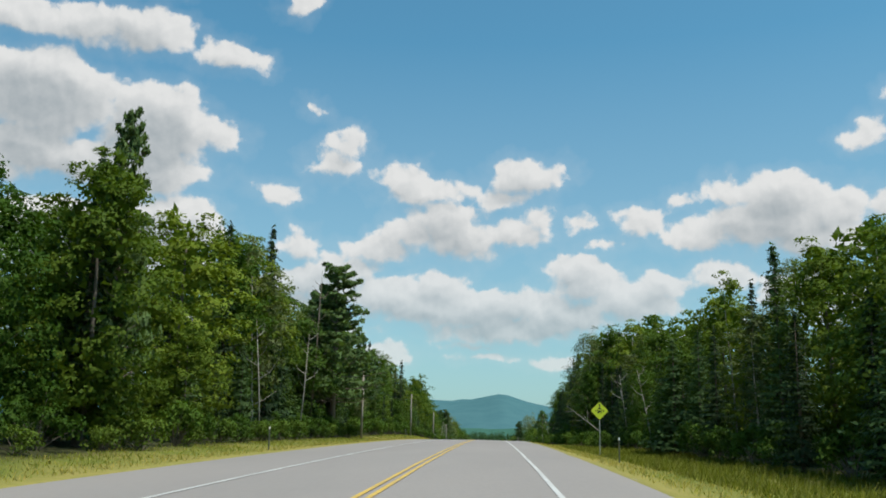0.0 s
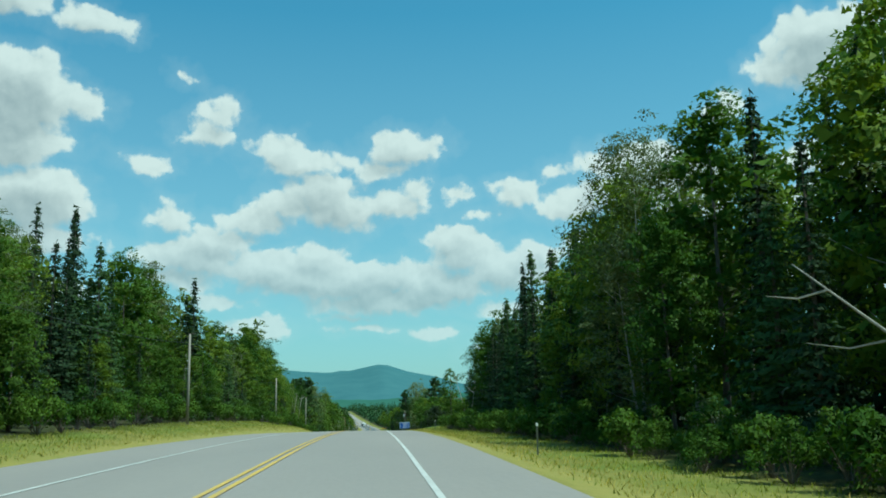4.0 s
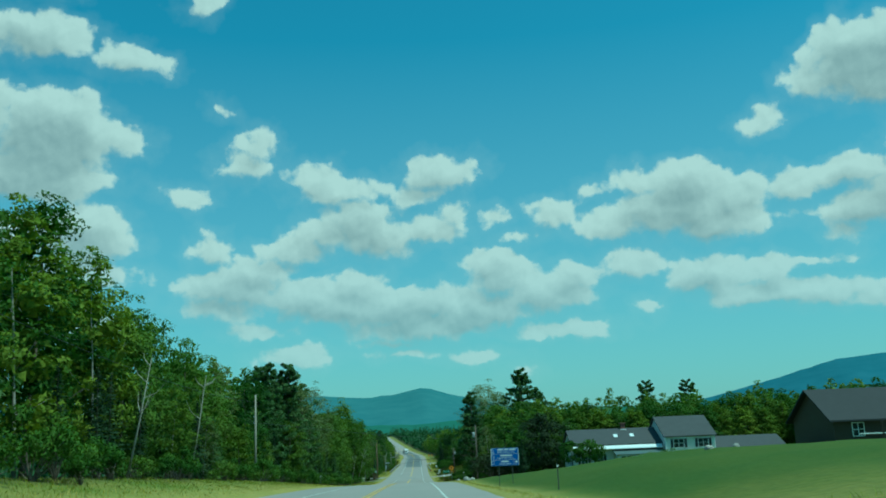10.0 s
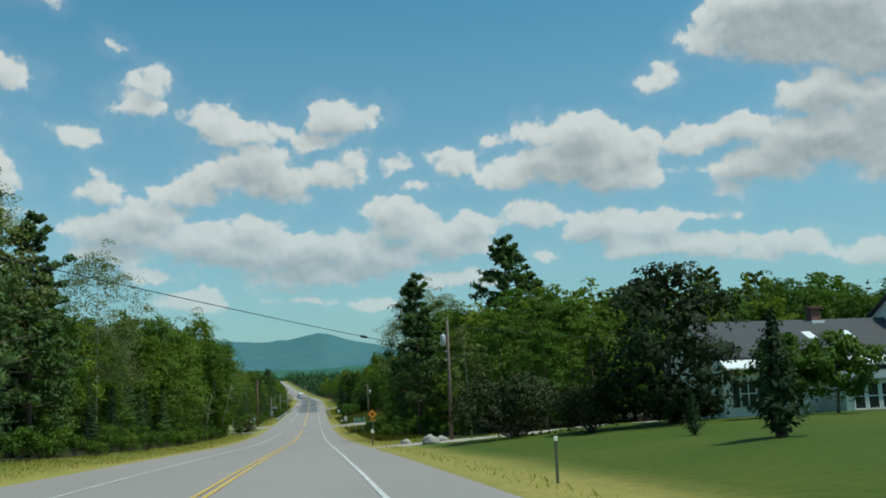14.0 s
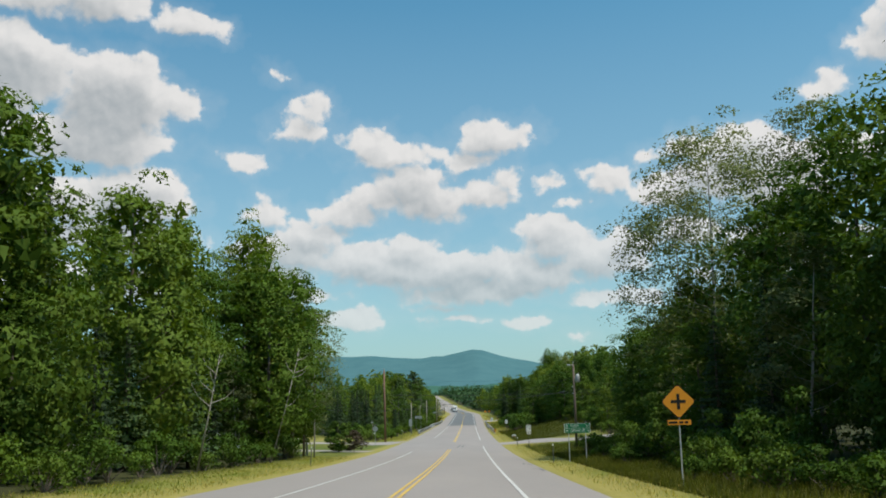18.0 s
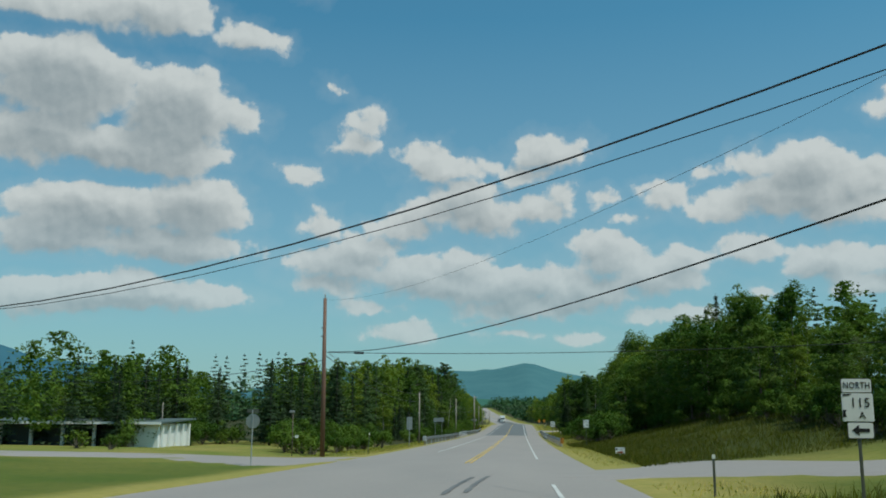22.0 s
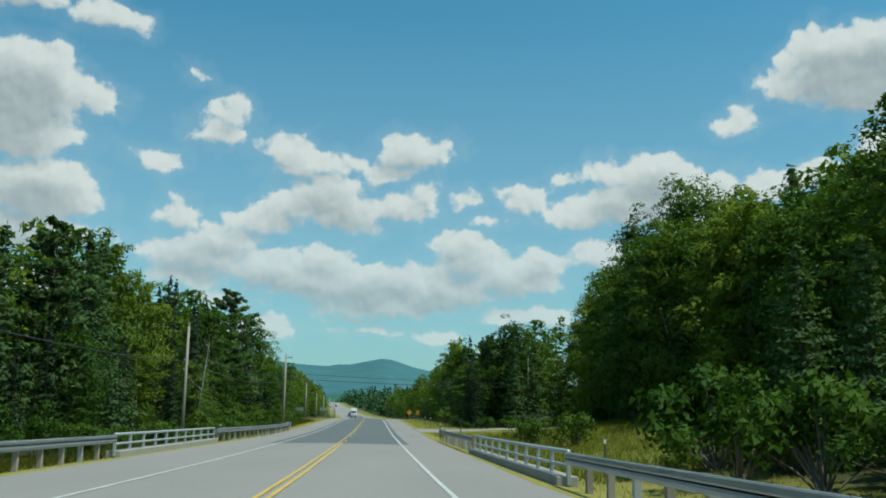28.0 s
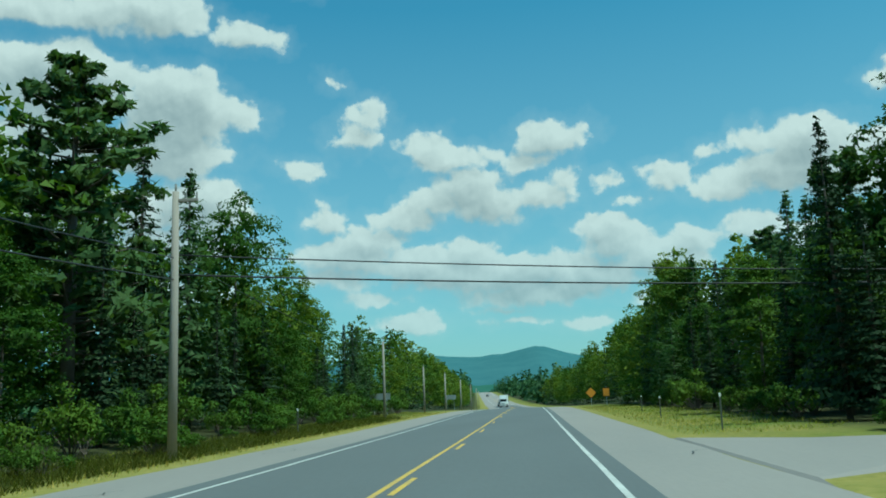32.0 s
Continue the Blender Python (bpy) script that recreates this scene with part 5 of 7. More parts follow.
# green destination sign
gx, gy = 9.05, 429.0
g0 = gz(gx, gy)
s = make_sign("destination_sign", gx, gy, "green destination sign with white lettering on two steel posts", [(-0.56, 4.72 - g0), (0.52, 4.72 - g0)])
p = board(s, "panel", rect(1.66, 0.6, 0.04), (0, 0, 4.37 - g0), SM["green"], SM["white"], 0.965)
face("divider", rect(1.6, 0.014, 0.003), (0, -0.009, 0.005), SM["white"], p)
face("arrow", arrow("up", 0.18), (-0.66, -0.009, 0.15), SM["white"], p)
face("arrow", arrow("left", 0.18), (-0.64, -0.009, -0.14), SM["white"], p)
text_mesh("lettering", "Gorham", 0.19, (-0.16, -0.009, 0.15), SM["white"], p, 0.52)
text_mesh("lettering", "16", 0.19, (0.64, -0.009, 0.15), SM["white"], p)
text_mesh("lettering", "Jefferson Vil", 0.19, (0.04, -0.009, -0.14), SM["white"], p, 0.9)
text_mesh("lettering", "4", 0.19, (0.68, -0.009, -0.14), SM["white"], p)


def route_sign(x, y, z_top, number, letter, arrow_plate, label):
    g = gz(x, y)
    s = make_sign("route_sign", x, y, label, [(0.0, z_top - g)], mat=SM["post_green"])
    t = z_top - g
    p = board(s, "direction_plate", rect(0.5, 0.23, 0.02), (0, 0, t - 0.115), SM["white"], SM["black"], 0.95)
    text_mesh("lettering", "NORTH", 0.15, (0, -0.009, 0), SM["black"], p, 0.42)
    p = board(s, "route_plate", rect(0.5, 0.46, 0.02), (0, 0, t - 0.47), SM["white"], SM["white"], 0.95)
    text_mesh("lettering", number, 0.27 if not letter else 0.22, (0.04, -0.009, -0.02 if not letter else 0.07), SM["black"], p, 0.34 if not letter else 0.27)
    face("profile_mark", [(-0.03, -0.06), (0.025, -0.05), (0.01, 0.02), (0.03, 0.06), (-0.03, 0.06)], (-0.215, -0.009, -0.1), SM["black"], p)
    face("profile_mark", [(-0.05, 0.0), (0.08, 0.02), (0.08, 0.035), (-0.05, 0.035)], (-0.18, -0.009, 0.185), SM["black"], p)
    if letter:
        text_mesh("lettering", letter, 0.16, (0.06, -0.009, -0.13), SM["black"], p)
    if arrow_plate:
        p = board(s, "arrow_plate", rect(0.42, 0.26, 0.02), (0.02, 0, t - 0.84), SM["white"], SM["black"], 0.95)
        face("arrow", arrow("left", 0.28), (0, -0.009, 0), SM["black"], p)


route_sign(8.2, 464.7, 3.8, "115", "A", True, "white route sign with an arrow plate on a dark post")
route_sign(8.75, 535.5, 3.08, "115", "", False, "white north route sign on a dark post")

# speed limit
sx, sy = 7.17, 578.5
g0 = gz(sx, sy)
s = make_sign("speed_limit_sign", sx, sy, "white rectangular speed limit sign behind the guardrail", [(0, 2.8 - g0)], mat=SM["post_green"])
p = board(s, "panel", rect(0.61, 0.76, 0.04), (0, 0, 2.45 - g0), SM["white"], SM["black"], 0.955)
text_mesh("lettering", "SPEED", 0.16, (0, -0.009, 0.24), SM["black"], p, 0.46)
text_mesh("lettering", "LIMIT", 0.16, (0, -0.009, 0.09), SM["black"], p, 0.36)
text_mesh("lettering", "55", 0.36, (0, -0.009, -0.17), SM["black"], p, 0.44)

# small white yard sign at the side road
yx, yy = 8.6, 505.2
s = make_sign("yard_sign", yx, yy, "small white yard sign with a dark arrow by the side road", [(0, 1.3 - gz(yx, yy))])
p = board(s, "panel", rect(0.55, 0.36, 0.01), (0, 0, 1.3 - gz(yx, yy)), SM["white"])
face("arrow", [(-x, z) for x, z in reversed(arrow("left", 0.36))], (0.02, -0.008, -0.1), SM["red"], p)
face("logo_block", rect(0.1, 0.1, 0.01), (-0.2, -0.008, 0.08), SM["black"], p)
face("lettering_bar", rect(0.3, 0.035, 0.004), (0.06, -0.008, 0.09), M["sign_back"], p)

# amber warning signs seen beyond the crest
for x, y, z in ((8.9, 757.5, 2.55), (10.6, 757.8, 2.55)):
    g0 = gz(x, y)
    s = make_sign("warning_sign", x, y, "amber warning sign beyond the crest of the road", [(0, z + 0.6 - g0)])
    board(s, "panel", diamond(0.84) if x < 10 else rect(0.7, 0.9, 0.03), (0, 0, z - g0), SM["orange"], SM["black"], 0.955)

# backs of signs for the other direction
for x, y, z, w, h, posts in ((-9.3, 548.5, 2.62, 0.62, 1.35, (0,)), (-10.5, 598.0, 2.95, 1.7, 0.62, (-0.55, 0.55)), (-12.0, 741.0, 2.75, 1.9, 0.6, (-0.6, 0.6)), (-11.0, 805.0, 3.2, 1.8, 0.7, (-0.6, 0.6))):
    g0 = gz(x, y)
    s = make_sign("sign_back", x, y, "grey back of a road sign facing the other way", [(px, z + h / 2 - g0 + 0.02) for px in posts])
    board(s, "panel", rect(w, h, 0.04), (0, 0.05, z - g0), M["sign_back"])
# stop sign at the side road, seen from the back
s = make_sign("stop_sign", -10.6, 494.0, "octagonal stop sign seen from its grey back", [(0, 3.2 - gz(-10.6, 494.0))])
p = board(s, "panel", [(0.37 * math.cos(radians(22.5 + 45 * a)), 0.37 * math.sin(radians(22.5 + 45 * a))) for a in range(8)], (0, 0.05, 2.95 - gz(-10.6, 494.0)), M["sign_back"])
part("street_name_plate", boxes(((-0.3, 0.02, -0.09), (0.3, 0.03, 0.09))), SM["post_green"], s).location = (0, 0, 3.45 - gz(-10.6, 494.0))
sign_post(s, -0.02, 3.5 - gz(-10.6, 494.0), M["steel"], low=2.0)


def delineator(x, y, height=1.15, label="thin dark roadside marker post with a white reflector", lean=0.0, lift=None):
    base = thing("marker_post", (x, y, gz(x, y)), label, "marker post", "roadside marker posts")
    part("post", boxes(((-0.03, 0, -0.2), (0.03, 0.03, height)), bevel=0.005), SM["post_green"], base)
    part("reflector", boxes(((-0.04, -0.012, height - 0.12), (0.04, -0.001, height + 0.01)), bevel=0.004), SM["white"], base)
    base.rotation_euler = (0, radians(lean), 0)
    return base


first = delineator(8.8, 48.3, 1.25)
for x, y, h, lean in ((-8.4, 43.8, 1.1, 0), (8.5, 117.1, 1.15, 0), (-8.3, 111, 1.15, 1), (9.4, 186.5, 1.2, 0), (-9.6, 186.1, 1.1, 2), (13.9, 215.5, 1.3, -14), (8.9, 251, 1.1, 0), (7.3, 308.2, 0.95, 0), (-9.0, 318, 1.1, 0), (7.4, 428.4, 1.15, 0), (-8.6, 431.8, 1.25, 3), (7.4, 472.4, 1.0, 0), (-8.9, 518.9, 1.5, 4), (9.2, 600, 1.2, 0), (9.0, 688, 1.3, 0), (9.2, 705, 1.15, 0), (10.2, 722, 1.1, 0), (7.0, 641.5, 1.25, 0), (-9.4, 700, 1.3, 0), (-9.2, 640, 1.1, 0)):
    copy_thing(first, pose(x, y, gz(x, y), 0, lean, 0) @ Matrix.Diagonal((1, 1, h / 1.25, 1)))


# ---------------------------------------------------------------- utility poles and cables
def pole(x, y, height, label, mat, transformer=0.0, arm=0.0, lean=0.0, insulators=True, street_lamp=False, r=0.14):
    g = gz(x, y)
    base = thing("utility_pole", (x, y, g), label, "utility pole", "utility poles")
    base.rotation_euler = (0, radians(lean), 0)
    part("shaft", bar([(0, 0, -0.4), (0, 0, height * 0.5), (0, 0, height)], [r, r * 0.86, r * 0.68], 10), mat, base, smooth=True)
    if insulators:
        part("insulator", bar([(0.0, 0, height), (0.0, 0, height + 0.12), (0, 0, height + 0.26)], [0.02, 0.05, 0.035], 8), SM["concrete"], base)
    for k, dz in enumerate((2.1, 2.7)):
        part("cable_clamp", boxes(((-r - 0.06, -0.05, height - dz - 0.05), (r * 0.2, 0.05, height - dz + 0.05)), bevel=0.01), M["steel"], base)
    if transformer:
        can = part("transformer", bar([(0, 0, 0), (0, 0, 0.03), (0, 0, 0.62), (0, 0, 0.72), (0, 0, 0.78)], [0.16, 0.19, 0.19, 0.15, 0.05], 12), M["steel"], base, smooth=True)
        can.location = (0.34 * transformer, -0.05, height - 1.7)
        part("bushing", bar([(0.06, 0, 0.72), (0.08, 0, 0.98)], [0.03, 0.02], 6), SM["concrete"], can)
        part("bracket", boxes(((-0.2 * transformer if transformer > 0 else 0, -0.03, 0.2), (0.02 if transformer > 0 else 0.2, 0.03, 0.5))), M["steel"], can)
    if arm:
        a = part("crossarm", boxes(((min(0, arm), -0.05, height - 0.35), (max(0, arm), 0.05, height - 0.25)), bevel=0.01), mat, base)
        for f in (0.45, 0.95):
            part("insulator", bar([(arm * f, 0, height - 0.25), (arm * f, 0, height - 0.05)], [0.035, 0.03], 6), SM["concrete"], a)
    if street_lamp:
        l = part("lamp_arm", bar([(0, 0, height - 0.15), (-0.35, -0.2, height - 0.05)], [0.025, 0.02], 6), M["steel"], base)
        part("lamp_head", boxes(((-0.6, -0.32, height - 0.12), (-0.3, -0.12, height - 0.03)), bevel=0.02), M["steel"], l)
    return base


GREY, BROWN = M["grey_wood"], M["brown_wood"]
W_ = "weathered grey wooden utility pole before the trees"
pole(-11.0, 92.6, 6.9, W_, GREY, insulators=False, r=0.12)
pole(-11.8, 156.7, 7.0, W_, GREY, insulators=False, r=0.12)
pole(-12.75, 229.9, 7.05, "weathered grey wooden pole on the grassy bank", GREY, insulators=False, r=0.12)
pole(-13.05, 297.6, 8.2, W_, GREY, insulators=False, r=0.12)
pole(11.5, 351.3, 8.1, "dark utility pole with a transformer beside the driveway", M["dark_wood"], transformer=-1, r=0.13)
pole(11.95, 455.0, 7.7, "dark pole with a transformer and street lamp by the lane", M["dark_wood"], transformer=1, street_lamp=True, r=0.13)
pole(-10.85, 511.7, 10.9, "tall reddish-brown utility pole at the junction", BROWN, r=0.17, lean=-0.6)
pole(-10.3, 567.4, 6.0 + 0.5, "slim grey pole behind the guardrail", GREY, insulators=False, r=0.1)
pole(-9.9, 630.0, 7.3, "slim grey utility pole behind the guardrail", GREY, r=0.11)
pole(-8.9, 682.6, 8.6, "grey utility pole with a short crossarm at the verge", GREY, arm=0.75, r=0.16)
pole(-9.9, 730.5, 6.4, W_, GREY, r=0.12)
pole(-9.9, 759.0, 5.2, W_, GREY, r=0.12)
for k, y in enumerate((785, 815, 850, 890, 935)):
    pole(-9.9 + float(road_x(y)), y, 5.2, "grey utility pole along the descending road", GREY, r=0.12)
pole(31.0, 498.2, 8.4 - gz(31.0, 498.2), "grey utility pole half hidden by the trees on the bank", GREY, r=0.14)
pole(22.5, 694.0, 9.0, "grey utility pole among the spruces", GREY, r=0.14)
pole(-28.3, 526.8, 4.4 - gz(-28.3, 526.8), "slim grey pole beyond the side road", GREY, insulators=False, r=0.06)
pole(-35.3, 485.1, 10.7 - gz(-35.3, 485.1), "grey utility pole along the side road", GREY)


def cable(a, b, sag, radius, label, splice=0.0):
    """A hanging cable between two points, with a splice case if asked."""
    n = 22
    pts = [tuple(a[i] + (b[i] - a[i]) * k / n - (sag * 4 * (k / n) * (1 - k / n) if i == 2 else 0) for i in range(3)) for k in range(n + 1)]
    ob = part("power_cable", bar(pts, [radius] * (n + 1), 5), M["wire"], None, smooth=True)
    tagged(ob, label, "cable", "overhead cables")
    if splice:
        k = int(splice * n)
        p, q = Vector(pts[k]), Vector(pts[k + 1])
        d = (q - p).normalized()
        part("splice_case", bar([p, p + d * 0.05, p + d * 0.75, p + d * 0.8], [0.03, 0.075, 0.075, 0.03], 8), M["wire"], ob)
    return ob


def top_of(x, y, h, dz=0.0):
    return (x, y, gz(x, y) + h - dz)


C1 = "black overhead cable strung across the road"
C2 = "thin overhead wire along the roadside"
for (a, b) in (((-11.0, 92.6, 6.9), (-11.8, 156.7, 7.0)), ((-11.8, 156.7, 7.0), (-12.75, 229.9, 7.05)), ((-12.75, 229.9, 7.05), (-13.05, 297.6, 8.2))):
    cable(top_of(*a, 0.7), top_of(*b, 0.7), 0.9, 0.012, C2)
cable((-13.05, 297.6, 14.3), (11.5, 351.3, 11.6), 0.25, 0.016, C1, splice=0.74)
cable(top_of(11.5, 351.3, 8.1, 0.3), (40.0, 345.0, 11.0), 0.5, 0.014, C2)
cable((11.9, 455.0, 8.27), (-35.3, 485.1, 10.4), 3.75, 0.014, C1)
cable((11.9, 455.0, 7.9), (-35.3, 485.1, 10.4), 3.6, 0.007, C2)
cable((12.3, 455.0, 7.13), (-10.6, 511.7, 7.68), 1.02, 0.022, C1, splice=0.06)
cable((12.0, 455.0, 8.9), (-10.85, 511.7, 11.3), 1.3, 0.005, C2)
cable((12.3, 455.0, 7.13), (48.0, 446.0, 8.2), 0.6, 0.02, C1)
cable((-10.6, 511.7, 7.62), (31.0, 498.2, 7.7), 0.45, 0.02, C1, splice=0.05)
cable((-10.95, 511.7, 7.1), (-40.0, 521.0, 6.3), 0.9, 0.02, C1, splice=0.08)
cable(top_of(-10.85, 511.7, 10.9, 3.7), top_of(-10.3, 567.4, 6.5, 0.3), 0.7, 0.016, C2)
cable(top_of(-10.85, 511.7, 10.9, 4.0), top_of(-10.3, 567.4, 6.5, 1.2), 0.9, 0.022, C2)
cable(top_of(-10.3, 567.4, 6.5, 1.2), top_of(-9.9, 630.0, 7.3, 2.2), 0.9, 0.022, C2)
cable(top_of(-9.9, 630.0, 7.3, 1.4), top_of(-8.9, 682.6, 8.6, 2.2), 0.8, 0.018, C2)
cable(top_of(-9.9, 630.0, 7.3, 2.2), top_of(-8.9, 682.6, 8.6, 2.9), 0.8, 0.022, C2)
cable(top_of(-8.9, 682.6, 8.6, 2.1), top_of(22.5, 694.0, 9.0, 3.4), 0.2, 0.024, C1)
cable(top_of(-8.9, 682.6, 8.6, 2.75), top_of(22.5, 694.0, 9.0, 3.9), 0.2, 0.03, C1, splice=0.8)
cable(top_of(22.5, 694.0, 9.0, 3.4), (52.0, 700.0, 6.0), 0.4, 0.024, C1)
cable(top_of(22.5, 694.0, 9.0, 3.9), (52.0, 700.0, 5.4), 0.4, 0.026, C1)
cable(top_of(-8.9, 682.6, 8.6, 2.1), top_of(-9.9, 730.5, 6.4, 0.2), 0.7, 0.014, C2)
cable(top_of(-9.9, 730.5, 6.4, 0.2), top_of(-9.9, 759.0, 5.2, 0.2), 0.4, 0.014, C2)
cable(top_of(11.95, 455.0, 7.7, 0.8), (17.0, 462.0, gz(17, 462)), 0.0, 0.012, "steel guy wire from the pole to the ground")


# ---------------------------------------------------------------- guardrails
W_PROFILE = [(0.0, -0.155), (-0.03, -0.15), (-0.055, -0.125), (-0.06, -0.06), (-0.036, -0.015), (-0.036, 0.015), (-0.06, 0.06), (-0.055, 0.125), (-0.03, 0.15), (0.0, 0.155)]


def w_beam(side, x, a, b, parent):
    """A corrugated rail along the road; side -1 faces west traffic, +1 faces east."""
    bm = bmesh.new()
    ys = spans(a, b, 1.905)
    rings = []
    for y in ys:
        z, xx = float(road_z(y)) + 0.62, x(y) if callable(x) else x
        rings.append([bm.verts.new((xx + side * px, y, z + pz)) for px, pz in W_PROFILE])
    for one, two in zip(rings, rings[1:]):
        for k in range(len(W_PROFILE) - 1):
            bm.faces.new((one[k], one[k + 1], two[k + 1], two[k]))
    bmesh.ops.solidify(bm, geom=bm.faces[:], thickness=0.012)
    return part("rail", bm, M["steel"], parent)


def rail_posts(side, x, a, b, parent):
    for y in spans(a, b, 1.905)[:-1]:
        g, xx = float(road_z(y)), x(y) if callable(x) else x
        lo, hi = sorted((xx + side * 0.03, xx + side * 0.18))
        part("post", boxes(((lo, y - 0.075, g - 0.7), (hi, y + 0.075, g + 0.72)), bevel=0.008), M["grey_wood"] if int(y) % 3 else M["steel"], parent)


def bridge_rail(side, x, a, b, parent):
    for dz, r in ((0.78, 0.055), (0.42, 0.045)):
        pts = [(x, y, float(road_z(y)) + dz) for y in spans(a, b, 2.2)]
        part("tube_rail", bar(pts, [r] * len(pts), 8), M["steel"], parent, smooth=True)
    for y in spans(a, b, 2.2):
        g = float(road_z(y))
        part("baluster", boxes(((x - 0.05, y - 0.06, g - 0.05), (x + 0.05, y + 0.06, g + 0.8)), bevel=0.008), M["steel"], parent)
    for y0, y1 in zip(spans(a, b, 3.1), spans(a, b, 3.1)[1:]):
        bm = bmesh.new()
        box(bm, (x - 0.32, y0 + 0.01, float(road_z(y0)) - 0.3), (x + 0.25, y1 - 0.01, float(road_z(y0)) + 0.16), 0.02)
        part("curb", bm, SM["concrete"], parent)


def terminal(x, y, side, parent):
    """The boxed end head of a rail."""
    z = float(road_z(y))
    h = part("end_head", boxes(((x - 0.2, y - 0.1, z + 0.4), (x + 0.2, y + 0.45, z + 0.44)), ((x - 0.2, y - 0.1, z + 0.8), (x + 0.2, y + 0.45, z + 0.84)), ((x - 0.2, y - 0.1, z + 0.6), (x + 0.2, y + 0.45, z + 0.63)), ((x - 0.2, y - 0.1, z + 0.44), (x - 0.17, y + 0.45, z + 0.8)), ((x + 0.17, y - 0.1, z + 0.44), (x + 0.2, y + 0.45, z + 0.8)), bevel=0.006), M["steel"], parent)
    part("end_plate", boxes(((x - 0.24, y + 0.45, z + 0.38), (x + 0.24, y + 0.5, z + 0.86)), bevel=0.01), M["sign_back"], h)
    part("rail_sleeve", boxes(((x - 0.12, y - 0.8, z + 0.45), (x + 0.06, y - 0.1, z + 0.79)), bevel=0.02), M["steel"], h)
    part("end_post", boxes(((x - 0.08, y - 0.35, z - 0.6), (x + 0.08, y - 0.2, z + 0.7)), bevel=0.01), M["grey_wood"], parent)


RX, LX = 6.85, -7.75
rail_e = thing("guardrail", (0, 0, 0), "galvanised steel guardrail with wooden posts and a bridge section", "guardrail")
w_beam(1, RX, 545.5, 594.5, rail_e)
rail_posts(1, RX, 546.3, 594.5, rail_e)
bridge_rail(1, RX + 0.1, 594.8, 616.6, rail_e)
w_beam(1, RX, 616.8, 637.0, rail_e)
rail_posts(1, RX, 617.4, 637.0, rail_e)
terminal(RX, 637.0, 1, rail_e)
rail_w = thing("guardrail", (0, 0, 0), "galvanised steel guardrail along the far shoulder over the bridge", "guardrail")
w_beam(-1, LX, 550.0, 607.5, rail_w)
rail_posts(-1, LX, 551.0, 607.5, rail_w)
bridge_rail(-1, LX - 0.1, 607.8, 629.6, rail_w)
taper = knots((629, LX), (648, -6.95), (670, -6.75))
w_beam(-1, lambda y: float(taper(y)), 629.8, 666.5, rail_w)
rail_posts(-1, lambda y: float(taper(y)), 630.4, 666.5, rail_w)
terminal(-6.75, 666.5, -1, rail_w)
part("near_head", boxes(((LX - 0.2, 549.4, float(road_z(550)) + 0.36), (LX + 0.2, 550.0, float(road_z(550)) + 0.88)), bevel=0.03), M["steel"], rail_w)
# striped marker at the rail's near end
hx, hy = 6.95, 545.2
s = thing("hazard_marker", (hx, hy, float(road_z(hy))), "black and yellow striped hazard marker on the guardrail end", "road sign")
part("post", boxes(((-0.03, 0.02, -0.4), (0.03, 0.06, 0.9))), M["steel"], s)
p = board(s, "panel", rect(0.36, 0.6, 0.02), (0, 0, 0.58), SM["orange"])
for k in range(4):
    z = -0.24 + 0.15 * k
    face("stripe", [(-0.17, z - 0.045), (0.17, z + 0.09), (0.17, z + 0.15), (-0.17, z + 0.02)], (0, -0.005, 0), SM["black"], p)

# ---------------------------------------------------------------- mailbox and boulders at the driveway
mx, my = 6.5, 356.4
s = thing("mailbox", (mx, my, gz(mx, my)), "white mailbox on a dark wooden post", "mailbox")
part("post", boxes(((-0.05, -0.05, -0.3), (0.05, 0.05, 0.85)), bevel=0.01), BROWN, s)
part("arm", boxes(((-0.05, -0.3, 0.82), (0.05, 0.3, 0.88)), bevel=0.01), BROWN, s)
bm = bmesh.new()
prof = [(-0.1, 0), (0.1, 0), (0.1, 0.14), (0.07, 0.2), (0.0, 0.23), (-0.07, 0.2), (-0.1, 0.14)]
rings = [[bm.verts.new((x, y, 0.88 + z)) for x, z in prof] for y in (-0.28, 0.28)]
for k in range(7):
    bm.faces.new((rings[0][k], rings[0][(k + 1) % 7], rings[1][(k + 1) % 7], rings[1][k]))
bm.faces.new(list(reversed(rings[0])))
bm.faces.new(rings[1])
bmesh.ops.recalc_face_normals(bm, faces=bm.faces)
box_ = part("box", bm, SM["white"], s)
part("flag", boxes(((0.101, -0.05, 1.0), (0.112, 0.0, 1.2))), SM["red"], box_)
s = thing("mailbox", (11.3, 671.0, gz(11.3, 671.0)), "dark mailbox on a post by the turnout", "mailbox")
part("post", boxes(((-0.05, -0.05, -0.3), (0.05, 0.05, 1.0)), bevel=0.01), BROWN, s)
part("box", boxes(((-0.12, -0.28, 1.0), (0.12, 0.28, 1.24)), bevel=0.05), SM["black"], s)


def boulder(x, y, r, label="grey boulder at the mouth of the driveway", seed=0):
    bm = bmesh.new()
    bmesh.ops.create_icosphere(bm, subdivisions=3, radius=r)
    for v in bm.verts:
        n = noise.noise(v.co * (1.6 / r) + Vector((seed, 0, 0)))
        v.co *= 1 + 0.3 * n
        v.co.z *= 0.75
    ob = part("boulder", bm, SM["concrete"], None, smooth=True)
    ob.location = (x, y, gz(x, y) + r * 0.25)
    return tagged(ob, label, "boulder", "driveway boulders")


boulder(9.6, 347.6, 0.55, seed=1)
boulder(10.6, 349.8, 0.4, seed=4)
boulder(8.6, 353.5, 0.35, seed=7)
boulder(19.5, 262, 0.28, "pale small rock on the lawn", seed=9)
boulder(22.5, 266, 0.24, "pale small rock on the lawn", seed=12)

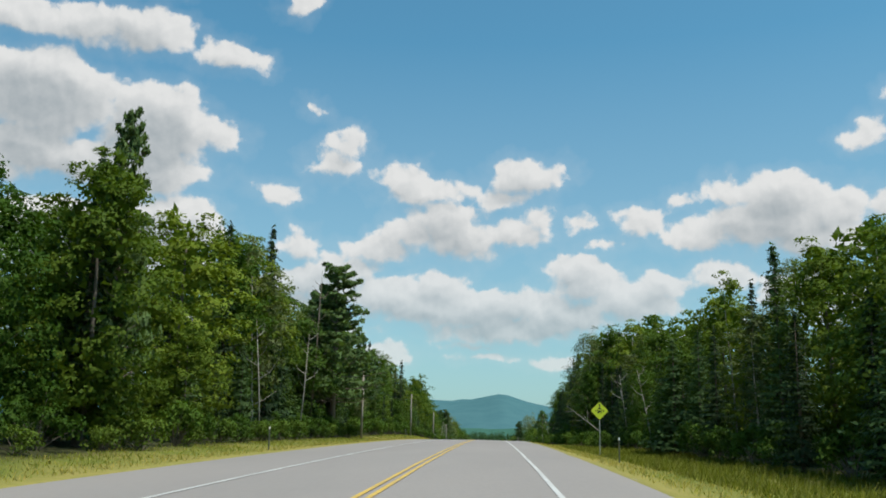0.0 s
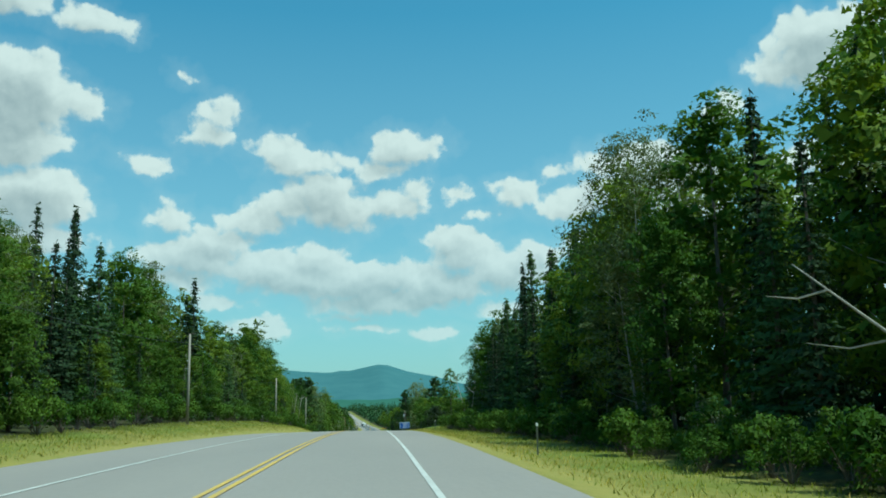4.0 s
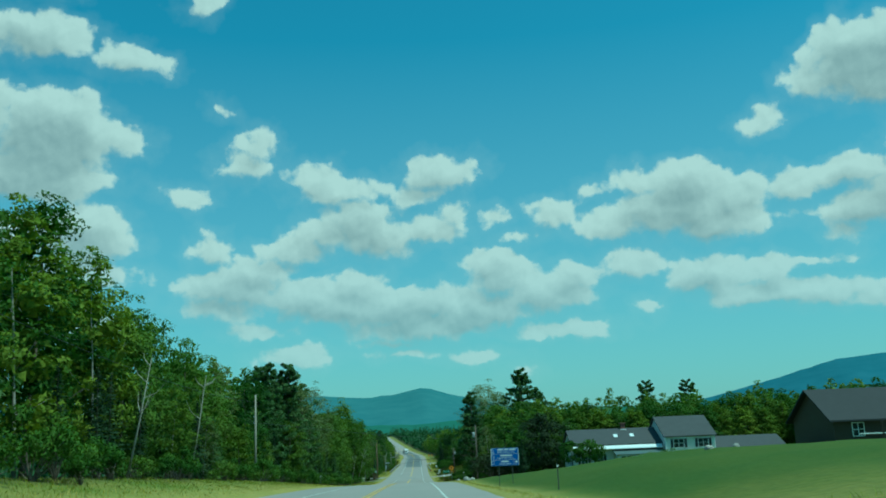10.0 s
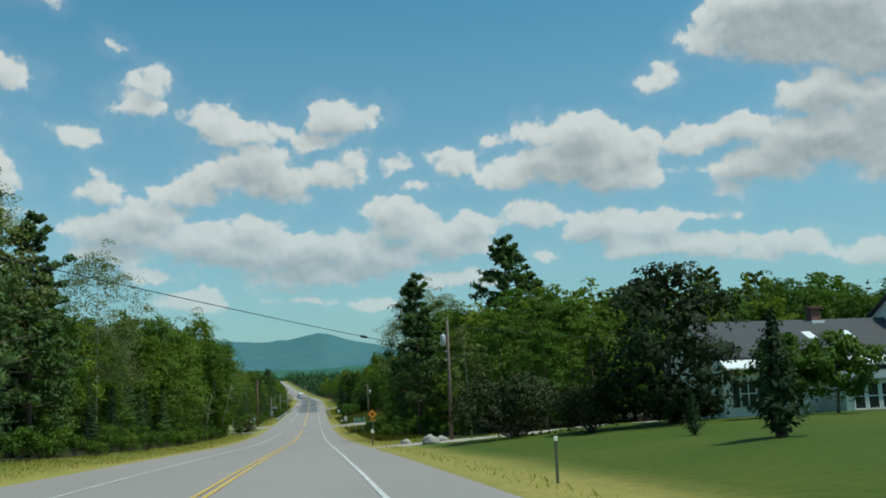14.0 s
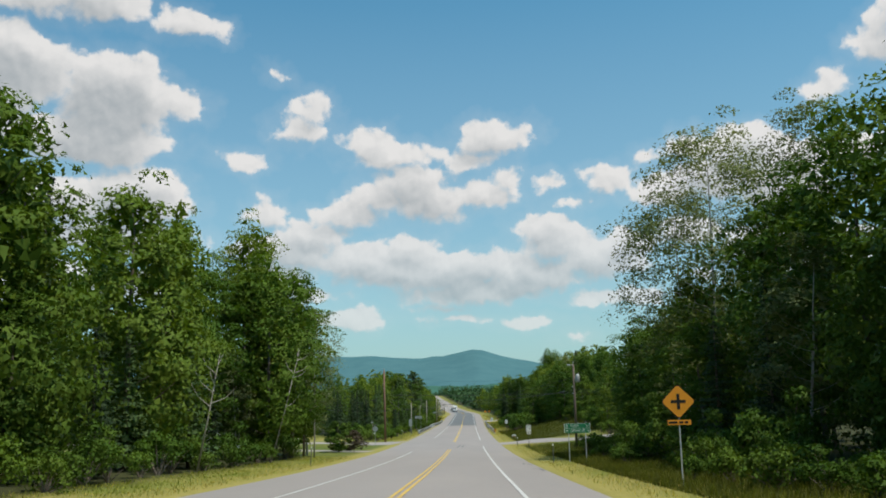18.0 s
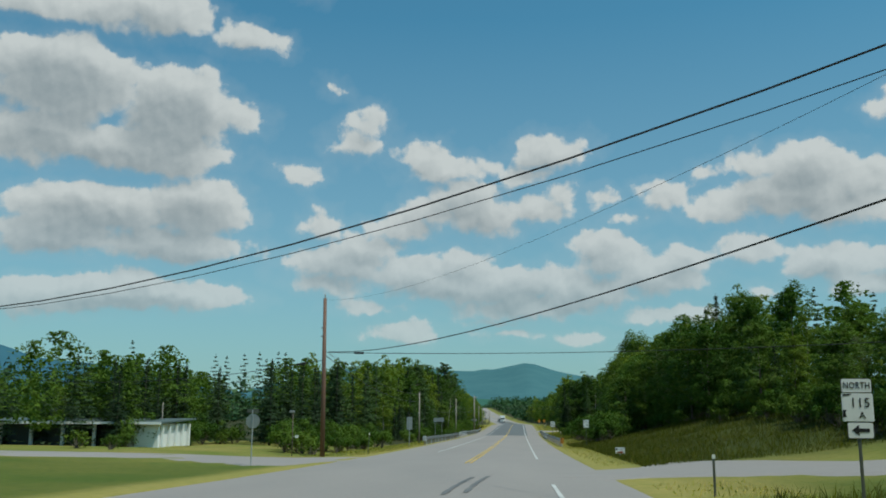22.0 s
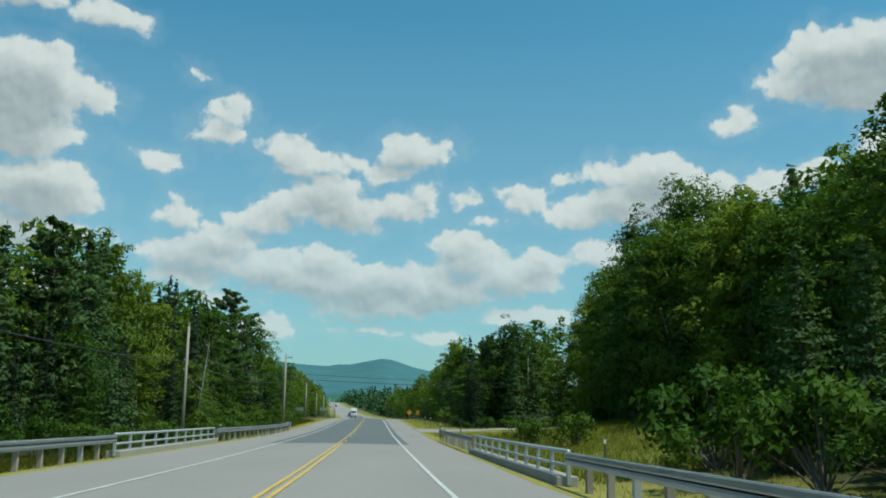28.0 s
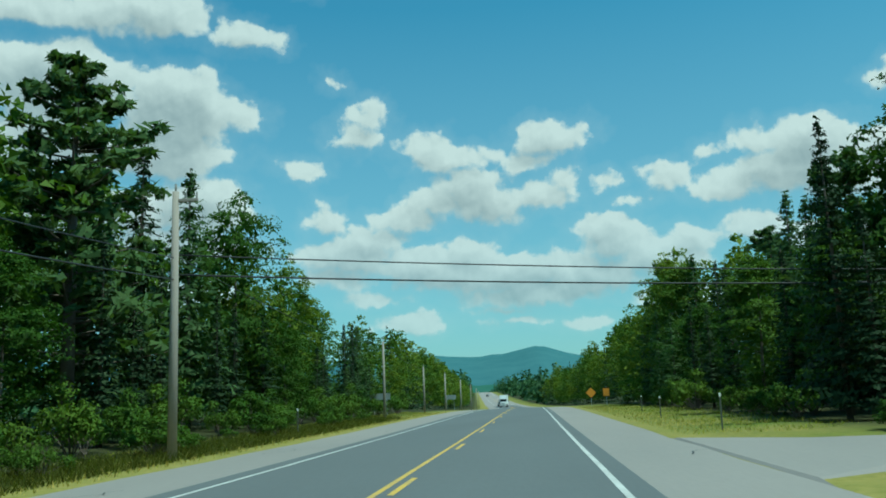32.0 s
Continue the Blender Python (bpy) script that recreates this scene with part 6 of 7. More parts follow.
# ---------------------------------------------------------------- marks on the asphalt
def streak(name, pts, width, mat, label):
    verts, faces = [], []
    for i, (x, y) in enumerate(pts):
        z = float(road_z(y)) + 0.03 - 0.012 * abs(x) + 0.014
        w = width * (0.7 + 0.5 * math.sin(i * 1.7) ** 2)
        verts += [(x - w / 2, y, z), (x + w / 2, y, z)]
    for i in range(len(pts) - 1):
        faces.append((2 * i, 2 * i + 1, 2 * i + 3, 2 * i + 2))
    return tagged(mesh_object(name, verts, faces, mat), label, "road mark", kind="structure")


skid = material("skid_rubber", (0.1, 0.1, 0.102), 0.8, second=(0.2, 0.2, 0.2), scale=3, fine=20, space="World")
streak("skid_mark", [(0.75 + 0.004 * k * k, 472 + k * 1.2) for k in range(9)], 0.16, skid, "dark curved tyre mark near the junction")
streak("skid_mark", [(1.25 + 0.004 * k * k, 473 + k * 1.2) for k in range(9)], 0.16, skid, "dark curved tyre mark near the junction")
crack_rng = random.Random(3)
for k in range(26):
    y0 = 640 + k * 7.5 + crack_rng.uniform(-2, 2)
    side = crack_rng.choice((-1, -1, 1))
    x0 = side * crack_rng.uniform(4.8, 6.2)
    streak("tar_crack", [(x0 + 0.25 * crack_rng.uniform(-1, 1) + 0.12 * j, y0 + 0.35 * j) for j in range(6)], 0.035, M["tar"], "tar-filled crack in the pale shoulder")
for y0 in (416, 425, 640, 655):
    x0 = 5.6 if y0 != 640 else -6.2
    streak("tar_crack", [(x0 + 0.3 * crack_rng.uniform(-1, 1), y0 + 0.7 * j) for j in range(5)], 0.12, M["tar"], "dark patch at the ragged pavement edge")

# slim post with a small box and plate beside the junction pole
px_, py_ = -12.7, 510.6
lp = thing("marker_light", (px_, py_, gz(px_, py_)), "slim dark post with a small lamp box and a white plate", "lamp post")
part("post", bar([(0, 0, -0.3), (0, 0, 3.0)], [0.035, 0.03], 8), M["dark_wood"], lp, smooth=True)
part("lamp_box", boxes(((-0.24, -0.09, 2.94), (0.08, 0.09, 3.08)), bevel=0.015), M["sign_back"], lp)
part("plate", boxes(((0.2, -0.02, 1.25), (0.42, 0.0, 1.42))), SM["white"], lp)
part("plate_arm", boxes(((0.02, -0.015, 1.31), (0.22, 0.0, 1.35))), M["steel"], lp)

# ---------------------------------------------------------------- buildings
def siding_material(name, colour, second, pitch):
    """Painted clapboards: a saw-tooth relief every pitch metres and a little weathering."""
    m = material(name, colour, 0.6, second=second, scale=0.8, fine=9, space="World", amount=0.5)
    t = m.node_tree
    p = t.nodes["Principled BSDF"]
    geo = t.nodes.new("ShaderNodeNewGeometry")
    wave = t.nodes.new("ShaderNodeTexWave")
    wave.wave_type, wave.bands_direction, wave.wave_profile = "BANDS", "Z", "SAW"
    wave.inputs["Scale"].default_value = 0.314 / pitch
    t.links.new(geo.outputs["Position"], wave.inputs["Vector"])
    b = t.nodes.new("ShaderNodeBump")
    b.inputs["Strength"].default_value, b.inputs["Distance"].default_value = 0.9, 0.03
    t.links.new(wave.outputs["Fac"], b.inputs["Height"])
    t.links.new(b.outputs[0], p.inputs["Normal"])
    return m


HM = dict(
    siding=siding_material("white_clapboard", (0.86, 0.85, 0.82), (0.76, 0.75, 0.72), 0.14),
    trim=material("white_trim", (0.8, 0.81, 0.8), 0.5, second=(0.7, 0.71, 0.7), scale=2, fine=15, amount=0.4),
    shingle=material("dark_grey_shingles", (0.062, 0.064, 0.07), 0.9, second=(0.042, 0.044, 0.05), scale=1.2, fine=9, bump=0.6),
    dark_shingle=material("blackish_shingles", (0.035, 0.035, 0.04), 0.9, second=(0.025, 0.025, 0.028), scale=1.2, fine=9, bump=0.6),
    metal_roof=material("bright_metal_roofing", (0.86, 0.87, 0.88), 0.32, 0.2, second=(0.75, 0.76, 0.78), scale=1, fine=12, amount=0.4),
    green_roof=material("grey_green_metal_roofing", (0.12, 0.16, 0.16), 0.5, 0.2, second=(0.09, 0.12, 0.12), scale=1, fine=12),
    shutter=material("black_shutters", (0.015, 0.016, 0.018), 0.5),
    brown=siding_material("dark_brown_boards", (0.07, 0.05, 0.04), (0.045, 0.034, 0.028), 0.16),
    stone=material("field_stone", (0.3, 0.26, 0.22), 0.9, second=(0.14, 0.12, 0.1), scale=2.2, fine=16, bump=0.5, objects=0.35),
    mortar=material("mortar", (0.36, 0.34, 0.31), 0.95, second=(0.26, 0.25, 0.23), scale=3, fine=25),
    brick=material("chimney_brick", (0.17, 0.08, 0.06), 0.9, second=(0.1, 0.055, 0.045), scale=3, fine=20, bump=0.4),
    door_dark=material("dark_bay_shade", (0.035, 0.055, 0.055), 0.5, second=(0.025, 0.04, 0.04), scale=1, fine=10),
    petal=leaf_material("white_petals", (0.75, 0.76, 0.72), (0.6, 0.64, 0.55), 0.2, 0.1, 0.0),
    maroon=leaf_material("maroon_leaves", (0.09, 0.06, 0.05), (0.05, 0.06, 0.03), 0.2, 0.25, 0.1),
)
glass = bpy.data.materials.new("window_glass")
glass.use_nodes = True
gp = glass.node_tree.nodes["Principled BSDF"]
gp.inputs["Base Color"].default_value, gp.inputs["Roughness"].default_value = (0.02, 0.028, 0.032, 1), 0.06


def gable_block(parent, name, x0, x1, y0, y1, z0, eave, ridge_z, mat, along="x"):
    """Walls of a block with a gabled top; the ridge runs along x or y."""
    bm = bmesh.new()
    if along == "x":
        ym = (y0 + y1) / 2
        prof = [(y0, z0), (y1, z0), (y1, eave), (ym, ridge_z), (y0, eave)]
        ends = [[bm.verts.new((x, y, z)) for y, z in prof] for x in (x0, x1)]
    else:
        xm = (x0 + x1) / 2
        prof = [(x0, z0), (x1, z0), (x1, eave), (xm, ridge_z), (x0, eave)]
        ends = [[bm.verts.new((x, y, z)) for x, z in prof] for y in (y0, y1)]
    n = len(prof)
    for k in range(n):
        bm.faces.new((ends[0][k], ends[0][(k + 1) % n], ends[1][(k + 1) % n], ends[1][k]))
    bm.faces.new(ends[0])
    bm.faces.new(list(reversed(ends[1])))
    bmesh.ops.recalc_face_normals(bm, faces=bm.faces)
    return part(name, bm, mat, parent)


def slope(parent, name, corners, thick, mat):
    """A roof plane of four corners, with thickness downwards."""
    bm = bmesh.new()
    top = [bm.verts.new(c) for c in corners]
    low = [bm.verts.new((c[0], c[1], c[2] - thick)) for c in corners]
    bm.faces.new(top)
    bm.faces.new(list(reversed(low)))
    for k in range(4):
        bm.faces.new((top[(k + 1) % 4], top[k], low[k], low[(k + 1) % 4]))
    bmesh.ops.recalc_face_normals(bm, faces=bm.faces)
    return part(name, bm, mat, parent)


def gable_roof(parent, x0, x1, y0, y1, eave, ridge_z, mat, over=0.3, along="x", thick=0.14):
    if along == "x":
        ym, drop = (y0 + y1) / 2, (ridge_z - eave) / ((y1 - y0) / 2) * over
        slope(parent, "roof", [(x0 - over, y0 - over, eave - drop + thick), (x1 + over, y0 - over, eave - drop + thick), (x1 + over, ym, ridge_z + thick), (x0 - over, ym, ridge_z + thick)], thick, mat)
        slope(parent, "roof", [(x0 - over, ym, ridge_z + thick), (x1 + over, ym, ridge_z + thick), (x1 + over, y1 + over, eave - drop + thick), (x0 - over, y1 + over, eave - drop + thick)], thick, mat)
    else:
        xm, drop = (x0 + x1) / 2, (ridge_z - eave) / ((x1 - x0) / 2) * over
        slope(parent, "roof", [(x0 - over, y0 - over, eave - drop + thick), (xm, y0 - over, ridge_z + thick), (xm, y1 + over, ridge_z + thick), (x0 - over, y1 + over, eave - drop + thick)], thick, mat)
        slope(parent, "roof", [(xm, y0 - over, ridge_z + thick), (x1 + over, y0 - over, eave - drop + thick), (x1 + over, y1 + over, eave - drop + thick), (xm, y1 + over, ridge_z + thick)], thick, mat)


def window(parent, x, y, z, w, h, side="front", shutters=False, bars=1):
    """A framed window proud of the wall, with panes, centred at a place; side front faces -y, west faces -x."""
    t = 0.07
    bm = boxes(((-w / 2 - t, -0.05, -h / 2 - t), (w / 2 + t, 0.02, -h / 2)), ((-w / 2 - t, -0.05, h / 2), (w / 2 + t, 0.02, h / 2 + t)), ((-w / 2 - t, -0.05, -h / 2), (-w / 2, 0.02, h / 2)), ((w / 2, -0.05, -h / 2), (w / 2 + t, 0.02, h / 2)), ((-w / 2, -0.035, -0.025), (w / 2, 0.0, 0.025)), *[((-w / 2 + w * (k + 1) / (bars + 1) - 0.025, -0.04, -h / 2), (-w / 2 + w * (k + 1) / (bars + 1) + 0.025, 0.0, h / 2)) for k in range(bars)])
    f = part("window", bm, HM["trim"], parent)
    f.matrix_basis = pose(x, y, z, 0, 0, {"west": -90, "east": 90}.get(side, 0))
    part("pane", boxes(((-w / 2, -0.012, -h / 2), (w / 2, -0.006, h / 2))), glass, f)
    if shutters:
        for d in (-1, 1):
            lo, hi = sorted((d * (w / 2 + t + 0.03), d * (w / 2 + t + 0.38)))
            part("shutter", boxes(((lo, -0.05, -h / 2 - 0.03), (hi, -0.005, h / 2 + 0.03)), bevel=0.01), HM["shutter"], f)
    return f


# the white house: a long low wing, a tall wing, a glazed porch and an annex
hz = 7.0
house = thing("white_house", (0, 0, 0), "white clapboard house with dark roofs, black shutters and a glazed porch", "house")
gable_block(house, "wall", 24.0, 36.3, 336.0, 344.0, hz - 1.0, 10.35, 12.35, HM["siding"])
gable_roof(house, 24.0, 36.3, 336.0, 344.0, 10.35, 12.35, HM["shingle"], 0.3)
slope(house, "lower_roof", [(23.8, 335.0, 9.78), (36.25, 335.0, 9.78), (36.25, 335.95, 10.34), (23.8, 335.95, 10.34)], 0.08, HM["metal_roof"])
gable_block(house, "wall", 36.4, 43.2, 334.2, 343.8, hz - 1.0, 11.15, 13.75, HM["siding"])
gable_roof(house, 36.4, 43.2, 334.2, 343.8, 11.15, 13.75, HM["shingle"], 0.28)
part("corner_board", boxes(((36.36, 334.16, hz - 1), (36.52, 334.3, 11.1)), ((43.08, 334.16, hz - 1), (43.24, 334.3, 11.1))), HM["trim"], house)
part("eave_trim", boxes(((36.2, 333.93, 11.0), (43.4, 333.97, 11.14))), HM["trim"], house)
part("porch_wall", boxes(((29.6, 333.7, hz - 1.0), (36.2, 335.9, 8.95))), HM["siding"], house)
slope(house, "porch_roof", [(29.3, 333.4, 9.0), (36.3, 333.4, 9.0), (36.3, 335.9, 9.62), (29.3, 335.9, 9.62)], 0.09, HM["green_roof"])
for k in range(6):
    window(house, 30.35 + 0.78 * k, 333.69, 8.1, 0.56, 1.25, bars=0)
window(house, 35.5, 333.69, 8.1, 0.5, 1.25, bars=0)
for x in (38.2, 41.6):
    window(house, x, 334.19, 10.15, 1.35, 1.1, shutters=True)
window(house, 38.6, 334.19, 7.9, 0.9, 1.2, bars=0)
part("door", boxes(((40.0, 334.12, hz - 0.4), (41.0, 334.19, 9.1)), bevel=0.01), HM["trim"], house)
for x in (25.4, 27.6):
    window(house, x, 335.98, 8.4, 0.85, 1.35, shutters=True)
for y, z in ((338.4, 8.4), (341.6, 8.4), (340.0, 10.75)):
    window(house, 23.99, y, z, 0.8, 1.3, "west", shutters=True)
for x in (30.1, 32.4):
    slope(house, "skylight", [(x, 337.6, 11.32), (x + 0.55, 337.6, 11.32), (x + 0.55, 338.4, 11.72), (x, 338.4, 11.72)], 0.08, HM["metal_roof"])
ch = part("chimney", boxes(((31.6, 339.7, 11.8), (32.2, 340.3, 13.15)), ((31.5, 339.6, 13.1), (32.3, 340.4, 13.25)), bevel=0.01), HM["brick"], house)
part("flashing", boxes(((31.5, 339.5, 12.1), (32.3, 339.68, 12.4))), HM["metal_roof"], ch)
gable_block(house, "annex_wall", 43.3, 54.0, 337.5, 343.5, hz - 1.0, 9.3, 10.7, HM["siding"])
gable_roof(house, 43.3, 54.0, 337.5, 343.5, 9.3, 10.7, HM["shingle"], 0.3)
part("annex_door", boxes(((44.2, 337.4, hz - 0.5), (45.1, 337.48, 8.9))), HM["trim"], house)
part("foundation", boxes(((23.9, 335.9, hz - 1.4), (36.4, 344.1, hz - 0.55)), ((36.3, 334.1, hz - 1.4), (43.3, 343.9, hz - 0.55))), SM["concrete"], house)

# dark house on the rise of the lawn
dz = gz(41, 284) - 0.2
dark = thing("dark_house", (0, 0, 0), "dark brown house with a broad black shingled roof above the lawn", "house")
gable_block(dark, "wall", 36.6, 47.0, 283.0, 291.0, dz, dz + 2.2, dz + 4.6, HM["brown"])
gable_roof(dark, 36.6, 47.0, 283.0, 291.0, dz + 2.2, dz + 4.6, HM["dark_shingle"], 0.5)
for x in (38.6, 42.0, 45.2):
    window(dark, x, 282.98, dz + 1.25, 0.9, 1.0)
part("porch_post", boxes(((39.9, 281.6, dz - 0.2), (40.05, 281.75, dz + 1.9))), HM["brown"], dark)
part("porch_rail", boxes(((38.0, 281.62, dz + 0.85), (46.8, 281.72, dz + 0.95))), HM["trim"], dark)

# house with a field-stone chimney by the side road
sz = gz(-27, 481)
cottage = thing("stone_chimney_house", (0, 0, 0), "white clapboard cottage with a tall field-stone chimney", "house")
gable_block(cottage, "wall", -33.0, -23.0, 471.3, 480.6, sz - 0.6, 3.5, 7.55, HM["siding"])
gable_roof(cottage, -33.0, -23.0, 471.3, 480.6, 3.5, 7.55, HM["shingle"], 0.22)
window(cottage, -22.98, 474.6, 5.6, 0.55, 0.9, side="east")
for y in (472.6, 474.2, 478.6, 479.5):
    window(cottage, -22.98, y, 2.35, 0.55, 1.15, side="east", bars=0)
window(cottage, -26.0, 471.28, 2.4, 0.9, 1.2)
for y0, y1 in ((471.2, 471.34), (480.56, 480.7)):
    part("corner_board", boxes(((-23.1, y0, sz - 0.5), (-22.94, y1, 3.45))), HM["trim"], cottage)
core = part("chimney", boxes(((-23.0, 475.6, sz - 0.5), (-22.15, 477.4, 3.6)), ((-23.0, 475.95, 3.6), (-22.35, 477.05, 7.72))), HM["mortar"], cottage)
stone_mesh = []
srng = random.Random(11)
for k in range(5):
    bm = bmesh.new()
    bmesh.ops.create_icosphere(bm, subdivisions=1, radius=0.5)
    for v in bm.verts:
        v.co = Vector((v.co.x * 1.0, v.co.y * 0.45, v.co.z * 0.8)) * (1 + 0.25 * noise.noise(v.co * 2 + Vector((k * 3, 0, 0))))
    me = bpy.data.meshes.new("stone")
    bm.to_mesh(me)
    bm.free()
    me.materials.append(HM["stone"])
    stone_mesh.append(me)
z = sz - 0.1
while z < 7.7:
    lo, hi = (475.6, 477.4) if z < 3.6 else (475.95, 477.05)
    fx = -22.15 if z < 3.6 else -22.35
    hgt = srng.uniform(0.2, 0.34)
    for plane in ("east", "south"):
        a, b = (lo, hi) if plane == "east" else (-22.98, fx)
        u = a + 0.03
        while u < b - 0.08:
            w = min(srng.uniform(0.2, 0.46), b - u)
            st = new("stone", srng.choice(stone_mesh))
            st.parent = core
            if plane == "south":
                st.matrix_basis = pose(u + w / 2, lo, z + hgt / 2) @ Matrix.Diagonal((w * 1.02, 0.22, hgt * 1.2, 1))
            else:
                st.matrix_basis = pose(fx, u + w / 2, z + hgt / 2, 0, 0, 90) @ Matrix.Diagonal((w * 1.02, 0.22, hgt * 1.2, 1))
            u += w
    z += hgt
part("cap", boxes(((-23.0, 475.85, 7.72), (-22.25, 477.15, 7.84)), bevel=0.02), SM["concrete"], core)
steps_ = thing("stone_steps", (-21.2, 480.2, gz(-21.2, 480.2)), "pale stone steps beside the cottage", "steps")
for k in range(3):
    part("step", boxes(((-0.6 + 0.15 * k, 0.35 * k, -0.1), (0.6, 0.35 * k + 0.5, 0.16 * (k + 1))), bevel=0.02), SM["concrete"], steps_)

# row of storage bays
bz = gz(-33, 524) - 0.1
bays = thing("storage_building", (0, 0, 0), "long low storage building with dark bays and white posts", "building")
part("rear_wall", boxes(((-45.4, 523.2, bz), (-29.0, 529.0, bz + 1.9))), HM["door_dark"], bays)
part("end_wall", boxes(((-29.4, 521.9, bz), (-26.6, 529.0, bz + 1.9))), HM["trim"], bays)
slope(bays, "roof", [(-46.0, 521.4, bz + 2.05), (-26.2, 521.4, bz + 2.05), (-26.2, 529.4, bz + 2.35), (-46.0, 529.4, bz + 2.35)], 0.12, HM["green_roof"])
part("fascia", boxes(((-46.0, 521.3, bz + 1.86), (-26.2, 521.38, bz + 2.06))), HM["trim"], bays)
for k in range(-2, 5):
    part("post", boxes(((-40.2 + 2.68 * k, 521.9, bz), (-39.95 + 2.68 * k, 522.15, bz + 1.9)), bevel=0.01), HM["trim"], bays)
for k in range(-2, 4):
    part("bay_door", boxes(((-39.9 + 2.68 * k, 522.8, bz), (-37.6 + 2.68 * k, 522.9, bz + 1.85))), HM["door_dark"], bays)
for k in range(5):
    part("side_post", boxes(((-26.55, 522.3 + 1.5 * k, bz), (-26.35, 522.5 + 1.5 * k, bz + 1.9))), HM["trim"], bays)

# ---------------------------------------------------------------- oncoming traffic far down the road
VM = dict(
    paint_white=material("white_truck_paint", (0.8, 0.8, 0.8), 0.35, second=(0.7, 0.7, 0.7), scale=1, fine=10, amount=0.3),
    paint_dark=material("dark_car_paint", (0.03, 0.035, 0.045), 0.3),
    paint_silver=material("silver_car_paint", (0.4, 0.42, 0.44), 0.3, 0.5),
    tyre=material("tyre_rubber", (0.02, 0.02, 0.02), 0.85),
)


def wheels(parent, xs, ys, r):
    for x in xs:
        for y in ys:
            w = part("wheel", bar([(x - 0.12, y, r), (x + 0.12, y, r)], [r, r], 12), VM["tyre"], parent)
            part("rim", bar([(x - 0.125, y, r), (x + 0.125, y, r)], [r * 0.55, r * 0.55], 10), M["steel"], w)


def truck(x, y):
    t = thing("box_truck", (x, y, float(road_z(y)) + 0.03), "white truck with a tall box on the far road", "truck")
    part("box", boxes(((-1.25, 2.6, 1.0), (1.25, 13.0, 3.95)), bevel=0.04), VM["paint_white"], t)
    c = part("cab", boxes(((-1.2, 0.6, 0.7), (1.2, 2.5, 3.1)), bevel=0.12), VM["paint_white"], t)
    part("hood", boxes(((-0.85, -0.9, 0.7), (0.85, 0.65, 1.75)), bevel=0.15), VM["paint_white"], t)
    part("grille", boxes(((-0.5, -0.95, 0.8), (0.5, -0.9, 1.55)), bevel=0.01), M["steel"], t)
    part("bumper", boxes(((-1.15, -1.05, 0.45), (1.15, -0.85, 0.8)), bevel=0.04), M["steel"], t)
    part("windscreen", boxes(((-1.0, 0.56, 1.85), (1.0, 0.6, 2.6))), glass, c)
    for d in (-1, 1):
        part("headlight", boxes(((d * 0.95 - 0.14, -0.95, 1.0), (d * 0.95 + 0.14, -0.88, 1.25)), bevel=0.01), SM["white"], t)
        part("mirror", boxes(((d * 1.45 - 0.08, 0.7, 1.9), (d * 1.45 + 0.08, 0.8, 2.5))), VM["paint_dark"], c)
    wheels(t, (-1.0, 1.0), (0.1, 3.2, 10.6, 11.9), 0.5)


def car(x, y, mat, label):
    t = thing("car", (x, y, float(road_z(y)) + 0.03), label, "car", "oncoming cars")
    bm = bmesh.new()
    prof = [(-2.2, 0.35), (2.2, 0.35), (2.2, 0.85), (1.2, 0.95), (0.6, 1.45), (-1.2, 1.5), (-2.0, 0.98), (-2.2, 0.9)]
    ends = [[bm.verts.new((sx * (0.86 if z < 1 else 0.7), -yy, z)) for yy, z in prof] for sx in (-1, 1)]
    for k in range(8):
        bm.faces.new((ends[0][k], ends[0][(k + 1) % 8], ends[1][(k + 1) % 8], ends[1][k]))
    bm.faces.new(ends[0])
    bm.faces.new(list(reversed(ends[1])))
    bmesh.ops.recalc_face_normals(bm, faces=bm.faces)
    bmesh.ops.bevel(bm, geom=bm.edges[:], offset=0.06, segments=2, affect="EDGES")
    b = part("body", bm, mat, t, smooth=False)
    part("windscreen", boxes(((-0.66, -1.12, 1.0), (0.66, -0.7, 1.4))), glass, b)
    for d in (-1, 1):
        part("headlight", boxes(((d * 0.62 - 0.16, -2.23, 0.62), (d * 0.62 + 0.16, -2.17, 0.76)), bevel=0.01), SM["white"], t)
    part("grille", boxes(((-0.4, -2.23, 0.5), (0.4, -2.18, 0.66))), VM["tyre"], t)
    wheels(t, (-0.8, 0.8), (-1.35, 1.35), 0.33)


truck(float(road_x(955)) - 1.9, 955)
car(float(road_x(985)) - 1.9, 985, VM["paint_dark"], "dark car following the truck")
car(float(road_x(1000)) - 1.9, 1004, VM["paint_silver"], "silver car following the truck")
car(float(road_x(1330)) - 1.9, 1330, VM["paint_dark"], "dark car far up the road")

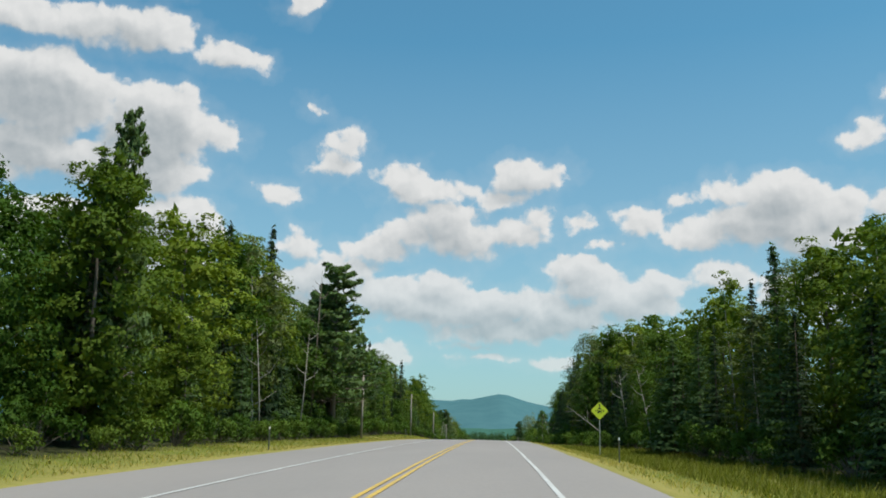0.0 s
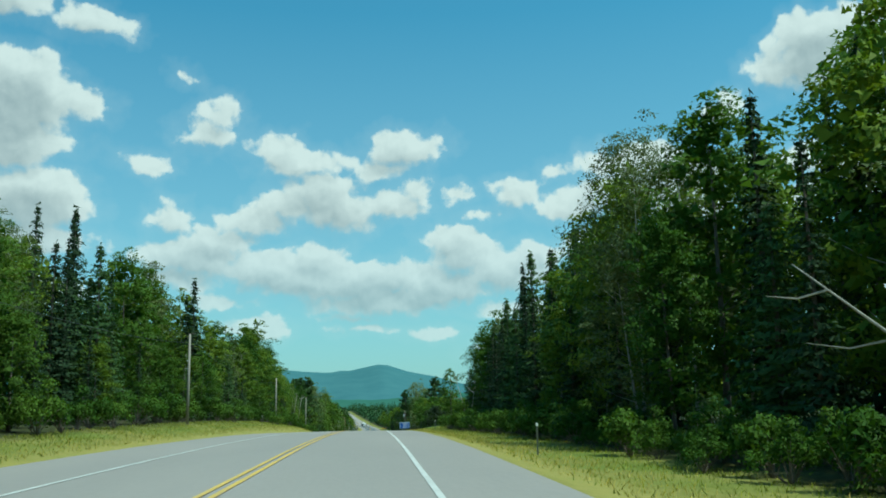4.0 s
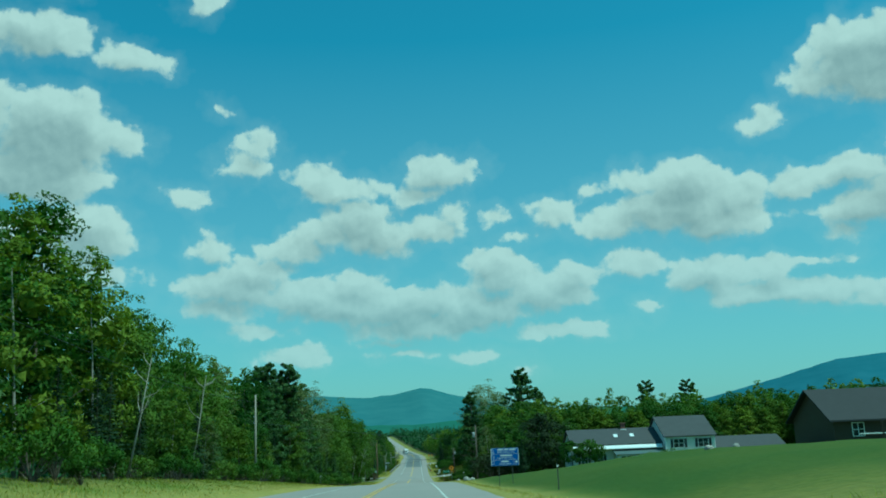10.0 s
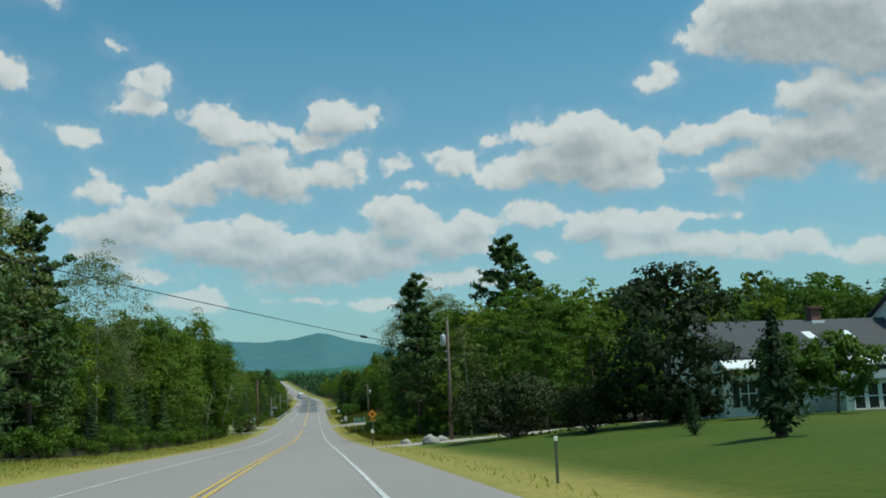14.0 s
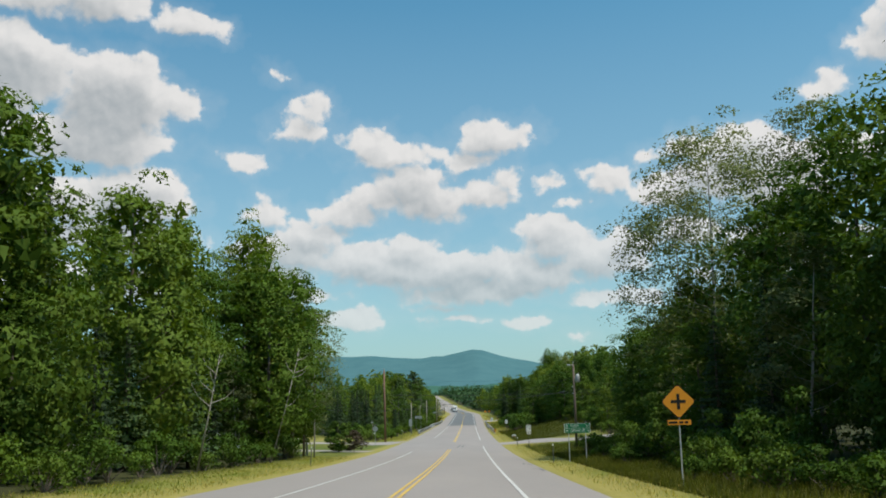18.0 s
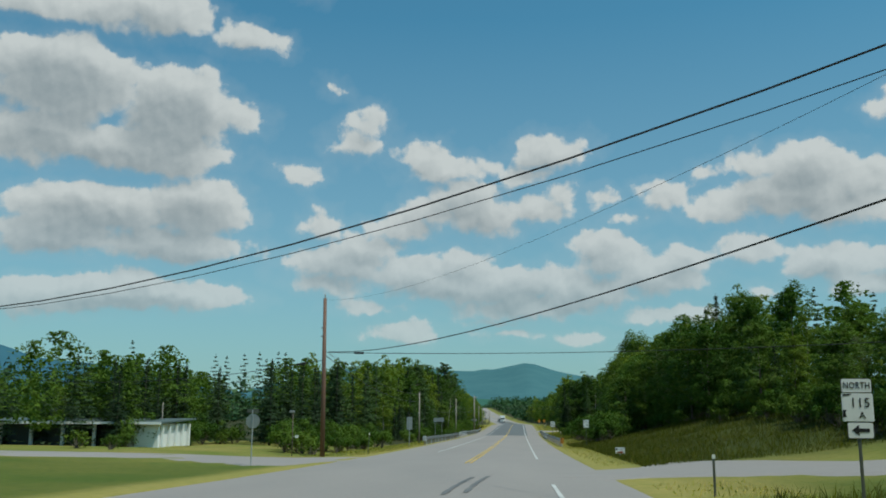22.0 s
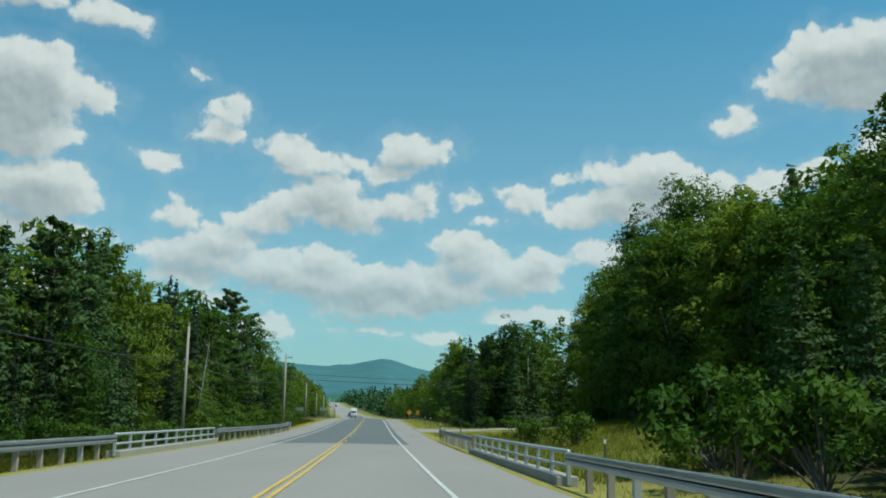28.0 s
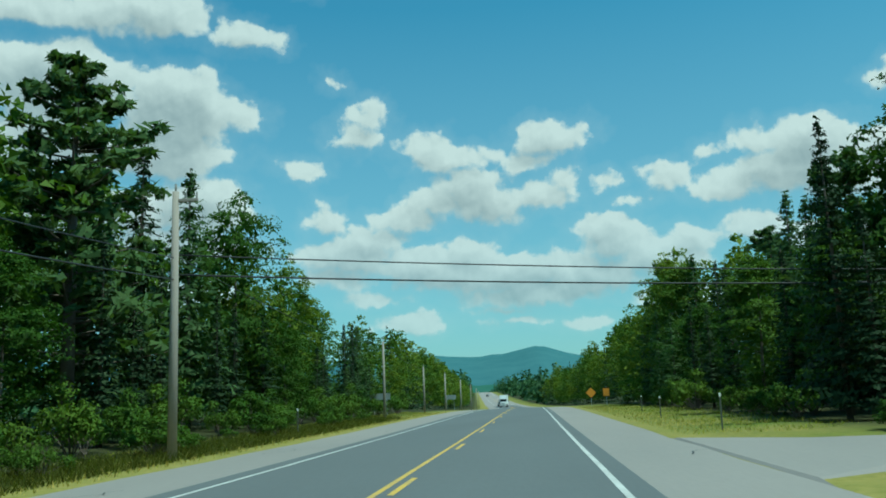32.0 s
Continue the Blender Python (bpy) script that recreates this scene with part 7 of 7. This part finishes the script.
# ---------------------------------------------------------------- plants that stand out
PINES[0].put(-13.2, 88.0, 16.8, 40, wide=1.25, group="roadside woods")
PINES[1].put(-15.5, 94.0, 15.5, 160, wide=1.1, group="roadside woods")
for x, y, h in ((-15.0, 37.5, 13.2), (-15.5, 25.0, 11.6), (-15.2, 69.0, 16.4), (-16.5, 62.0, 15.0), (-15.5, 118.0, 13.0), (-16.0, 126.0, 13.6), (-18.1, 147.7, 14.6), (-19.5, 152.0, 15.8), (-19.0, 143.0, 14.0), (17.0, 170.0, 15.6), (19.0, 166.0, 16.4), (18.0, 176.0, 15.0), (20.0, 160.0, 17.0), (16.0, 163.0, 12.5), (20.4, 114.4, 14.8), (21.5, 119, 14.0), (19.5, 695.7, 13.4), (21.0, 697.5, 13.8), (14.2, 690.5, 11.8), (17.0, 700.0, 12.5), (-17.5, 660, 14.2), (-19, 664, 15)):
    rng.choice(CONES[:2]).put(x, y, h, rng.uniform(0, 360), wide=0.9, group="roadside woods")
for x, y, h in ((22.3, 381.6, 19.6), (12.7, 380.0, 16.0), (25.5, 384.0, 16.0), (48.9, 391.5, 16.5), (59.8, 401.0, 17.0), (-15.5, 338.0, 16.5), (-17.0, 330.0, 15.5), (-15.0, 349.0, 15.0)):
    PINES[rng.randrange(2)].put(x, y, h, rng.uniform(0, 360), group="roadside woods")
# lone young maple beside the lawn
Kind(broadleaf(71, 7.7, 2.0, 1.15, 135, 24, 0.15, M["maple"], B, "lone slender maple with an open crown beside the lawn", "young_maple", inner=0, open_crown=1, trunk_r=0.11), 7.7).put(13.4, 213.8, 7.7, 30, wide=0.62)
# tall see-through aspens above the verge
AIRY[0].put(18.8, 430.5, 24.0 - gz(18.8, 430.5), 75, wide=1.1)
AIRY[0].put(17.8, 436.0, 21.0 - gz(17.8, 436.0), 250, wide=1.1)
AIRY[0].put(21.0, 418.0, 18.2, 210, wide=0.95)
AIRY[0].put(-11.4, 449.5, 12.5, 10, wide=0.8)
for x, y, h, k in ((-13.4, 441.0, 15.0, 0), (-13.0, 447.0, 15.0, 2), (-14.2, 452.5, 14.0, 1), (-12.8, 455.0, 13.0, 4), (-17.0, 456.0, 14.5, 0), (-16.5, 449.0, 16.0, 3)):
    LEAFY[k].put(x, y, h, rng.uniform(0, 360), group="roadside woods")
PINES[1].put(-14.5, 39.0, 15.2, 200, wide=0.5, group="roadside woods")
AIRY[0].put(15.5, 127.0, 14.8, 55, wide=0.9)
AIRY[0].put(-16.0, 371.0, 16.5, 55, wide=1.0)
# bare snags
def snag(x, y, h, lean, label, mat, seed, branches=14, r0=0.13):
    g = np.random.default_rng(seed)
    base = thing("dead_tree", (x, y, gz(x, y)), label, "tree")
    base.rotation_euler = (0, radians(lean), 0)
    bm = tube(bmesh.new(), [(0, 0, -0.3), (0.05, 0, h * 0.5), (0, 0.05, h)], [r0, r0 * 0.6, 0.012], 6)
    part("trunk", bm, mat, base, smooth=True)
    for k in range(branches):
        bm = bmesh.new()
        f = 0.45 + 0.5 * g.random()
        a = g.random() * math.tau
        r = 1.5 * (1.15 - f) + 0.4
        c = Vector((0, 0, h * f))
        d = Vector((math.cos(a), math.sin(a), 0))
        tube(bm, [c, c + d * r * 0.6 + Vector((0, 0, 0.35 * r)), c + d * r + Vector((0, 0, 0.9 * r))], [0.03, 0.02, 0.006], 4, cap=False)
        part("branch", bm, mat, base)


snag(-14.6, 84.0, 15.6, 2, "bare grey dead tree beside the tall pine", M["bark"], 3)
snag(-12.8, 452.5, 15.5, 1, "bare grey dead tree at the edge of the woods", M["bark"], 5)
snag(15.6, 99.8, 6.8, -52, "pale dead birch leaning over the verge", M["birch"], 8, 4, 0.07)
for x, y, h, lean, sd in ((-12.6, 438, 8.5, 14, 1), (-12.8, 420, 6.5, 10, 3), (-13.0, 60, 8.0, -5, 5), (-13.4, 74, 8.5, 3, 7), (15.0, 88, 7, -6, 8), (14.6, 72, 6.5, -10, 10), (14.9, 204, 7, -14, 12), (14.4, 198, 6.5, 8, 13), (-12.9, 258, 6.5, 10, 14), (-13, 272, 7, 8, 16), (22.8, 631, 8, -14, 19), (-13.4, 652, 8, 6, 20)):
    snag(x, y, h, lean, "pale thin birch trunk at the edge of the woods", M["birch"], 30 + sd, 6, 0.075)

# the cottage lawn
Kind(broadleaf(72, 3.0, 0.35, 1.15, 64, 70, 0.13, M["shrub"], B, "small round maple on the cottage lawn", "lawn_tree", inner=60, trunk_r=0.06, top_heavy=-0.3), 3.0).put(-11.4, 464.6, 3.0, 0)
Kind(broadleaf(73, 2.1, 0.3, 1.0, 50, 60, 0.12, HM["maroon"], B, "small dark-leaved shrub tree on the cottage lawn", "lawn_tree", inner=50, trunk_r=0.05, top_heavy=-0.3), 2.1).put(-10.0, 465.6, 2.0, 0)
dome = Kind(bush(81, 1.1, 0.9, 500, 0.14, M["shrub"], "rounded green garden bush by the cottage", name="garden_bush"), 1.1)
dome.put(-21.8, 479.4, 1.6, 0)
dome.put(-30.0, 515.0, 1.2, 50)
dome.put(-26.0, 512.0, 1.0, 90)
dome.put(-12.5, 516.0, 1.3, 130)
dome.put(-14.0, 519.0, 1.5, 170)
hyd = Kind(bush(82, 1.0, 1.0, 420, 0.16, HM["petal"], "white flowering hydrangea bush by the cottage", name="hydrangea"), 1.0)
hyd.put(-21.7, 474.2, 0.9, 0)
hyd.put(-21.8, 472.6, 1.0, 70)
# trees about the white house
Kind(broadleaf(74, 3.2, 0.9, 1.35, 60, 64, 0.14, M["maple"], B, "small round-headed tree before the white house", "lawn_tree", inner=70, trunk_r=0.07), 3.2).put(21.8, 325.0, 3.1, 0)
Kind(broadleaf(75, 3.2, 0.8, 1.6, 66, 64, 0.15, M["maple"], B, "small spreading tree before the white house", "lawn_tree", inner=80, trunk_r=0.07), 3.2).put(24.2, 325.6, 3.2, 0)
Kind(bush(83, 2.0, 1.6, 900, 0.16, M["shrub"], "rounded shrub before the tall wing of the house", name="garden_bush"), 2.0).put(34.9, 325.5, 1.9, 0)
cyp = Kind(spruce(76, 3.2, 0.75, 26, M["spruce"], "small columnar cedar on the lawn", needle=0.22, bare=0.02, droop=-0.6), 3.2)
cyp.put(14.1, 311.6, 3.2, 0)
cyp.put(14.6, 318.2, 1.3, 60)
big = Kind(bush(84, 3.0, 3.0, 7000, 0.17, M["dark_shrub"], "broad dark shrub mass on the lawn by the driveway", name="broad_shrub"), 3.0)
big.put(13.0, 338.5, 2.9, 0)
big.put(15.4, 332.0, 2.2, 70, wide=0.8)
for x, y, h, k in ((18.0, 350.5, 7.0, 0), (22.0, 352.5, 7.5, 3), (26.0, 353.5, 7.6, 0), (14.0, 358.0, 8.0, 4), (16.8, 360.0, 9.8, 0), (21.0, 358.0, 9.2, 2), (25.0, 358.0, 9.0, 0), (31.0, 356.0, 8.6, 1), (38.0, 356.0, 8.6, 1), (45.0, 355.0, 8.6, 0), (34.0, 358.0, 8.8, 1), (28.0, 359.0, 9.0, 1)):
    LEAFY[k].put(x, y, h, rng.uniform(0, 360), wide=1.2 if h < 8 else 1.0, group="trees by the driveway")
Kind(broadleaf(77, 7.0, 0.6, 3.3, 96, 64, 0.2, M["dark_shrub"], B, "dark spreading apple tree on the lawn", "apple_tree", inner=500, trunk_r=0.16, top_heavy=-0.2), 7.0).put(18.8, 330.5, 6.9, 20)
# spreading trees over the verge by the lone maple
for x, y, h, k in ((19.5, 208.0, 9.0, 4), (20.5, 214.0, 6.5, 3), (16.6, 200.0, 10.5, 0)):
    LEAFY[k].put(x, y, h, rng.uniform(0, 360), group="roadside woods")
for x, y, h in ((17.0, 206.0, 5.0), (19.6, 216.0, 3.2)):
    CONES[2].put(x, y, h, rng.uniform(0, 360), wide=1.2)
# tall maples behind the grassy bank
for x, y, top, k in ((23.5, 624.5, 13.6, 1), (23.2, 629.0, 14.2, 3), (23.0, 633.4, 14.8, 1), (23.2, 636.6, 15.2, 3), (23.4, 640.5, 14.6, 4)):
    LEAFY[k].put(x, y, top - gz(x, y), rng.uniform(0, 360), group="roadside woods")
# bushes on the banks
for x, y, h in ((11.5, 549, 2.4), (12.5, 553, 2.8), (13.2, 557, 3.0), (14.0, 562, 3.2), (10.8, 545, 1.8), (13.5, 568, 3.0), (12.2, 618, 1.6), (11.0, 623, 1.4), (11.5, 632, 1.2), (10.8, 396, 1.2), (11.5, 406, 1.4), (12.0, 413, 1.5), (10.0, 403, 0.9), (-10.8, 213, 1.2), (-11.2, 219, 1.4), (-11.8, 224, 1.2), (-11.4, 238, 1.3), (-11.0, 246, 1.2), (-10.6, 205, 1.0)):
    SHRUBS[rng.randrange(2)].put(x, y, h, rng.uniform(0, 360), group="brush on the banks")


# ---------------------------------------------------------------- grass blades on the verges
def blades(name, spots, tall, mat, label):
    g = np.random.default_rng(len(spots))
    p = np.array(spots)
    n = len(p)
    z = ground_z(p[:, 0], p[:, 1])
    a = g.random(n) * math.tau
    h = tall * (0.35 + g.random(n) ** 1.6)
    w = 0.009 + 0.014 * g.random(n)
    lean = g.normal(size=(n, 2)) * 0.45 * h[:, None]
    base = np.stack([p[:, 0], p[:, 1], z - 0.02], 1)
    s = np.stack([np.cos(a) * w, np.sin(a) * w, 0 * a], 1)
    tip = base + np.stack([lean[:, 0], lean[:, 1], h], 1)
    v = np.stack([base - s, base + s, tip], 1).reshape(-1, 3)
    ob = mesh_object(name, v.tolist(), np.arange(3 * n).reshape(-1, 3).tolist(), mat)
    ob.data.normals_split_custom_set_from_vertices(np.repeat(unit(np.stack([lean[:, 0] * 2, lean[:, 1] * 2, h], 1)), 3, axis=0).tolist())  # lit like the turf below
    return tagged(ob, label, "grass", kind="stuff")


gg = np.random.default_rng(9)
green_blade = leaf_material("green_grass", (0.27, 0.29, 0.055), (0.19, 0.23, 0.042), 0.45, 0.3, 0.0)
dry_blade = leaf_material("dry_grass", (0.47, 0.39, 0.13), (0.36, 0.31, 0.09), 0.45, 0.25, 0.0)
spots_g, spots_d = [], []
for _ in range(260000):
    y = -5 + 765 * gg.random()
    left = gg.random() < 0.5
    if left:
        u = -(7.75 + float(WIDE_L(y)) + 5.0 * gg.random() ** 0.8)
        if 452 < y < 512:
            continue
    else:
        u = 6.5 + float(WIDE(y)) + 6.2 * gg.random() ** 0.8
        if 226 < y < 354 and u > 7.4 or 478 < y < 494 or 668 < y < 686:
            continue
    if not left and (488 < y < 568 and u > 8.4 or 434 < y < 480 and u > 9.4):
        continue
    (spots_d if abs(u) < 9.6 and gg.random() < 0.6 or gg.random() < 0.15 else spots_g).append((u, y))
spots_d += [(7.6 + 13 * gg.random(), 645 + 22 * gg.random()) for _ in range(9000)]
spots_g += [(7.6 + 13 * gg.random(), 645 + 22 * gg.random()) for _ in range(12000)]
blades("verge_grass", spots_g, 0.15, green_blade, "tall green grass and weeds on the verge")
blades("dry_verge_grass", spots_d, 0.15, dry_blade, "dry yellow grass heads along the verge")
# weeds whose leaf colour is darkened to carry the shade on the banks
shaded_weed_blade = leaf_material("bank_weeds", (0.1, 0.105, 0.022), (0.055, 0.075, 0.016), 0.5, 0.3, 0.0)
spots_w = []
for _ in range(70000):
    u, y = 8.2 + 17 * gg.random() ** 1.3, 491 + 72 * gg.random()
    spots_w.append((u, y))
spots_w += [(8.6 + 5.2 * gg.random() ** 1.2, 372 + 74 * gg.random()) for _ in range(42000)]
spots_w += [(8.0 + 10 * gg.random(), 440 + 31 * gg.random()) for _ in range(11000)]
spots_w += [(-8.3 - 2.8 * gg.random(), 590 + 140 * gg.random()) for _ in range(42000)]
blades("bank_weeds", spots_w, 0.34, shaded_weed_blade, "dark green and brown weeds on the banks, darkened further for shade")

meadow_blade = leaf_material("meadow_weeds", (0.19, 0.2, 0.036), (0.1, 0.13, 0.024), 0.4, 0.3, 0.0)
spots_m = [(8.2 + 14 * gg.random(), 598 + 46 * gg.random()) for _ in range(40000)] + [(9.2 + 6.5 * gg.random(), 18 + 78 * gg.random()) for _ in range(32000)]
blades("meadow_weeds", spots_m, 0.36, meadow_blade, "tall yellow-green weeds in the meadow behind the guardrail")
low = random.Random(41)
for x0, x1, y0, y1, n in ((10.6, 13.0, 380, 444, 30), (-11.6, -9.7, 600, 676, 30), (-11.6, -9.9, 676, 730, 22), (12.0, 30.0, 682.5, 686, 18)):
    for k in range(n):
        SHRUBS[low.choice((0, 2, 2))].put(low.uniform(x0, x1), low.uniform(y0, y1), low.uniform(0.6, 1.5), low.uniform(0, 360), wide=low.uniform(1.0, 1.5), group="brush on the banks")

joined_woods()
far_woods()
